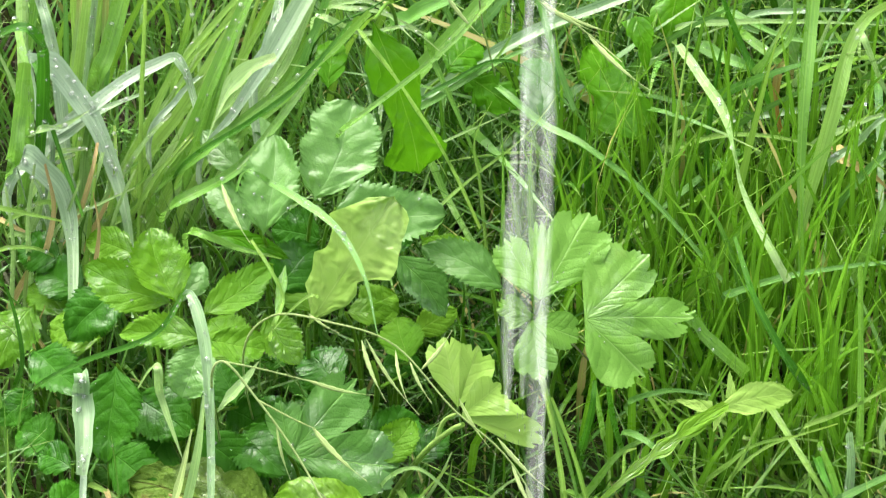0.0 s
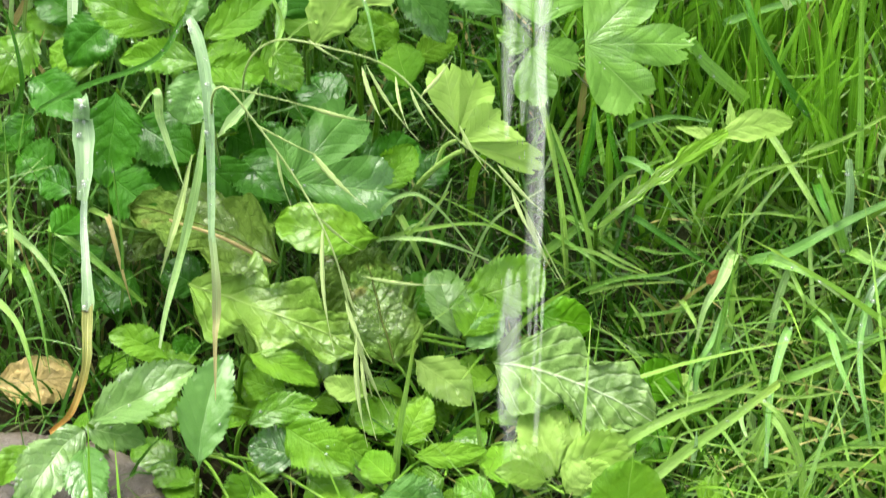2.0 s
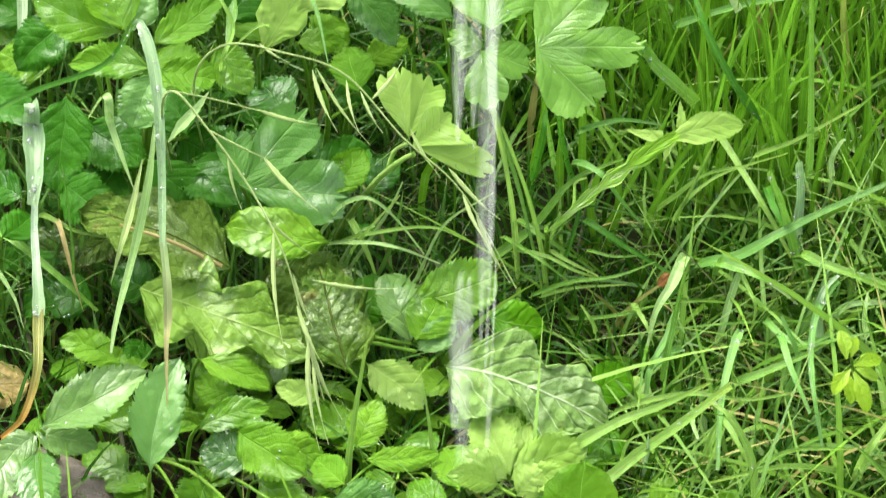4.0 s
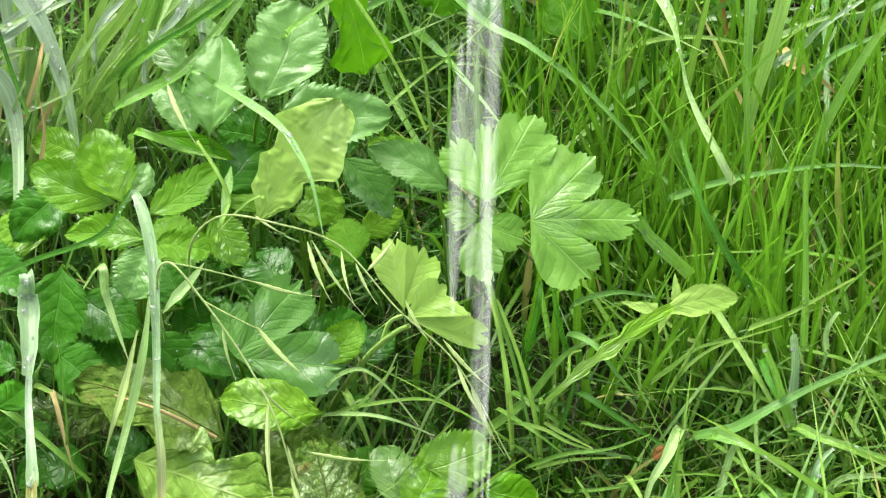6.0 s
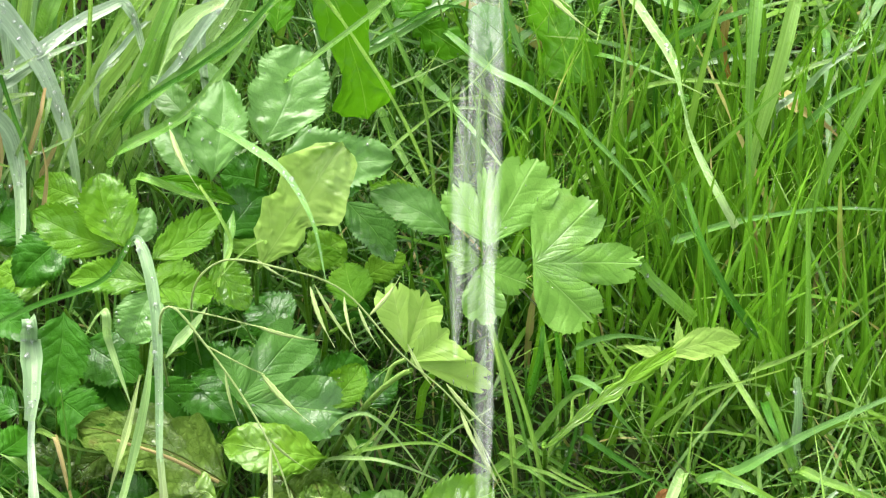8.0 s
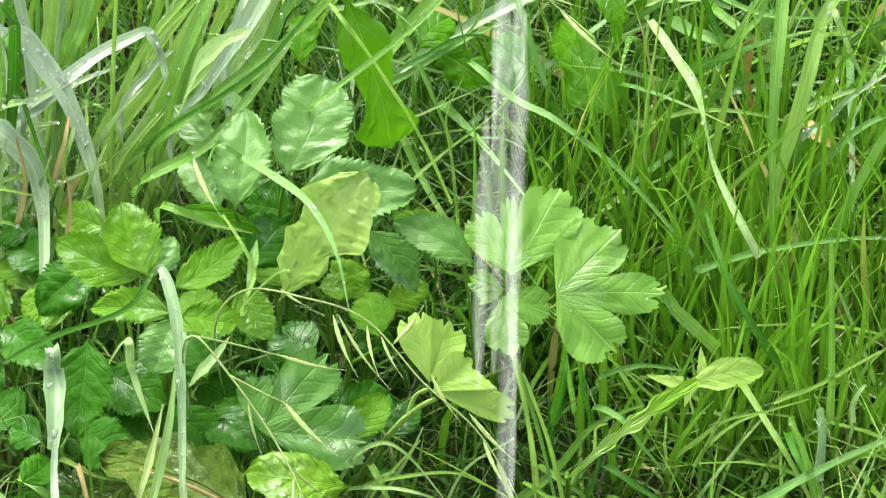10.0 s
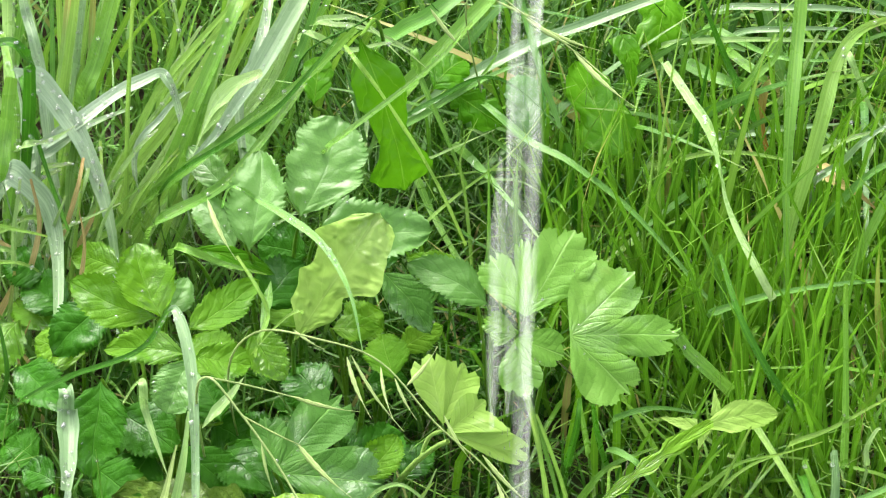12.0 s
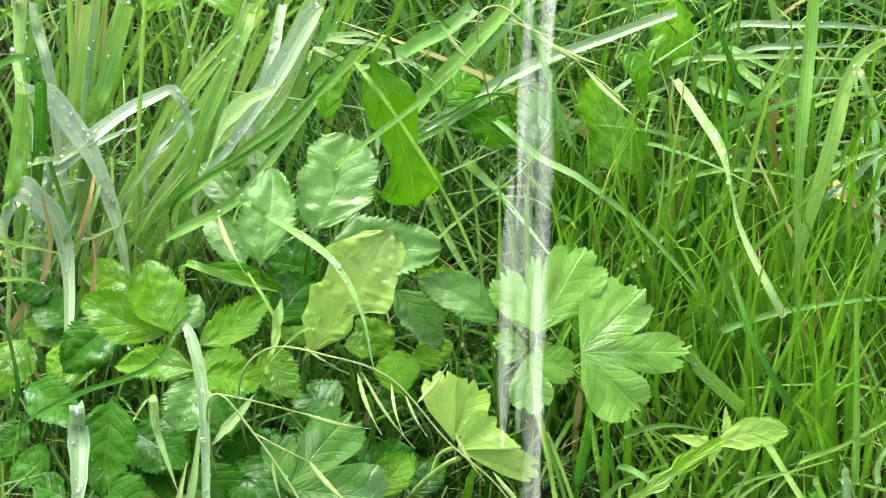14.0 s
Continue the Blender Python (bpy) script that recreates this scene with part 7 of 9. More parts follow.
blade(tuft_centre, [(-0.0924, 0.3614, -0.0030), (-0.0781, 0.1041, 0.2000), (-0.0502, 0.1003, 0.1900), (-0.0224, 0.1065, 0.1900), (0.0021, 0.1047, 0.1700)], 0.0042, GRASS_PALE, wet=0.3, start=0.15)
blade(tuft_centre, [(0.0362, 0.0559, -0.0030), (0.0342, -0.0161, 0.1000), (0.0359, -0.0165, 0.1284), (0.0354, -0.0185, 0.1742), (0.0343, -0.0214, 0.2114)], 0.0032, GRASS, start=0.15)
blade(tuft_centre, [(0.0599, 0.4132, -0.0030), (0.0520, 0.1611, 0.2000), (0.0569, 0.1380, 0.2000), (0.0699, 0.1035, 0.1700), (0.0817, 0.0888, 0.1400)], 0.0053, GRASS_BLUE, end=0.5, start=0.15)
blade(tuft_centre, [(0.0964, 0.1084, -0.0030), (0.0953, 0.1020, 0.0300), (0.0941, 0.1071, 0.0532), (0.0884, 0.1177, 0.1078)], 0.0046, GRASS_DARK, end=0.8)
blade(tuft_centre, [(0.0786, 0.1324, -0.0030), (0.0777, 0.1261, 0.0300), (0.0810, 0.1317, 0.0548), (0.0888, 0.1394, 0.0921)], 0.0046, GRASS_DARK, end=0.8)
blade(tuft_centre, [(0.0299, 0.2889, -0.0030), (0.0311, 0.1452, 0.1200), (0.0626, 0.1021, 0.1200), (0.0902, 0.0768, 0.1200), (0.1317, 0.0461, 0.1000), (0.1831, -0.0020, 0.0600)], 0.0053, GRASS_BLUE, end=0.3, start=0.15)
blade(tuft_centre, [(-0.0052, 0.1324, -0.0030), (-0.0049, 0.0476, 0.0900), (0.0163, 0.0695, 0.1000), (0.0517, 0.0900, 0.1200), (0.0769, 0.1169, 0.1400)], 0.0025, GRASS_LIME, start=0.15)
blade(tuft_centre, [(-0.0186, 0.1817, -0.0030), (-0.0175, 0.0932, 0.1000), (0.0057, 0.0870, 0.1200), (0.0415, 0.1143, 0.1200)], 0.0032, GRASS_PALE, start=0.15)
blade(tuft_centre, [(0.0279, 0.0966, -0.0030), (0.0270, 0.0518, 0.0600), (0.0233, 0.0636, 0.1000), (0.0196, 0.0703, 0.1300), (0.0302, 0.0845, 0.1500)], 0.0025, GRASS_LIME)
blade(tuft_centre, [(0.0063, 0.3093, -0.0030), (0.0058, 0.1641, 0.1200), (0.0275, 0.1498, 0.1300), (0.0437, 0.1588, 0.1500), (0.0418, 0.1677, 0.1700)], 0.0032, GRASS, start=0.15)
blade(tuft_centre, [(-0.0129, 0.1754, -0.0030), (-0.0123, 0.1128, 0.0900), (0.0021, 0.0783, 0.0800), (0.0163, 0.0505, 0.0700), (0.0303, 0.0289, 0.0600)], 0.0049, GRASS, end=0.5, start=0.15)
blade(tuft_centre, [(-0.0490, 0.2991, -0.0030), (-0.0445, 0.1355, 0.1400), (-0.0299, 0.1125, 0.1300), (-0.0085, 0.0780, 0.1200), (0.0056, 0.0636, 0.1000)], 0.0028, GRASS_LIME, start=0.15)
blade(tuft_centre, [(0.0643, 0.0790, -0.0030), (0.0621, 0.0346, 0.0600), (0.0762, 0.0491, 0.0800), (0.0974, 0.0636, 0.1000)], 0.0028, GRASS)
blade(tuft_centre, [(0.0326, 0.1817, -0.0030), (0.0310, 0.1082, 0.0800), (0.0560, 0.1008, 0.0900), (0.0810, 0.0902, 0.0800)], 0.0028, GRASS_PALE)
blade(tuft_centre, [(0.0254, 0.2262, -0.0030), (0.0240, 0.1421, 0.1000), (0.0560, 0.1114, 0.1000), (0.0774, 0.0902, 0.0800), (0.0842, 0.0634, 0.0600)], 0.0032, GRASS, start=0.15)
blade(tuft_centre, [(-0.0304, 0.2882, -0.0030), (-0.0344, 0.2282, 0.1000), (-0.0192, 0.2073, 0.1300), (0.0029, 0.2007, 0.1500), (0.0212, 0.2122, 0.1600)], 0.0128, GRASS_BLUE, end=0.7, start=0.5, wet=0.3)
blade(tuft_centre, [(-0.0219, 0.2001, -0.0030), (-0.0259, 0.1431, 0.0900), (-0.0005, 0.1325, 0.1200), (0.0353, 0.1417, 0.1400), (0.0608, 0.1609, 0.1400)], 0.0051, GRASS_BLUE, end=0.3, start=0.4)
blade(tuft_centre, [(-0.0760, 0.2758, -0.0030), (-0.0800, 0.2068, 0.1300), (-0.0590, 0.1871, 0.1500), (-0.0370, 0.1808, 0.1500), (-0.0080, 0.1846, 0.1300)], 0.0044, GRASS_PALE, end=0.2, wet=0.4)
blade(tuft_centre, [(0.0409, 0.2837, -0.0030), (0.0369, 0.2267, 0.0900), (0.0380, 0.2077, 0.1300), (0.0390, 0.2073, 0.1400)], 0.0034, GRASS, end=0.2)

tuft_right = thing("grass_tuft", (0.2189, -0.0627, 0), "tall upright grass stem with broad pale blades", "grass", "tall grass")
blade(tuft_right, [(0.1464, 0.1848, -0.0030), (0.1448, 0.1369, 0.0700), (0.1506, 0.1313, 0.0800), (0.1829, 0.1175, 0.1000), (0.2259, 0.1108, 0.1000), (0.2896, 0.1046, 0.0800)], 0.0049, GRASS_LIME)
blade(tuft_right, [(0.1871, 0.2262, -0.0030), (0.1861, 0.1925, 0.0500), (0.1940, 0.1901, 0.0600), (0.2342, 0.1864, 0.0700), (0.2785, 0.1935, 0.0700)], 0.0092, WET_SHEEN, wet=0.2)
blade(tuft_right, [(0.2446, 0.3106, -0.0030), (0.2267, 0.1941, 0.1000), (0.2194, 0.1864, 0.1000), (0.2174, 0.1795, 0.0800), (0.2222, 0.1736, 0.0600)], 0.0063, RUST, end=0.4, start=0.15, label="half-dry blade with a rust-brown tip")
blade(tuft_right, [(0.2578, 0.2082, -0.0030), (0.2518, 0.1486, 0.0600), (0.2730, 0.1320, 0.0600), (0.2919, 0.1301, 0.0500)], 0.0078, STRAW, label="dry straw-coloured blade")
blade(tuft_right, [(0.2594, 0.1754, -0.0030), (0.2572, 0.1434, 0.0400), (0.2769, 0.1271, 0.0500), (0.3068, 0.1251, 0.0400)], 0.0035, STRAW, label="dry straw-coloured blade")
blade(tuft_right, [(0.1563, 0.0907, -0.0030), (0.1550, 0.0853, 0.0200), (0.1453, 0.0940, 0.0905), (0.1496, 0.0994, 0.1652), (0.1560, 0.1004, 0.2233)], 0.0032, GRASS_LIME)
blade(tuft_right, [(0.1365, 0.0617, -0.0030), (0.1354, 0.0562, 0.0200), (0.1352, 0.0632, 0.0781), (0.1386, 0.0676, 0.1320), (0.1355, 0.0693, 0.1693)], 0.0028, GRASS_LIME)
blade(tuft_right, [(0.1761, 0.1144, -0.0030), (0.1747, 0.1090, 0.0200), (0.1690, 0.1217, 0.0790), (0.1740, 0.1329, 0.1418), (0.1800, 0.1373, 0.1733)], 0.0046, GRASS_DARK)
blade(tuft_right, [(0.2261, 0.2327, -0.0030), (0.2098, 0.1483, 0.1000), (0.1904, 0.1607, 0.1400), (0.1745, 0.1656, 0.1800), (0.1670, 0.1741, 0.2000)], 0.0056, GRASS_DARK, start=0.15)
blade(tuft_right, [(0.2077, 0.2457, -0.0030), (0.1980, 0.1515, 0.1200), (0.2223, 0.1588, 0.1500), (0.2215, 0.1764, 0.1900)], 0.0056, GRASS, start=0.15)
blade(tuft_right, [(0.1535, 0.3196, -0.0030), (0.1488, 0.2320, 0.1000), (0.1917, 0.2159, 0.1200), (0.2475, 0.2159, 0.1200), (0.2977, 0.2266, 0.1100)], 0.0049, GRASS_PALE, start=0.15)
blade(tuft_right, [(0.1911, 0.3473, -0.0030), (0.1844, 0.2588, 0.1000), (0.2309, 0.2254, 0.1000), (0.2905, 0.2221, 0.1000)], 0.0056, GRASS_BLUE, wet=0.2, start=0.15)
blade(tuft_right, [(0.2518, 0.1324, -0.0030), (0.2469, 0.0869, 0.0600), (0.2768, 0.0932, 0.1000), (0.3111, 0.0960, 0.1200)], 0.0063, GRASS_BLUE, end=0.3)
blade(tuft_right, [(0.2647, 0.0732, -0.0030), (0.2592, 0.0289, 0.0600), (0.2798, 0.0370, 0.1200), (0.3066, 0.0586, 0.1600)], 0.0070, GRASS, end=0.5)
blade(tuft_right, [(0.2470, 0.2070, -0.0030), (0.2388, 0.1326, 0.0800), (0.2741, 0.1359, 0.1000), (0.3118, 0.1483, 0.1000)], 0.0056, GRASS_PALE)
blade(tuft_right, [(0.2937, 0.3299, -0.0030), (0.2656, 0.1588, 0.1500), (0.2808, 0.1452, 0.1200), (0.2951, 0.1297, 0.1000)], 0.0049, GRASS_PALE, start=0.15)
blade(tuft_right, [(0.2247, 0.0353, -0.0030), (0.2207, -0.0067, 0.0400), (0.2194, 0.0186, 0.1000), (0.2193, 0.0422, 0.1300), (0.2207, 0.0637, 0.1700), (0.2263, 0.1056, 0.2000), (0.2309, 0.1359, 0.2300)], 0.0091, GRASS, start=0.3, end=0.8, turn=10, peak=0.75)
blade(tuft_right, [(0.2237, 0.0813, -0.0030), (0.2197, 0.0273, 0.0800), (0.2242, 0.0341, 0.1100), (0.2330, 0.0521, 0.1400), (0.2408, 0.0679, 0.1650), (0.2485, 0.0919, 0.1800), (0.2581, 0.1094, 0.1900), (0.2723, 0.1283, 0.1900), (0.2892, 0.1385, 0.1900)], 0.0106, GRASS_LIME, start=0.15, end=0.25, peak=0.45, wet=0.1, twist=30)
blade(tuft_right, [(0.1530, 0.2336, -0.0030), (0.1490, 0.1646, 0.1300), (0.1530, 0.1357, 0.1500), (0.1637, 0.1048, 0.1500), (0.1719, 0.0712, 0.1550), (0.1755, 0.0407, 0.1600), (0.1768, 0.0084, 0.1600), (0.1781, -0.0125, 0.1600), (0.1841, -0.0364, 0.1550), (0.1939, -0.0615, 0.1450), (0.2032, -0.0692, 0.1300)], 0.0098, GRASS_PALE, start=0.25, end=0.5, peak=0.55, wet=0.2, twist=175, turn=-10, fold=0.25)
blade(tuft_right, [(0.1732, 0.3090, -0.0030), (0.1692, 0.2580, 0.0700), (0.1829, 0.2199, 0.0900), (0.2009, 0.2083, 0.0900), (0.2203, 0.2272, 0.0700)], 0.0100, GRASS_BLUE, end=0.3, start=0.5, wet=0.7)
blade(tuft_right, [(0.2023, 0.3751, -0.0030), (0.1983, 0.3241, 0.0700), (0.2380, 0.3000, 0.0900), (0.2765, 0.2989, 0.0900), (0.3166, 0.3059, 0.0800)], 0.0055, WET_SHEEN, end=0.5, wet=0.6)
blade(tuft_right, [(0.2119, 0.3446, -0.0030), (0.2079, 0.2936, 0.0700), (0.2436, 0.2739, 0.0900), (0.2840, 0.2890, 0.0800)], 0.0051, WET_SHEEN, end=0.3, wet=0.7)
blade(tuft_right, [(0.1687, 0.3313, -0.0030), (0.1647, 0.2803, 0.0700), (0.1855, 0.2612, 0.0900), (0.2128, 0.2626, 0.0800)], 0.0077, GRASS_BLUE, end=0.3, wet=0.6)
blade(tuft_right, [(0.2544, 0.1819, -0.0030), (0.2504, 0.1279, 0.0800), (0.2582, 0.1022, 0.0900), (0.2732, 0.1007, 0.0800), (0.2869, 0.1124, 0.0600)], 0.0073, STRAW, end=0.2, label="dry straw-coloured blade")
blade(tuft_right, [(0.1958, 0.3722, -0.0030), (0.1918, 0.3272, 0.0500), (0.2012, 0.2592, 0.0800), (0.2168, 0.2215, 0.0900), (0.2266, 0.2195, 0.0800)], 0.0087, GRASS, end=0.4, start=0.5, wet=0.3)
blade(tuft_right, [(0.2492, 0.1636, -0.0030), (0.2452, 0.1096, 0.0800), (0.2614, 0.1068, 0.1000), (0.2738, 0.1037, 0.1200), (0.2993, 0.1175, 0.1300)], 0.0054, WET_SHEEN, end=0.3, wet=0.4)
blade(tuft_right, [(0.2007, 0.2360, -0.0030), (0.1967, 0.1850, 0.0700), (0.2032, 0.1889, 0.0900), (0.2092, 0.1861, 0.1100), (0.2263, 0.2091, 0.1300)], 0.0056, GRASS, end=0.3, start=0.5)
blade(tuft_right, [(0.2363, 0.2620, -0.0030), (0.2323, 0.2110, 0.0700), (0.2448, 0.2073, 0.1000), (0.2540, 0.2093, 0.1300)], 0.0045, GRASS_PALE, end=0.3)

tuft_lawn = thing("grass_tuft", (0.2219, -0.1732, 0), "loose bluish and green grass blades lying over short lawn", "grass", "tall grass")
blade(tuft_lawn, [(0.1826, 0.0559, -0.0030), (0.1696, -0.0302, 0.0850), (0.1754, -0.0361, 0.0950), (0.2098, -0.0323, 0.1050), (0.2667, -0.0202, 0.1050), (0.3078, -0.0098, 0.0950)], 0.0048, GRASS_BLUE, end=0.2, start=0.25, wet=0.2)
blade(tuft_lawn, [(0.1583, 0.0417, -0.0030), (0.1408, -0.1053, 0.1350), (0.1491, -0.1111, 0.1250), (0.1766, -0.1120, 0.0950)], 0.0090, GRASS, end=0.8, start=0.25, wet=0.2)
blade(tuft_lawn, [(0.1980, -0.0327, -0.0030), (0.1840, -0.1145, 0.0850), (0.1891, -0.1267, 0.0850), (0.2123, -0.1804, 0.0750), (0.2276, -0.2015, 0.0550)], 0.0051, GRASS_LIME, end=0.3, start=0.25, wet=0.2)
blade(tuft_lawn, [(0.1167, -0.0461, -0.0030), (0.1074, -0.1272, 0.0850), (0.1306, -0.1273, 0.0950), (0.1572, -0.1196, 0.0850)], 0.0039, GRASS_BLUE, end=0.3, start=0.25)
blade(tuft_lawn, [(0.1750, -0.1158, -0.0030), (0.1637, -0.1824, 0.0750), (0.1848, -0.1763, 0.0950), (0.2247, -0.1678, 0.1050)], 0.0027, GRASS_LIME, end=0.2, start=0.25)
blade(tuft_lawn, [(0.2230, -0.0697, -0.0030), (0.2076, -0.1497, 0.0850), (0.2316, -0.1555, 0.1050), (0.2661, -0.1491, 0.1250)], 0.0033, GRASS_LIME, end=0.3, start=0.25)
blade(tuft_lawn, [(0.2550, -0.0904, -0.0030), (0.2434, -0.1354, 0.0550), (0.2380, -0.1548, 0.1150), (0.2315, -0.1492, 0.2050)], 0.0054, GRASS, end=0.4, start=0.25, wet=0.2)
blade(tuft_lawn, [(0.2421, -0.1651, -0.0030), (0.2309, -0.2081, 0.0550), (0.2196, -0.2094, 0.0950), (0.2071, -0.2175, 0.1350)], 0.0063, GRASS, end=0.5, start=0.25, wet=0.2)
blade(tuft_lawn, [(0.2436, -0.1407, -0.0030), (0.2306, -0.1953, 0.0650), (0.2301, -0.1951, 0.0950), (0.2262, -0.1980, 0.1250)], 0.0057, WET_SHEEN, end=0.7, start=0.25, wet=0.2)
blade(tuft_lawn, [(0.1167, -0.1258, -0.0030), (0.1091, -0.1809, 0.0650), (0.1339, -0.2048, 0.0650), (0.1579, -0.2151, 0.0550)], 0.0042, GRASS_DARK, end=0.3, start=0.25)
blade(tuft_lawn, [(0.2426, -0.1603, -0.0030), (0.2296, -0.2142, 0.0650), (0.2524, -0.2342, 0.0750), (0.2825, -0.2480, 0.0750)], 0.0066, GRASS, end=0.3, start=0.25, wet=0.2)
blade(tuft_lawn, [(0.1009, -0.3614, -0.0030), (0.0948, -0.3988, 0.0550), (0.1246, -0.3815, 0.0750), (0.1507, -0.3743, 0.0950), (0.1767, -0.3653, 0.1150)], 0.0066, GRASS_LIME, end=0.5, start=0.25, wet=0.2)
blade(tuft_lawn, [(0.2011, -0.3737, -0.0030), (0.1943, -0.3923, 0.0350), (0.1889, -0.3815, 0.0750), (0.1778, -0.3702, 0.0950), (0.1668, -0.3558, 0.0950)], 0.0051, GRASS_LIME, end=0.3, start=0.25, wet=0.2)
blade(tuft_lawn, [(0.1564, -0.2583, -0.0030), (0.1483, -0.2987, 0.0550), (0.1536, -0.2855, 0.0850), (0.1585, -0.2772, 0.1150)], 0.0042, GRASS, end=0.3, start=0.25)
blade(tuft_lawn, [(0.1675, -0.2357, -0.0030), (0.1590, -0.2767, 0.0550), (0.1415, -0.3001, 0.0650), (0.1383, -0.3117, 0.0550)], 0.0048, GRASS_BLUE, end=0.5, start=0.25, wet=0.2)
blade(tuft_lawn, [(0.2588, -0.3365, -0.0030), (0.2507, -0.3556, 0.0350), (0.2097, -0.3760, 0.0650), (0.1680, -0.3787, 0.0550)], 0.0045, GRASS_LIME, end=0.2, start=0.25)
blade(tuft_lawn, [(0.1182, -0.3196, -0.0030), (0.1123, -0.3486, 0.0450), (0.0926, -0.3746, 0.0550), (0.0647, -0.4028, 0.0550)], 0.0060, GRASS, end=0.3, start=0.25, wet=0.2)
blade(tuft_lawn, [(0.2326, -0.0381, -0.0030), (0.2184, -0.1079, 0.0750), (0.2023, -0.1178, 0.1050), (0.1822, -0.0975, 0.1350), (0.1707, -0.0591, 0.1550)], 0.0060, GRASS_DARK, end=0.3, start=0.25, wet=0.2)
blade(tuft_lawn, [(0.2710, -0.0749, -0.0030), (0.2588, -0.1203, 0.0550), (0.2629, -0.1196, 0.0850), (0.2816, -0.1127, 0.1050)], 0.0036, GRASS, end=0.2, start=0.25)
blade(tuft_lawn, [(0.2183, -0.2126, -0.0030), (0.2079, -0.2542, 0.0550), (0.2236, -0.2825, 0.0650), (0.2542, -0.2795, 0.0750)], 0.0045, GRASS_BLUE, end=0.2, start=0.25)
blade(tuft_lawn, [(0.1293, -0.2850, -0.0030), (0.1231, -0.3147, 0.0450), (0.1587, -0.3217, 0.0650), (0.1953, -0.3259, 0.0650), (0.2395, -0.3131, 0.0650)], 0.0033, GRASS_LIME, end=0.2, start=0.25)
blade(tuft_lawn, [(0.2264, -0.2717, -0.0030), (0.2174, -0.3017, 0.0450), (0.2225, -0.2957, 0.0650), (0.2128, -0.2811, 0.0850)], 0.0042, GRASS_BLUE, end=0.4, start=0.25)
blade(tuft_lawn, [(0.1770, -0.1481, -0.0030), (0.1650, -0.2172, 0.0700), (0.1544, -0.2510, 0.0800), (0.1453, -0.2661, 0.0750), (0.1403, -0.2796, 0.0600)], 0.0070, GRASS_PALE, end=0.1)
blade(tuft_lawn, [(0.2523, -0.1951, -0.0030), (0.2483, -0.2491, 0.0800), (0.2354, -0.2713, 0.0850), (0.2286, -0.2937, 0.0850), (0.2264, -0.3150, 0.0800), (0.2270, -0.3403, 0.0750), (0.2304, -0.3562, 0.0600)], 0.0044, GRASS_BLUE, end=0.3, start=0.08, wet=0.4)
blade(tuft_lawn, [(0.1945, -0.2308, -0.0030), (0.1905, -0.2833, 0.0750), (0.1828, -0.3106, 0.0800), (0.1758, -0.3402, 0.0750), (0.1725, -0.3741, 0.0600)], 0.0053, GRASS_BLUE, end=0.3, start=0.08, wet=0.4)
blade(tuft_lawn, [(0.1612, -0.2112, -0.0030), (0.1572, -0.2622, 0.0700), (0.1497, -0.2877, 0.0750), (0.1424, -0.3003, 0.0700), (0.1407, -0.2999, 0.0600)], 0.0044, GRASS_BLUE, end=0.3, start=0.08)
blade(tuft_lawn, [(0.1860, -0.1729, -0.0030), (0.1820, -0.2239, 0.0700), (0.1930, -0.2375, 0.0800), (0.2080, -0.2477, 0.0800), (0.2272, -0.2459, 0.0600)], 0.0067, GRASS, end=0.1, start=0.4, wet=0.3)
blade(tuft_lawn, [(0.1897, -0.2621, -0.0030), (0.1857, -0.3101, 0.0600), (0.2029, -0.3143, 0.0750), (0.2215, -0.3084, 0.0800), (0.2407, -0.2901, 0.0750)], 0.0050, GRASS, end=0.2, start=0.4)
blade(tuft_lawn, [(0.0995, -0.3104, -0.0030), (0.0955, -0.3584, 0.0600), (0.1194, -0.3536, 0.0750), (0.1454, -0.3442, 0.0800), (0.1722, -0.3179, 0.0700)], 0.0064, GRASS_LIME, end=0.15, start=0.4)
blade(tuft_lawn, [(0.2168, -0.2307, -0.0030), (0.2128, -0.2817, 0.0700), (0.2152, -0.3172, 0.0800), (0.2242, -0.3417, 0.0700)], 0.0047, GRASS_BLUE, end=0.3, start=0.4)
blade(tuft_lawn, [(0.2186, -0.1070, -0.0030), (0.2146, -0.1580, 0.0700), (0.2161, -0.1919, 0.0850), (0.2222, -0.2079, 0.0800)], 0.0056, GRASS_DARK, end=0.3, start=0.4)
blade(tuft_lawn, [(0.1681, -0.2725, -0.0030), (0.1641, -0.3175, 0.0500), (0.1603, -0.3480, 0.0700), (0.1625, -0.3607, 0.0700)], 0.0040, GRASS_PALE, end=0.3)
blade(tuft_lawn, [(0.1718, -0.3090, -0.0030), (0.1678, -0.3540, 0.0500), (0.1761, -0.3480, 0.0700), (0.1840, -0.3649, 0.0700), (0.1913, -0.3762, 0.0600)], 0.0043, GRASS_LIME, end=0.2)
blade(tuft_lawn, [(0.1956, -0.1720, -0.0030), (0.1916, -0.2230, 0.0700), (0.1986, -0.2515, 0.0750), (0.2014, -0.2600, 0.0700), (0.2005, -0.2574, 0.0500)], 0.0026, GRASS_LIME, end=0.3)
blade(tuft_lawn, [(0.1384, -0.1893, -0.0030), (0.1344, -0.2343, 0.0500), (0.1404, -0.2609, 0.0600), (0.1452, -0.2687, 0.0500)], 0.0035, GRASS_LIME, end=0.1)
blade(tuft_lawn, [(0.2529, -0.1987, -0.0030), (0.2489, -0.2437, 0.0500), (0.2574, -0.2459, 0.0600), (0.2767, -0.2441, 0.0600)], 0.0045, GRASS_PALE, end=0.5)
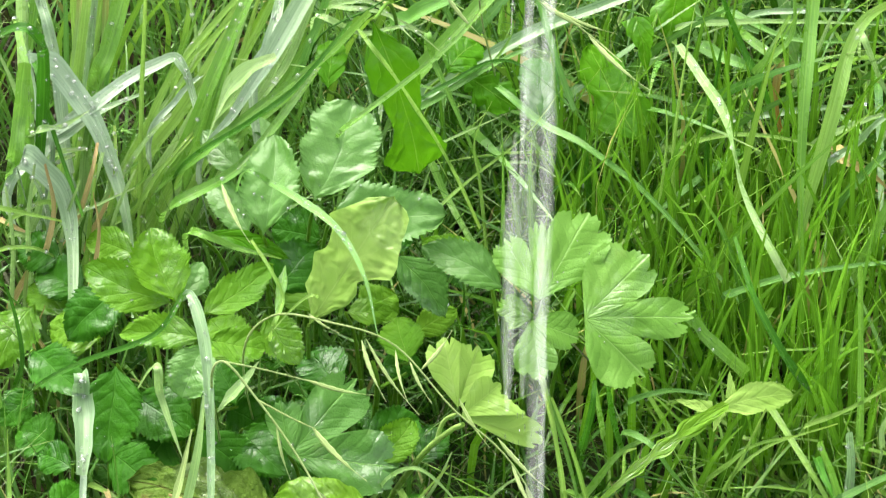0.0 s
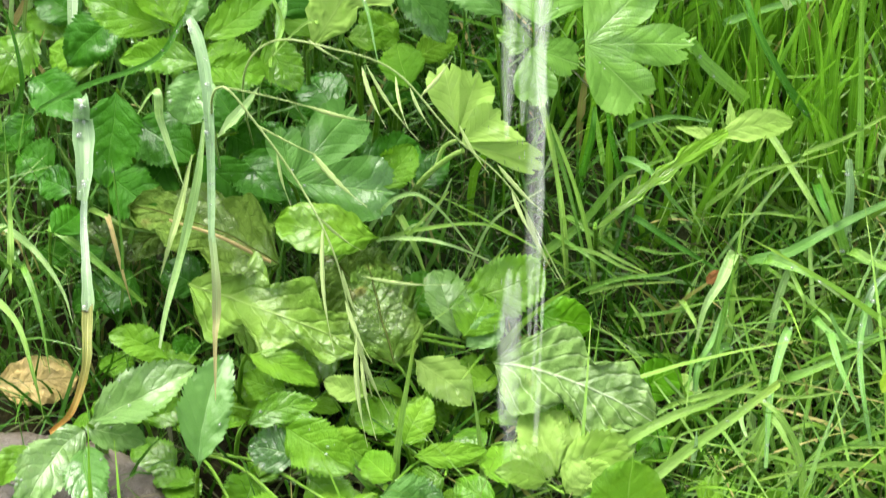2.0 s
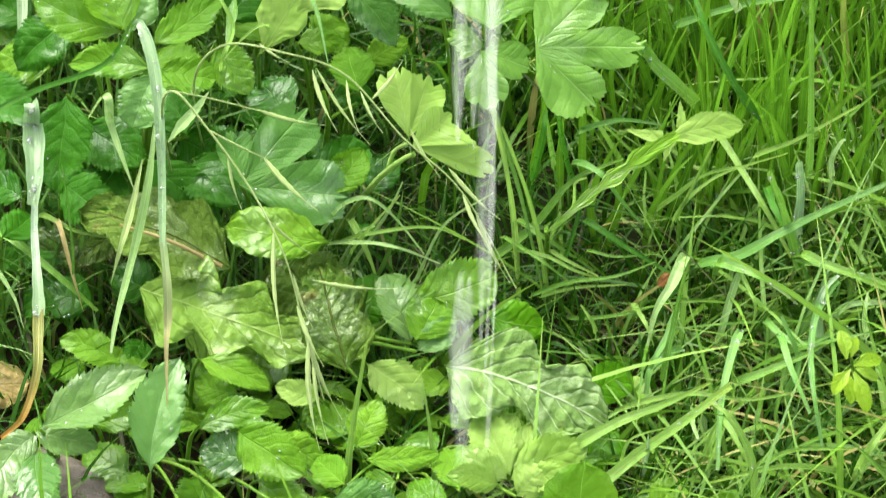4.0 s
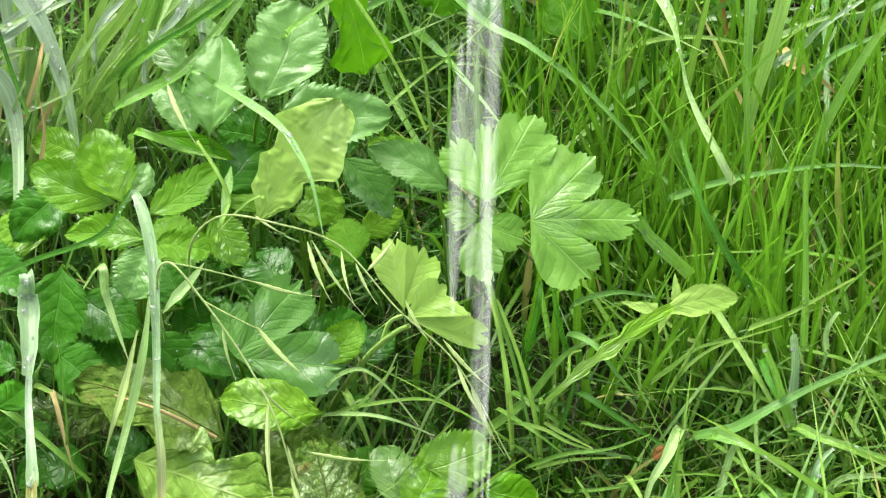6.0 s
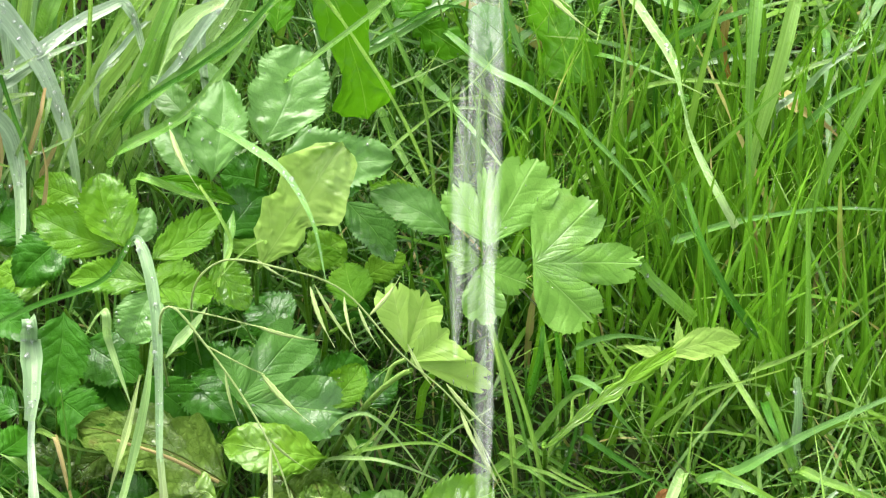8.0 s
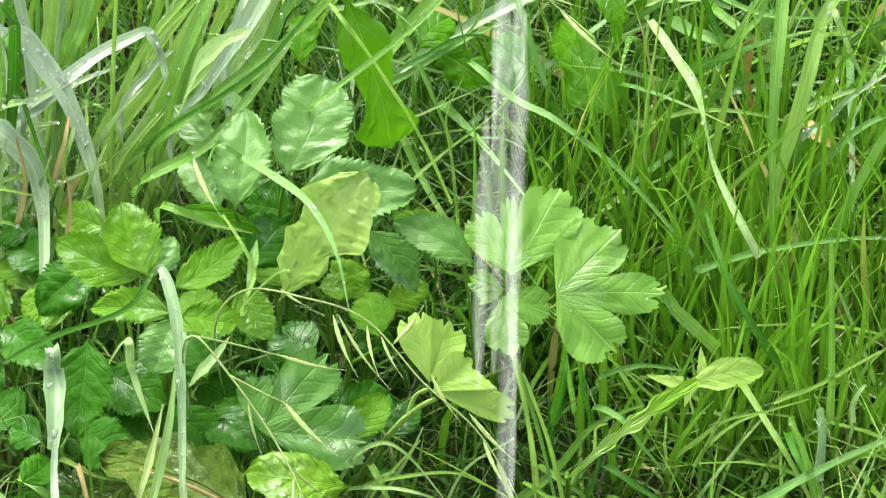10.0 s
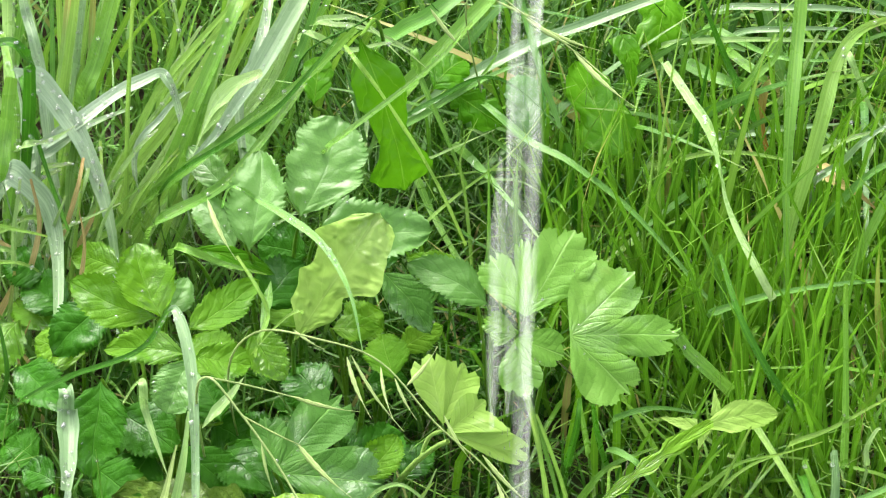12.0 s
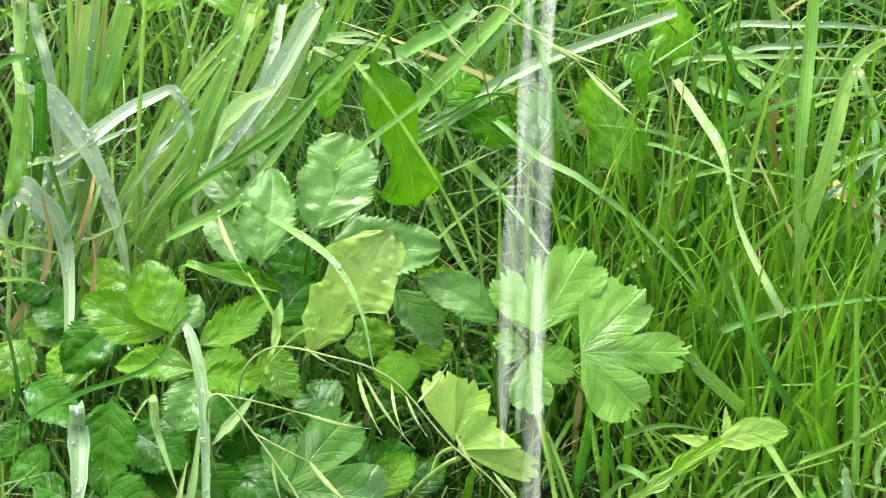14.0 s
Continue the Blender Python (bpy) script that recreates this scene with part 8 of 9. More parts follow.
blade(tuft_lawn, [(0.2681, -0.2216, -0.0030), (0.2641, -0.2666, 0.0500), (0.2590, -0.2796, 0.0800), (0.2612, -0.2675, 0.0900)], 0.0045, GRASS_PALE, end=0.2)
blade(tuft_lawn, [(0.1256, -0.3173, -0.0030), (0.1216, -0.3623, 0.0500), (0.1258, -0.3703, 0.0800), (0.1462, -0.3709, 0.0900)], 0.0021, GRASS_LIME, end=0.2)
blade(tuft_lawn, [(0.1376, -0.3194, -0.0030), (0.1336, -0.3644, 0.0500), (0.1338, -0.3786, 0.0800), (0.1330, -0.3856, 0.1000)], 0.0037, WET_SHEEN, end=0.1)
blade(tuft_lawn, [(0.2020, -0.3133, -0.0030), (0.1980, -0.3583, 0.0500), (0.2155, -0.3595, 0.0600), (0.2460, -0.3587, 0.0600)], 0.0028, GRASS_LIME, end=0.3)
blade(tuft_lawn, [(0.2514, -0.3239, -0.0030), (0.2474, -0.3689, 0.0500), (0.2511, -0.3789, 0.0800), (0.2618, -0.3678, 0.0900)], 0.0061, GRASS_LIME, end=0.3)
blade(tuft_lawn, [(0.1780, -0.1576, -0.0030), (0.1740, -0.2026, 0.0500), (0.1959, -0.2156, 0.0700), (0.2174, -0.2139, 0.0850), (0.2438, -0.2004, 0.0900), (0.2886, -0.1731, 0.0900)], 0.0065, GRASS_BLUE, end=0.3, start=0.4, wet=0.3, fold=0.3)
blade(tuft_lawn, [(0.1869, -0.2123, -0.0030), (0.1829, -0.2543, 0.0400), (0.1948, -0.2306, 0.0700), (0.2055, -0.2459, 0.0800), (0.2216, -0.2513, 0.0700)], 0.0045, GRASS_PALE, end=0.2, start=0.3)
blade(tuft_lawn, [(0.2414, -0.2240, -0.0030), (0.2374, -0.2690, 0.0500), (0.2339, -0.2731, 0.0800), (0.2375, -0.2656, 0.0900), (0.2465, -0.2541, 0.0900)], 0.0051, WET_SHEEN, end=0.3, start=0.5, wet=0.4)
blade(tuft_lawn, [(0.2335, -0.1654, -0.0030), (0.2295, -0.2164, 0.0700), (0.2414, -0.2342, 0.0800), (0.2593, -0.2448, 0.0800), (0.2820, -0.2488, 0.0700)], 0.0058, GRASS_LIME, end=0.3, start=0.5)
blade(tuft_lawn, [(0.2553, -0.1109, -0.0030), (0.2513, -0.1649, 0.0800), (0.2500, -0.1680, 0.1000), (0.2554, -0.1638, 0.1100), (0.2581, -0.1623, 0.1100)], 0.0036, GRASS_PALE, end=0.2)
blade(tuft_lawn, [(0.1186, -0.2052, -0.0030), (0.1146, -0.2442, 0.0300), (0.1111, -0.2616, 0.0600), (0.1040, -0.2561, 0.0700)], 0.0035, GRASS_LIME, end=0.2)
blade(tuft_lawn, [(0.0823, -0.1756, -0.0030), (0.0783, -0.2176, 0.0400), (0.0990, -0.2378, 0.0700), (0.1237, -0.2438, 0.0800), (0.1476, -0.2214, 0.0700)], 0.0029, GRASS, end=0.2, start=0.5)
blade(tuft_lawn, [(0.0925, -0.1454, -0.0030), (0.0885, -0.1904, 0.0500), (0.1004, -0.2107, 0.0600), (0.1160, -0.2224, 0.0600)], 0.0029, GRASS_LIME, end=0.2)
blade(tuft_lawn, [(0.1049, -0.1868, -0.0030), (0.1009, -0.2258, 0.0300), (0.1250, -0.2443, 0.0500), (0.1510, -0.2350, 0.0500)], 0.0029, GRASS, end=0.2)

tuft_front = thing("grass_tuft", (-0.1757, -0.2568, 0), "long drooping grass blades paled by painted rain sheen, brown at tips", "grass", "tall grass")
blade(tuft_front, [(-0.2607, -0.0370, -0.0030), (-0.2255, -0.2027, 0.1600), (-0.1961, -0.2023, 0.1800), (-0.1569, -0.2038, 0.2000), (-0.1393, -0.1900, 0.2200)], 0.0032, GRASS_DARK, end=0.9, wet=0.25, start=0.15)
blade(tuft_front, [(-0.1412, -0.1916, 0.2150), (-0.1372, -0.1934, 0.2200), (-0.1318, -0.2062, 0.2150), (-0.1277, -0.2228, 0.2050), (-0.1255, -0.2426, 0.1900), (-0.1240, -0.2656, 0.1700), (-0.1231, -0.2950, 0.1500)], 0.0070, WET_SHEEN, end=0.4, start=0.35, wet=0.6, peak=0.36)
blade(tuft_front, [(-0.1232, -0.2894, 0.1530), (-0.1203, -0.3127, 0.1400), (-0.1200, -0.3271, 0.1250), (-0.1202, -0.3390, 0.1200), (-0.1197, -0.3640, 0.1000)], 0.0050, RIPE, start=0.7, end=0.05, peak=0.4)
blade(tuft_front, [(-0.2259, -0.0176, -0.0030), (-0.1971, -0.2129, 0.1800), (-0.1945, -0.2285, 0.1780), (-0.1934, -0.2426, 0.1720), (-0.1928, -0.2600, 0.1650), (-0.1933, -0.2712, 0.1580)], 0.0126, WET_SHEEN, end=0.35, start=0.3, wet=1, peak=0.5)
blade(tuft_front, [(-0.1986, -0.2252, 0.1500), (-0.1957, -0.2464, 0.1400), (-0.1952, -0.2605, 0.1320), (-0.1930, -0.2800, 0.1250), (-0.1914, -0.2949, 0.1180), (-0.1908, -0.3067, 0.1100)], 0.0069, SILVER, start=0.5, end=0.95, peak=0.9, wet=0.4)
blade(tuft_front, [(-0.1910, -0.3018, 0.1120), (-0.1905, -0.3174, 0.1060), (-0.1900, -0.3329, 0.1000), (-0.1929, -0.3441, 0.0900), (-0.1987, -0.3554, 0.0800), (-0.2113, -0.3493, 0.0600)], 0.0064, RUST, start=0.9, end=0.3, peak=0.05, label="rust-brown withered end of a hanging blade")
blade(tuft_front, [(-0.2000, -0.0434, -0.0030), (-0.1594, -0.1952, 0.1700), (-0.1551, -0.2075, 0.1600), (-0.1484, -0.2243, 0.1500), (-0.1419, -0.2386, 0.1400)], 0.0053, GRASS_PALE, start=0.2)
blade(tuft_front, [(-0.1301, -0.2192, 0.1700), (-0.1334, -0.2430, 0.1500), (-0.1414, -0.2646, 0.1200), (-0.1499, -0.2967, 0.1000), (-0.1528, -0.3147, 0.0900)], 0.0053, GRASS_PALE, start=0.3, end=0.2)
blade(tuft_front, [(-0.1376, -0.2243, 0.1500), (-0.1440, -0.2482, 0.1300), (-0.1491, -0.2646, 0.1200), (-0.1549, -0.2701, 0.1000)], 0.0046, SPIKE, start=0.2)
blade(tuft_front, [(-0.1223, -0.2333, 0.1700), (-0.1148, -0.2250, 0.1750), (-0.1059, -0.2143, 0.1800), (-0.1004, -0.2083, 0.1850)], 0.0063, GRASS_PALE, start=0.1, wet=0.2)
blade(tuft_front, [(-0.2551, -0.1700, -0.0030), (-0.2375, -0.2611, 0.1000), (-0.2387, -0.2371, 0.1200), (-0.2386, -0.2243, 0.1500)], 0.0042, GRASS_LIME, start=0.15)
blade(tuft_front, [(-0.2666, -0.1891, -0.0030), (-0.2556, -0.2413, 0.0600), (-0.2358, -0.2743, 0.0700), (-0.2247, -0.3037, 0.0600), (-0.2190, -0.3183, 0.0400)], 0.0042, GRASS_LIME)
blade(tuft_front, [(-0.2641, -0.1456, -0.0030), (-0.2507, -0.2070, 0.0800), (-0.2299, -0.2257, 0.0800), (-0.2130, -0.2473, 0.0700), (-0.2061, -0.2640, 0.0600)], 0.0042, GRASS_PALE)
blade(tuft_front, [(-0.2480, -0.1748, -0.0030), (-0.2368, -0.2289, 0.0700), (-0.2241, -0.2654, 0.0700), (-0.2170, -0.2936, 0.0500)], 0.0042, GRASS)
blade(tuft_front, [(-0.2117, -0.1258, -0.0030), (-0.2022, -0.1816, 0.0700), (-0.1772, -0.2070, 0.0800), (-0.1459, -0.2031, 0.0700)], 0.0035, GRASS_LIME)
blade(tuft_front, [(-0.2342, -0.1407, -0.0030), (-0.2237, -0.1960, 0.0700), (-0.1958, -0.2242, 0.0700), (-0.1673, -0.2399, 0.0500)], 0.0056, GRASS, end=0.3)
blade(tuft_front, [(-0.2008, -0.1358, -0.0030), (-0.1907, -0.1975, 0.0800), (-0.1811, -0.2289, 0.0700), (-0.1753, -0.2399, 0.0500)], 0.0032, STRAW, label="dry straw-coloured blade")
blade(tuft_front, [(-0.1152, -0.2403, -0.0030), (-0.1128, -0.2646, 0.0300), (-0.0753, -0.3281, 0.0500), (-0.0441, -0.3604, 0.0400), (-0.0321, -0.3622, 0.0200)], 0.0091, GRASS, end=0.4)
blade(tuft_front, [(-0.0262, -0.3573, -0.0030), (-0.0258, -0.3704, 0.0200), (-0.0240, -0.3589, 0.0600), (-0.0147, -0.3390, 0.1200)], 0.0056, GRASS_LIME, end=0.2)
blade(tuft_front, [(0.0237, -0.3573, -0.0030), (0.0234, -0.3704, 0.0200), (0.0195, -0.3464, 0.0600), (0.0140, -0.3254, 0.0900)], 0.0035, GRASS_LIME)
blade(tuft_front, [(-0.0370, -0.3635, -0.0030), (-0.0370, -0.3601, 0.0000), (-0.0357, -0.3592, 0.0300), (-0.0366, -0.3575, 0.0500)], 0.0077, GRASS_PALE, end=0.9)
blade(tuft_front, [(-0.0695, -0.3717, -0.0030), (-0.0695, -0.3683, 0.0000), (-0.0563, -0.3715, 0.0300), (-0.0531, -0.3575, 0.0500)], 0.0042, GRASS_PALE)
blade(tuft_front, [(-0.1406, 0.1581, -0.0030), (-0.1106, -0.1245, 0.2500), (-0.0935, -0.1499, 0.2620), (-0.0739, -0.1787, 0.2700), (-0.0549, -0.2090, 0.2750), (-0.0410, -0.2411, 0.2700), (-0.0339, -0.2701, 0.2550)], 0.0050, GRASS_BLUE, end=0.03, wet=0.9, peak=0.5, start=0.15)
blade(tuft_front, [(-0.1661, 0.1132, -0.0030), (-0.1469, -0.0742, 0.1700), (-0.1184, -0.0891, 0.1700), (-0.0930, -0.0922, 0.1650)], 0.0056, GRASS, end=0.1, start=0.15)
blade(tuft_front, [(-0.1084, 0.0109, -0.0030), (-0.0950, -0.1780, 0.1800), (-0.0891, -0.1605, 0.1900), (-0.0956, -0.1479, 0.2000), (-0.1074, -0.1262, 0.2050)], 0.0028, GRASS_LIME, end=0.5, start=0.15)
blade(tuft_front, [(-0.0886, -0.1302, 0.1900), (-0.0909, -0.1493, 0.1850), (-0.0927, -0.1731, 0.1800)], 0.0063, GRASS, start=0.1)
blade(tuft_front, [(-0.0809, 0.0474, -0.0030), (-0.0703, -0.1580, 0.1900), (-0.0826, -0.1680, 0.1900), (-0.0979, -0.1829, 0.1800)], 0.0025, GRASS_LIME, start=0.15)
spikelet(tuft_front, (-0.1258, -0.0867, 0.2150), (-0.1080, -0.1234, 0.2000), 0.0033)
blade(tuft_front, [(0.0589, -0.0029, -0.0030), (0.0539, -0.1357, 0.1200), (0.0711, -0.1823, 0.0900), (0.0886, -0.2259, 0.0300)], 0.0035, GRASS, end=0.2, start=0.15)
blade(tuft_front, [(0.0605, -0.0084, -0.0030), (0.0554, -0.1407, 0.1200), (0.0645, -0.1815, 0.1000), (0.0693, -0.2182, 0.0600)], 0.0039, GRASS_LIME, end=0.2, start=0.15)
blade(tuft_front, [(-0.0314, -0.1724, -0.0030), (-0.0307, -0.1955, 0.0300), (-0.0045, -0.1927, 0.0800), (0.0051, -0.1864, 0.1000)], 0.0028, GRASS_PALE, end=0.2)
blade(tuft_front, [(-0.0282, -0.1579, -0.0030), (-0.0276, -0.1812, 0.0300), (0.0052, -0.2155, 0.0400), (0.0276, -0.2023, 0.0800), (0.0561, -0.1960, 0.1000)], 0.0028, GRASS_PALE, end=0.2)
blade(tuft_front, [(-0.0144, -0.2196, -0.0030), (-0.0141, -0.2420, 0.0300), (0.0147, -0.2321, 0.0600), (0.0369, -0.2211, 0.0800)], 0.0032, GRASS_LIME, end=0.2)
blade(tuft_front, [(0.0489, -0.1627, -0.0030), (0.0479, -0.1860, 0.0300), (0.0801, -0.1802, 0.0600), (0.1020, -0.1750, 0.0900), (0.1310, -0.1669, 0.1000)], 0.0056, GRASS, end=0.2)
blade(tuft_front, [(0.0735, -0.1183, -0.0030), (0.0710, -0.1643, 0.0500), (0.0862, -0.1898, 0.0600), (0.1168, -0.1860, 0.0300)], 0.0042, GRASS, end=0.2)
blade(tuft_front, [(0.0917, -0.1820, -0.0030), (0.0899, -0.2049, 0.0300), (0.1025, -0.1898, 0.0600), (0.1116, -0.1669, 0.1000)], 0.0035, GRASS_DARK, end=0.2)
blade(tuft_front, [(-0.0422, -0.1534, -0.0030), (-0.0462, -0.2014, 0.0600), (-0.0358, -0.2192, 0.1000), (-0.0259, -0.2381, 0.1300), (-0.0134, -0.2456, 0.1400), (0.0004, -0.2501, 0.1300), (0.0167, -0.2471, 0.1000)], 0.0032, GRASS_PALE, end=0.15)
blade(tuft_front, [(-0.0339, -0.1574, -0.0030), (-0.0379, -0.2084, 0.0700), (-0.0152, -0.2379, 0.1000), (0.0036, -0.2533, 0.1100), (0.0256, -0.2441, 0.0900)], 0.0029, GRASS_PALE, end=0.2)
blade(tuft_front, [(-0.0276, -0.1555, -0.0030), (-0.0316, -0.2065, 0.0700), (-0.0027, -0.2386, 0.1100), (0.0221, -0.2473, 0.1200), (0.0393, -0.2464, 0.1100)], 0.0026, GRASS_LIME, end=0.2)
blade(tuft_front, [(-0.0296, -0.1568, -0.0030), (-0.0336, -0.1988, 0.0400), (-0.0201, -0.2199, 0.0900), (-0.0106, -0.2239, 0.1000)], 0.0026, GRASS_PALE, end=0.2)
blade(tuft_front, [(-0.0247, -0.1615, -0.0030), (-0.0287, -0.2035, 0.0400), (-0.0216, -0.2293, 0.0900), (0.0035, -0.2315, 0.1300)], 0.0029, GRASS_LIME, end=0.2)
blade(tuft_front, [(-0.0212, -0.1431, -0.0030), (-0.0252, -0.1971, 0.0800), (-0.0154, -0.2231, 0.0800), (-0.0085, -0.2189, 0.0500)], 0.0045, GRASS_LIME, end=0.1)
blade(tuft_front, [(0.0763, -0.1461, -0.0030), (0.0723, -0.1821, 0.0200), (0.0684, -0.1994, 0.0800), (0.0625, -0.2126, 0.1300), (0.0562, -0.1926, 0.1500)], 0.0033, GRASS_LIME, end=0.4, start=0.6)
blade(tuft_front, [(0.0940, -0.1600, -0.0030), (0.0900, -0.1930, 0.0100), (0.0843, -0.2013, 0.0600), (0.0747, -0.2090, 0.1100), (0.0633, -0.2118, 0.1500), (0.0594, -0.2092, 0.1600)], 0.0030, GRASS_LIME, end=0.4, start=0.6)
blade(tuft_front, [(0.0922, -0.1454, -0.0030), (0.0882, -0.1904, 0.0500), (0.0927, -0.2104, 0.0900), (0.1003, -0.2097, 0.1000), (0.1003, -0.2221, 0.1300), (0.1068, -0.2173, 0.1300)], 0.0026, GRASS_LIME, end=0.3)
blade(tuft_front, [(0.0727, -0.1454, -0.0030), (0.0687, -0.1904, 0.0500), (0.0867, -0.2169, 0.0700), (0.1022, -0.2285, 0.0700), (0.1187, -0.2248, 0.0600)], 0.0029, GRASS_LIME, end=0.2)
blade(tuft_front, [(0.0665, -0.1334, -0.0030), (0.0625, -0.1784, 0.0500), (0.0803, -0.2169, 0.0700), (0.0994, -0.2271, 0.0600)], 0.0029, GRASS, end=0.2)
blade(tuft_front, [(0.0802, -0.1115, -0.0030), (0.0762, -0.1565, 0.0500), (0.0820, -0.2002, 0.1400), (0.0841, -0.1947, 0.1600)], 0.0049, GRASS_DARK, end=0.4, start=0.5)
blade(tuft_front, [(0.0989, -0.0966, -0.0030), (0.0949, -0.1416, 0.0500), (0.0895, -0.1753, 0.1100), (0.0839, -0.1829, 0.1500)], 0.0046, GRASS, end=0.4, start=0.5)
blade(tuft_front, [(0.1105, -0.0966, -0.0030), (0.1065, -0.1416, 0.0500), (0.0966, -0.1753, 0.1100), (0.0916, -0.1877, 0.1500)], 0.0053, GRASS_DARK, end=0.4, start=0.5)
blade(tuft_front, [(0.1050, -0.1052, -0.0030), (0.1010, -0.1622, 0.0900), (0.1151, -0.1898, 0.1100), (0.1287, -0.1913, 0.0900), (0.1436, -0.1797, 0.0600)], 0.0042, GRASS_BLUE, end=0.2, start=0.4)
blade(tuft_front, [(0.1547, -0.1220, -0.0030), (0.1507, -0.1700, 0.0600), (0.1611, -0.1865, 0.0900), (0.1770, -0.1808, 0.1000), (0.2067, -0.1710, 0.1000)], 0.0033, GRASS_LIME, end=0.2, start=0.4)
blade(tuft_front, [(0.1639, -0.1317, -0.0030), (0.1599, -0.1797, 0.0600), (0.1675, -0.1865, 0.0900), (0.1799, -0.1953, 0.1400)], 0.0029, GRASS_LIME, end=0.3, start=0.4)
blade(tuft_front, [(0.1150, -0.1454, -0.0030), (0.1110, -0.1904, 0.0500), (0.1260, -0.2060, 0.0600), (0.1519, -0.2036, 0.0600)], 0.0023, GRASS, end=0.2)
blade(tuft_front, [(0.0883, -0.1756, -0.0030), (0.0843, -0.2176, 0.0400), (0.1032, -0.2212, 0.0500), (0.1322, -0.2188, 0.0500)], 0.0029, GRASS_LIME, end=0.2)



brome_a = thing("brome_grass", (-0.0978, -0.0835, 0), "arching brome stem hung with pale slender spikelets", "grass", "brome grass")
haulm = stem(brome_a, [(-0.1079, -0.0886, 0.0000), (-0.1104, -0.1904, 0.1700), (-0.0932, -0.2000, 0.2100), (-0.0588, -0.2181, 0.2200), (-0.0255, -0.2250, 0.2100), (0.0048, -0.2528, 0.1900), (0.0365, -0.2747, 0.1700), (0.0652, -0.3064, 0.1300)], 0.0007, 0.0004, SPIKE, name="stem")
spikelet(haulm, (-0.0436, -0.2263, 0.2150), (-0.0300, -0.2598, 0.2000), 0.0025)
spikelet(haulm, (-0.0412, -0.2253, 0.2150), (-0.0126, -0.2588, 0.1900), 0.0019)
spikelet(haulm, (-0.0254, -0.2288, 0.2100), (-0.0186, -0.2598, 0.2000), 0.0019)
spikelet(haulm, (-0.0179, -0.2262, 0.2000), (-0.0060, -0.2491, 0.1900), 0.0017)
spikelet(haulm, (0.0085, -0.2391, 0.1850), (0.0248, -0.2620, 0.1700), 0.0021)
spikelet(haulm, (0.0292, -0.2542, 0.1700), (0.0571, -0.2740, 0.1500), 0.0025)
spikelet(haulm, (0.0366, -0.2691, 0.1650), (0.0514, -0.2972, 0.1500), 0.0023)
spikelet(haulm, (0.0440, -0.2815, 0.1600), (0.0623, -0.3029, 0.1300), 0.0029)
spikelet(haulm, (-0.0730, -0.2037, 0.2150), (-0.0560, -0.2145, 0.2100), 0.0015)
spikelet(haulm, (-0.0118, -0.2333, 0.2000), (0.0049, -0.2121, 0.2100), 0.0023)

brome_b = thing("brome_grass", (-0.1235, -0.1241, 0), "drooping brome stem with long pale spikelets over dandelion leaves", "grass", "brome grass")
haulm = stem(brome_b, [(-0.1273, -0.1141, 0.0000), (-0.1242, -0.2379, 0.1900), (-0.1163, -0.2502, 0.2200), (-0.0995, -0.2660, 0.2100), (-0.0754, -0.2936, 0.1900), (-0.0573, -0.3233, 0.1700), (-0.0470, -0.3470, 0.1400), (-0.0368, -0.3707, 0.1100)], 0.0008, 0.0004, SPIKE, name="stem")
stem(haulm, [(-0.1163, -0.2502, 0.2200), (-0.0940, -0.2512, 0.2150), (-0.0670, -0.2559, 0.2100)], 0.0006, 0.0003, SPIKE, name="stem")
stem(haulm, [(-0.0983, -0.2638, 0.2050), (-0.0787, -0.2735, 0.2000), (-0.0668, -0.2760, 0.1950)], 0.0006, 0.0003, SPIKE, name="stem")
spikelet(haulm, (-0.0731, -0.2531, 0.2100), (-0.0361, -0.2543, 0.2000), 0.0023)
spikelet(haulm, (-0.0693, -0.2737, 0.1950), (-0.0398, -0.3002, 0.1800), 0.0031)
spikelet(haulm, (-0.0874, -0.2794, 0.2000), (-0.0799, -0.2993, 0.1800), 0.0017)
spikelet(haulm, (-0.0632, -0.3015, 0.1700), (-0.0568, -0.3577, 0.1300), 0.0025)
spikelet(haulm, (-0.0508, -0.3405, 0.1500), (-0.0365, -0.3660, 0.1300), 0.0027)
spikelet(haulm, (-0.0470, -0.3470, 0.1400), (-0.0273, -0.3752, 0.1000), 0.0029)
spikelet(haulm, (-0.0448, -0.3554, 0.1400), (-0.0389, -0.3975, 0.1000), 0.0029)
spikelet(haulm, (-0.0427, -0.3493, 0.1300), (-0.0342, -0.3934, 0.1000), 0.0021)
spikelet(haulm, (-0.0527, -0.3276, 0.1600), (-0.0426, -0.3470, 0.1400), 0.0019)
spikelet(haulm, (-0.0429, -0.3212, 0.1500), (0.0018, -0.3171, 0.1400), 0.0019)
spikelet(haulm, (-0.0654, -0.2970, 0.1700), (-0.0432, -0.3016, 0.1500), 0.0015)

brome_c = thing("brome_grass", (0.0666, 0.1777, 0), "pale nodding brome seed head over shaded grass", "grass", "brome grass")
haulm = stem(brome_c, [(0.0556, 0.1966, 0.0000), (0.0231, 0.1103, 0.2000), (0.0333, 0.1089, 0.2300), (0.0574, 0.0960, 0.2200), (0.0886, 0.0857, 0.2000), (0.1089, 0.0698, 0.1900)], 0.0007, 0.0004, SPIKE, name="stem")
spikelet(haulm, (0.0573, 0.0929, 0.2200), (0.0955, 0.0857, 0.2000), 0.0029)
spikelet(haulm, (0.0885, 0.0844, 0.2000), (0.1257, 0.0542, 0.1800), 0.0033)
spikelet(haulm, (0.0696, 0.0955, 0.2100), (0.1059, 0.0857, 0.2000), 0.0023)
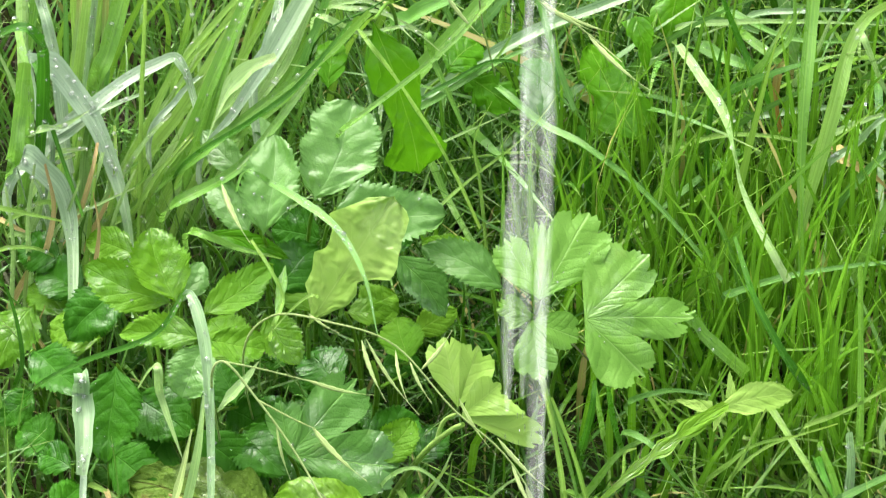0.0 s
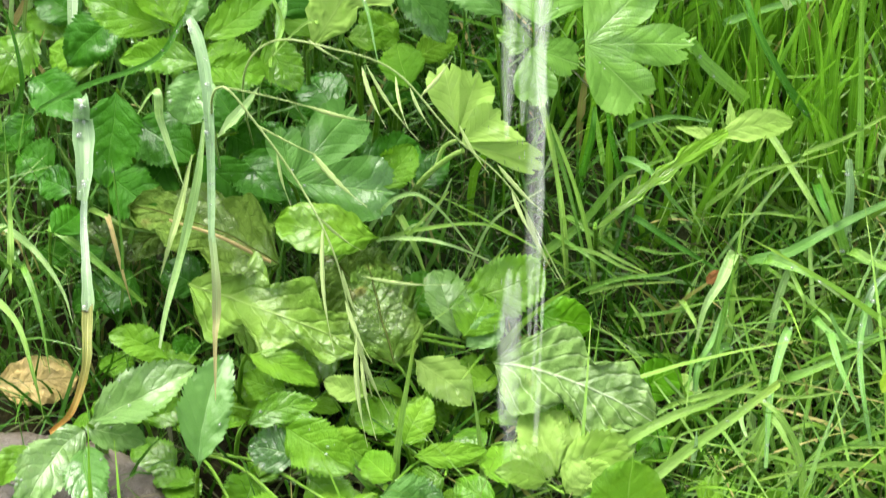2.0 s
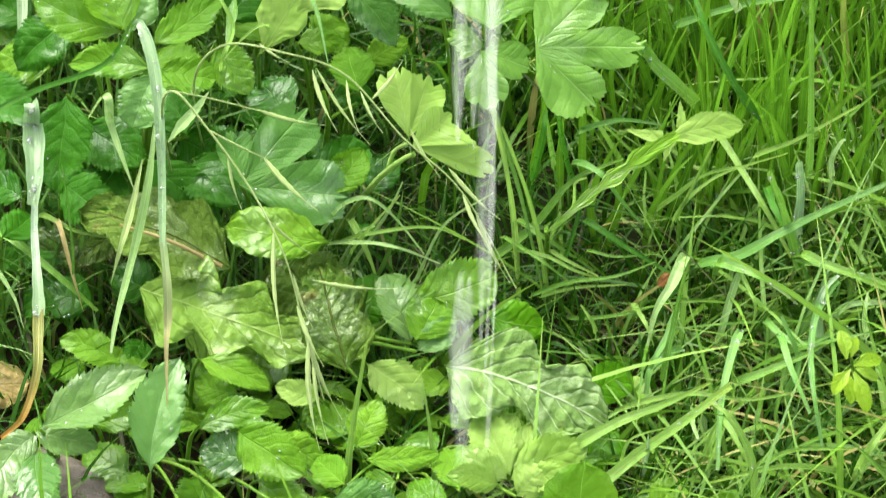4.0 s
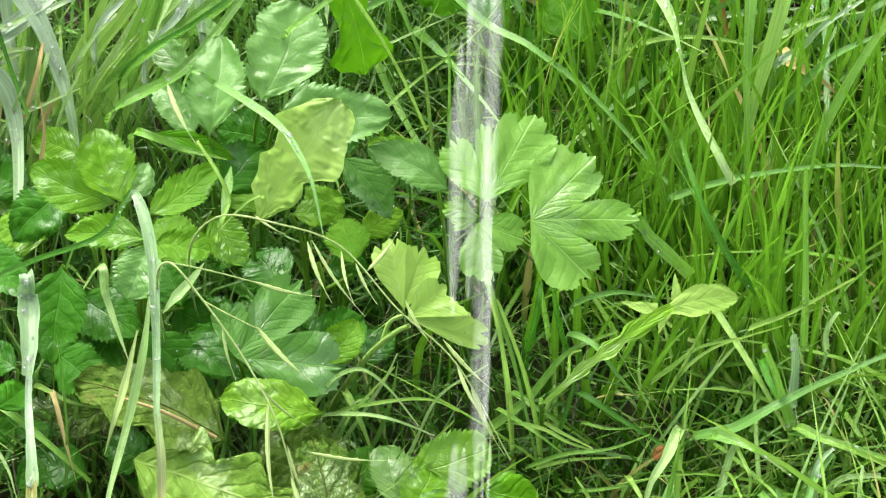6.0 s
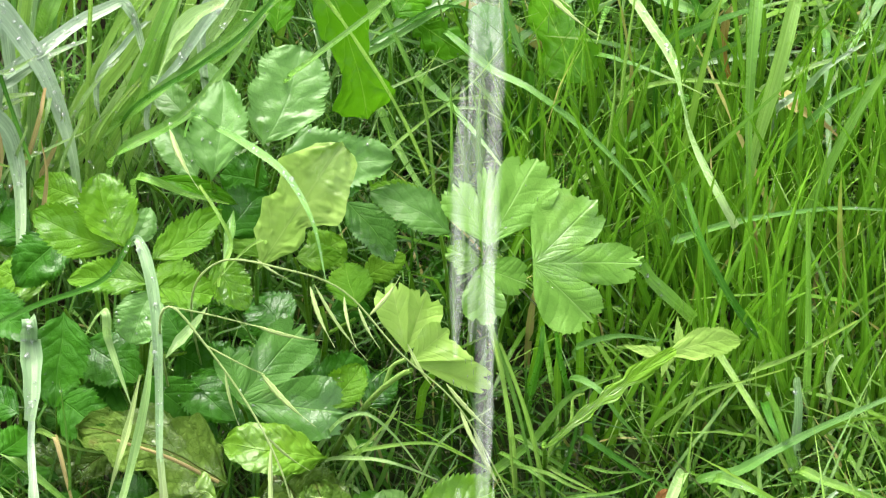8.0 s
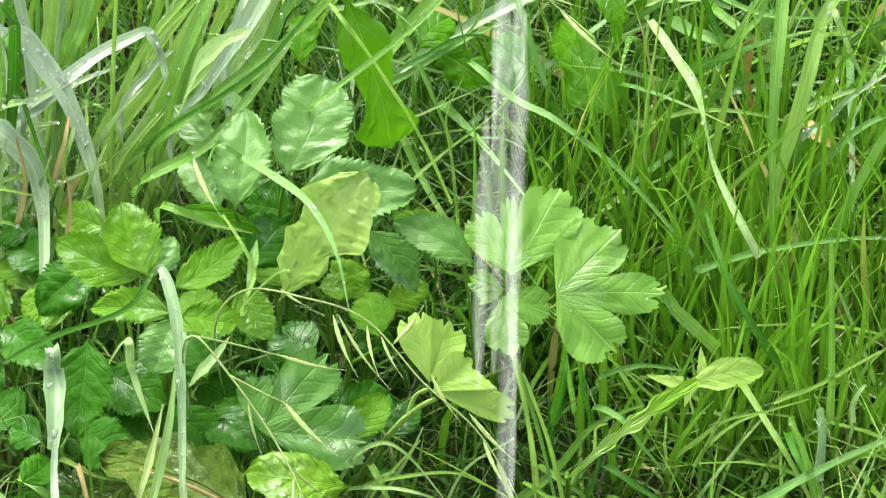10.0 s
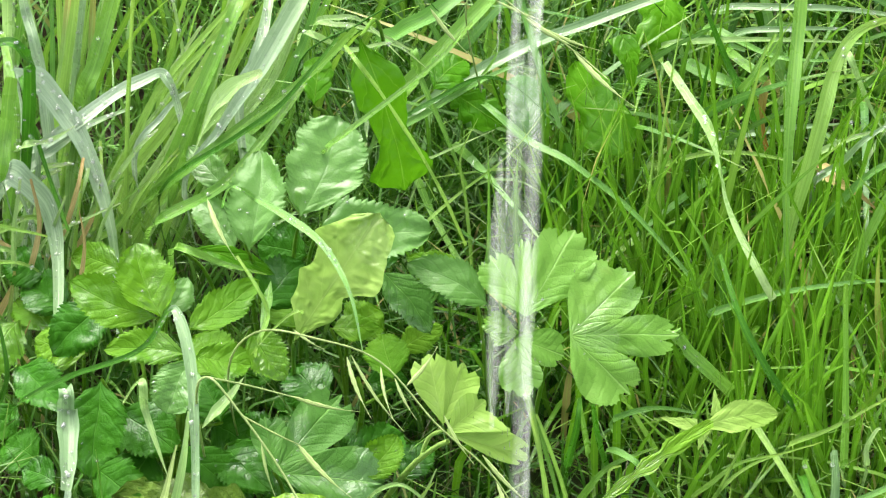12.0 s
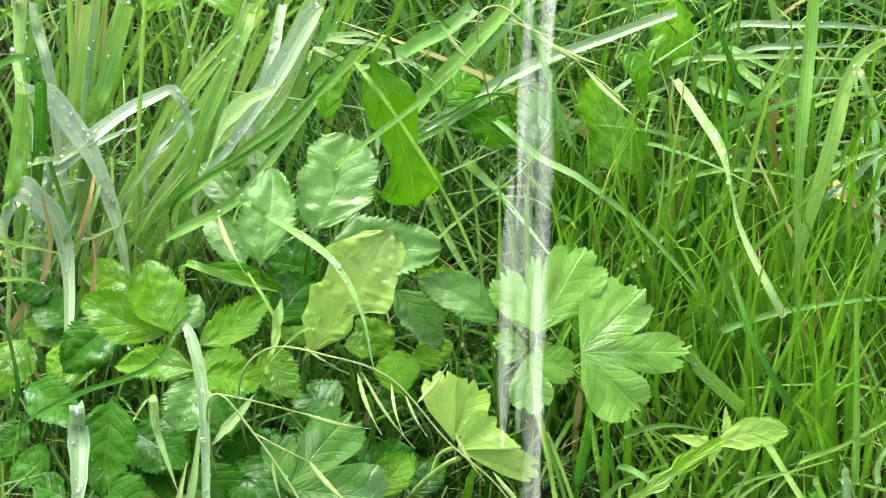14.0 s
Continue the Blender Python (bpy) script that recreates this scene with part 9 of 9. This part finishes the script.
spikelet(haulm, (0.0403, 0.1116, 0.2200), (0.0750, 0.1017, 0.2100), 0.0019)

brome_d = thing("brome_grass", (-0.0700, 0.1966, 0), "slender dark brome stem with one pale spikelet", "grass", "brome grass")
haulm = stem(brome_d, [(-0.0734, 0.1777, 0.0000), (-0.0819, 0.0891, 0.1800), (-0.0430, 0.0843, 0.2200), (-0.0089, 0.0844, 0.2400), (0.0055, 0.0841, 0.2300)], 0.0008, 0.0004, GRASS_DARK, name="stem")
spikelet(haulm, (0.0003, 0.0796, 0.2350), (0.0253, 0.0650, 0.2100), 0.0027)


STONE_AT = (-0.2142, -0.3783)
JET_FOOT = (0.0336, -0.3663)


# ---- flat stone at the edge of the bed ----
def stone():
    bm = bmesh.new()
    bmesh.ops.create_icosphere(bm, subdivisions=5, radius=1.0)
    for v in bm.verts:
        c = v.co
        c.z = max(min(c.z, 0.55), -0.5)
        bulge = 1 + 0.16 * noise.noise(c * 1.7) + 0.05 * noise.noise(c * 5.1)
        v.co = Vector((c.x * 0.085 * bulge, c.y * 0.06 * bulge, c.z * 0.036 + 0.0025 * noise.noise(c * 7) + 0.0012 * noise.noise(c * 19)))
    me = bpy.data.meshes.new("stone")
    bm.to_mesh(me)
    bm.free()
    me.polygons.foreach_set("use_smooth", np.full(len(me.polygons), True))
    me.materials.append(STONE)
    ob = new("stone", me)
    ob.matrix_world = pose(STONE_AT[0], STONE_AT[1], 0.012, 0, 0, -20)
    tagged(ob, "flat wet grey-brown stone half sunk in soil", "stone")


stone()

# ---- the grass that nobody could count ----
def open_spot(x, y):
    """1 on open lawn, down to 0.1 in the shaded hollows under the leafy plants."""
    k = np.ones_like(x)
    # fewer blades here, so the blackened soil stands in for shade
    for cx, cy, r in ((0.095, -0.10, 0.095), (-0.03, -0.08, 0.07), (0.03, -0.19, 0.06), (0.06, -0.28, 0.075), (0.085, -0.225, 0.075), (0.03, 0.08, 0.05)):
        k = np.minimum(k, np.clip(((x - cx) ** 2 + (y - cy) ** 2) / r ** 2, 0.05, 1))
    return k


field("lawn_grass", 3200, strip(-0.02, 0.45, -0.14, 0.5, lambda x, y: open_spot(x, y) * np.clip((0.24 - y) / 0.14, 0.12, 1) * np.clip((x - 0.03 + 0.15 * np.clip(y, 0, 1)) / 0.06, 0.05, 1)),
      (0.06, 0.19), (0.0024, 0.0056), (0.02, 0.36), LAWN, "short bright green lawn grass wet with rain", "grass", 3, limp=0.25)
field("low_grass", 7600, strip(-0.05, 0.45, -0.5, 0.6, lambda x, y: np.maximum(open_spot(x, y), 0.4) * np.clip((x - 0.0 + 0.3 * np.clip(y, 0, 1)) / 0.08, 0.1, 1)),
      (0.03, 0.08), (0.0016, 0.0036), (0.1, 0.9), LAWN_SHADED, "low shaded lawn grass", "grass", 12)
field("matted_grass", 4300, strip(0.05, 0.45, -0.5, 0.5, lambda x, y: open_spot(x, y) * np.clip((0.1 - y) / 0.3, 0.35, 1)), (0.05, 0.13), (0.0016, 0.0040), (0.7, 1.8), MATTED,
      "flattened damp grass blades lying criss-cross", "grass", 4, segs=7, limp=0.8)
field("thatch", 2200, strip(-0.45, 0.5, -0.55, 0.7), (0.03, 0.09), (0.001, 0.0028), (0.8, 2.0), THATCH, "dead brown-tipped grass bits on soil, darkened as in shade", "dead grass", 5, limp=0.9)
field("tall_grass", 130, strip(-0.42, -0.02, 0.16, 0.7, lambda x, y: np.clip((-x - 0.02 + 0.2 * y) / 0.12, 0.15, 1)), (0.12, 0.28), (0.003, 0.007), (0.1, 0.5), TALL,
      "tall pale green meadow grass leaning over", "grass", 6, segs=8, drift=(0.3, -0.05))
field("loose_grass", 200, strip(0.0, 0.42, -0.4, 0.5, open_spot), (0.10, 0.19), (0.003, 0.0065), (0.3, 1.3), TALL, "loose broad grass blades crossing over lawn", "grass", 14, segs=9, limp=0.75)
field("lying_grass", 430, strip(-0.05, 0.5, 0.15, 0.8), (0.14, 0.26), (0.004, 0.0105), (0.6, 1.3), LYING, "wet broad grass blades lying across one another", "grass", 31, segs=10, limp=0.6)
field("under_grass", 3600, strip(-0.42, 0.0, -0.25, 0.7, open_spot), (0.05, 0.13), (0.002, 0.004), (0.1, 0.8), LYING, "shaded grass at the foot of tall tufts", "grass", 13)
field("back_grass", 1800, strip(-0.15, 0.5, 0.26, 0.9), (0.06, 0.17), (0.002, 0.006), (0.3, 1.2), LAWN_SHADED, "mixed green grass behind leafy plants", "grass", 7, segs=7, limp=0.7)
field("fine_grass", 1500, strip(-0.1, 0.14, -0.02, 0.34, open_spot), (0.05, 0.15), (0.001, 0.0022), (0.3, 1.1), LAWN_SHADED, "thin tangled grass stems in shade", "grass", 8, segs=7, limp=0.5)
field("bed_grass", 1500, strip(-0.34, 0.1, -0.5, 0.0, open_spot), (0.03, 0.08), (0.0012, 0.0026), (0.2, 1.2), LAWN_SHADED, "sparse grass between low leaves", "grass", 9)
field("hollow_grass", 550, strip(-0.08, 0.13, -0.3, 0.03), (0.03, 0.08), (0.0012, 0.003), (0.4, 1.5), LAWN_SHADED, "limp dark grass in shade under leaves", "grass", 17, segs=6, limp=0.7)
outside = lambda x, y: ((np.abs(x) > 0.42) | (y > 0.6) | (y < -0.5)).astype(float)
field("near_meadow", 22000, strip(-1.7, 1.7, -1.6, 2.0, lambda x, y: outside(x, y) * np.clip(2.6 - np.hypot(x, y - 0.1) / 0.65, 0, 1)), (0.06, 0.18), (0.004, 0.008), (0.1, 0.8), LAWN,
      "rough meadow grass around the plants", "grass", 18, segs=4)
field("meadow", 26000, strip(-3.6, 3.6, -3.4, 3.8, lambda x, y: outside(x, y) * np.clip(2.4 - np.hypot(x, y) / 1.5, 0, 1)), (0.06, 0.18), (0.004, 0.009), (0.1, 0.8), LAWN,
      "rough meadow grass farther off", "grass", 10, segs=4)


# ---- under-leaves in shade ----
def underwood():
    rng = random.Random(11)
    for cx, cy, rx, ry, n, mat in ((-0.09, 0.02, 0.13, 0.09, 24, ELDER_SHADED), (-0.12, -0.14, 0.14, 0.12, 30, ELDER_SHADED), (-0.10, -0.30, 0.11, 0.08, 34, ELDER), (-0.01, -0.28, 0.07, 0.06, 22, ELDER), (-0.02, -0.36, 0.10, 0.10, 26, ELDER_YOUNG), (0.07, -0.34, 0.09, 0.08, 14, ELDER_YOUNG), (-0.1, -0.46, 0.2, 0.05, 22, ELDER)):
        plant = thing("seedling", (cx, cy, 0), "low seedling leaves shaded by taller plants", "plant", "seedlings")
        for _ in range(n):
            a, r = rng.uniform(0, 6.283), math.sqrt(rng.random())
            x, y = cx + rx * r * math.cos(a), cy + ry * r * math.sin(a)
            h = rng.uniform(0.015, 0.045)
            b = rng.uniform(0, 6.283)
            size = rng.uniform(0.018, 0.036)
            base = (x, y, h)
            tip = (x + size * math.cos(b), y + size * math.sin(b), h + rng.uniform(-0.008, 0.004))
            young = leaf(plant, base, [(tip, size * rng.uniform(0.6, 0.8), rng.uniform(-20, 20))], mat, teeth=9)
            stem(young, [(x - 0.4 * size * math.cos(b), y - 0.4 * size * math.sin(b), 0), (x, y, h * 0.7), base], 0.0009, 0.0006, STALK)


underwood()


# ---- falling water ----
def water_stream():
    """Wavering strands of falling water with loose drops round them."""
    rng = random.Random(5)
    top = 1.0
    body = thing("water_stream", (*JET_FOOT, 0), "thin falling stream of clear water breaking up into drops", "water")

    def axis(z):
        return JET_FOOT[0] + JET_LEAN * z + 0.0015 * math.sin(9 * z), JET_FOOT[1] - 0.25 * z * z

    # strands of many drawn-out threads, thick in the middle of the stream and loose at its edge
    verts, faces, depth = [], [], []
    for off, count, thin, thick in ((-0.009, 5, 0.0008, 0.0022), (-0.004, 7, 0.003, 0.0065), (0.004, 7, 0.003, 0.0065), (0.009, 5, 0.0008, 0.0022)):
        for j in range(count):
            z0 = rng.uniform(-0.05, top)
            length, r0 = rng.uniform(0.12, 0.34), rng.uniform(thin, thick)
            ox, oy = off + rng.gauss(0, 0.003), rng.gauss(0, 0.004)
            first, rings, around = len(verts), 18, 12
            for i in range(rings + 1):
                f = i / rings
                z = max(0.002, z0 + length * f)
                x, y = axis(z)
                r = r0 * (math.sin(math.pi * min(1, 0.03 + 0.94 * f)) ** 0.6) * (0.8 + 0.5 * noise.noise(Vector((j, z0 * 40, z * 25))))
                for k in range(around):
                    a = 2 * math.pi * k / around
                    verts.append((x + ox * (1.2 - 0.4 * z) + max(r, 0.0001) * math.cos(a), y + oy + max(r, 0.0001) * math.sin(a), z))
                    depth.append((f, abs(math.sin(a))))
                if i:
                    p, q = first + (i - 1) * around, first + i * around
                    faces += [(p + k, p + (k + 1) % around, q + (k + 1) % around, q + k) for k in range(around)]
    tagged(part("falling_water", mesh_of("falling_water", verts, faces, depth, JET), body), kind="stuff")

    verts, faces = [], []
    for _ in range(260):
        z = rng.uniform(0.0, top)
        x, y = axis(z)
        ox, oy = rng.gauss(0, 0.009), rng.gauss(0, 0.009)
        length, r = rng.uniform(0.001, 0.006), rng.uniform(0.0001, 0.00025)
        first = len(verts)
        for i in range(5):
            rr = r * (0.25, 0.8, 1.0, 0.85, 0.3)[i]
            for k in range(4):
                a = k * math.pi / 2
                verts.append((x + ox + rr * math.cos(a), y + oy + rr * math.sin(a), max(0.002, z + length * (i / 4 - 0.5))))
            if i:
                p, q = first + (i - 1) * 4, first + i * 4
                faces += [(p + k, p + (k + 1) % 4, q + (k + 1) % 4, q + k) for k in range(4)]
        faces += [tuple(range(first + 3, first - 1, -1)), tuple(range(first + 16, first + 20))]
    tagged(part("loose_drops", mesh_of("loose_drops", verts, faces, [(0, 0)] * len(verts), DROP), body), kind="stuff")


JET_LEAN = 0.012
water_stream()


# ---- raindrops on the leaves ----
def dew_drops():
    bm = bmesh.new()
    bmesh.ops.create_icosphere(bm, subdivisions=2, radius=1.0)
    unit = [v.co.copy() for v in bm.verts]
    tri = [tuple(v.index for v in f.verts) for f in bm.faces]
    bm.free()
    verts, faces = [], []
    for at, r in dew:
        k = len(verts)
        verts += [at + Vector((c.x * r, c.y * r, c.z * r * 0.8)) for c in unit]
        faces += [(a + k, b + k, c + k) for a, b, c in tri]
    me = mesh_of("raindrops", verts, faces, [(0, 0)] * len(verts), DROP)
    tagged(new("raindrops", me), "clear raindrops beading on leaves and grass", "water", kind="stuff")


dew_drops()
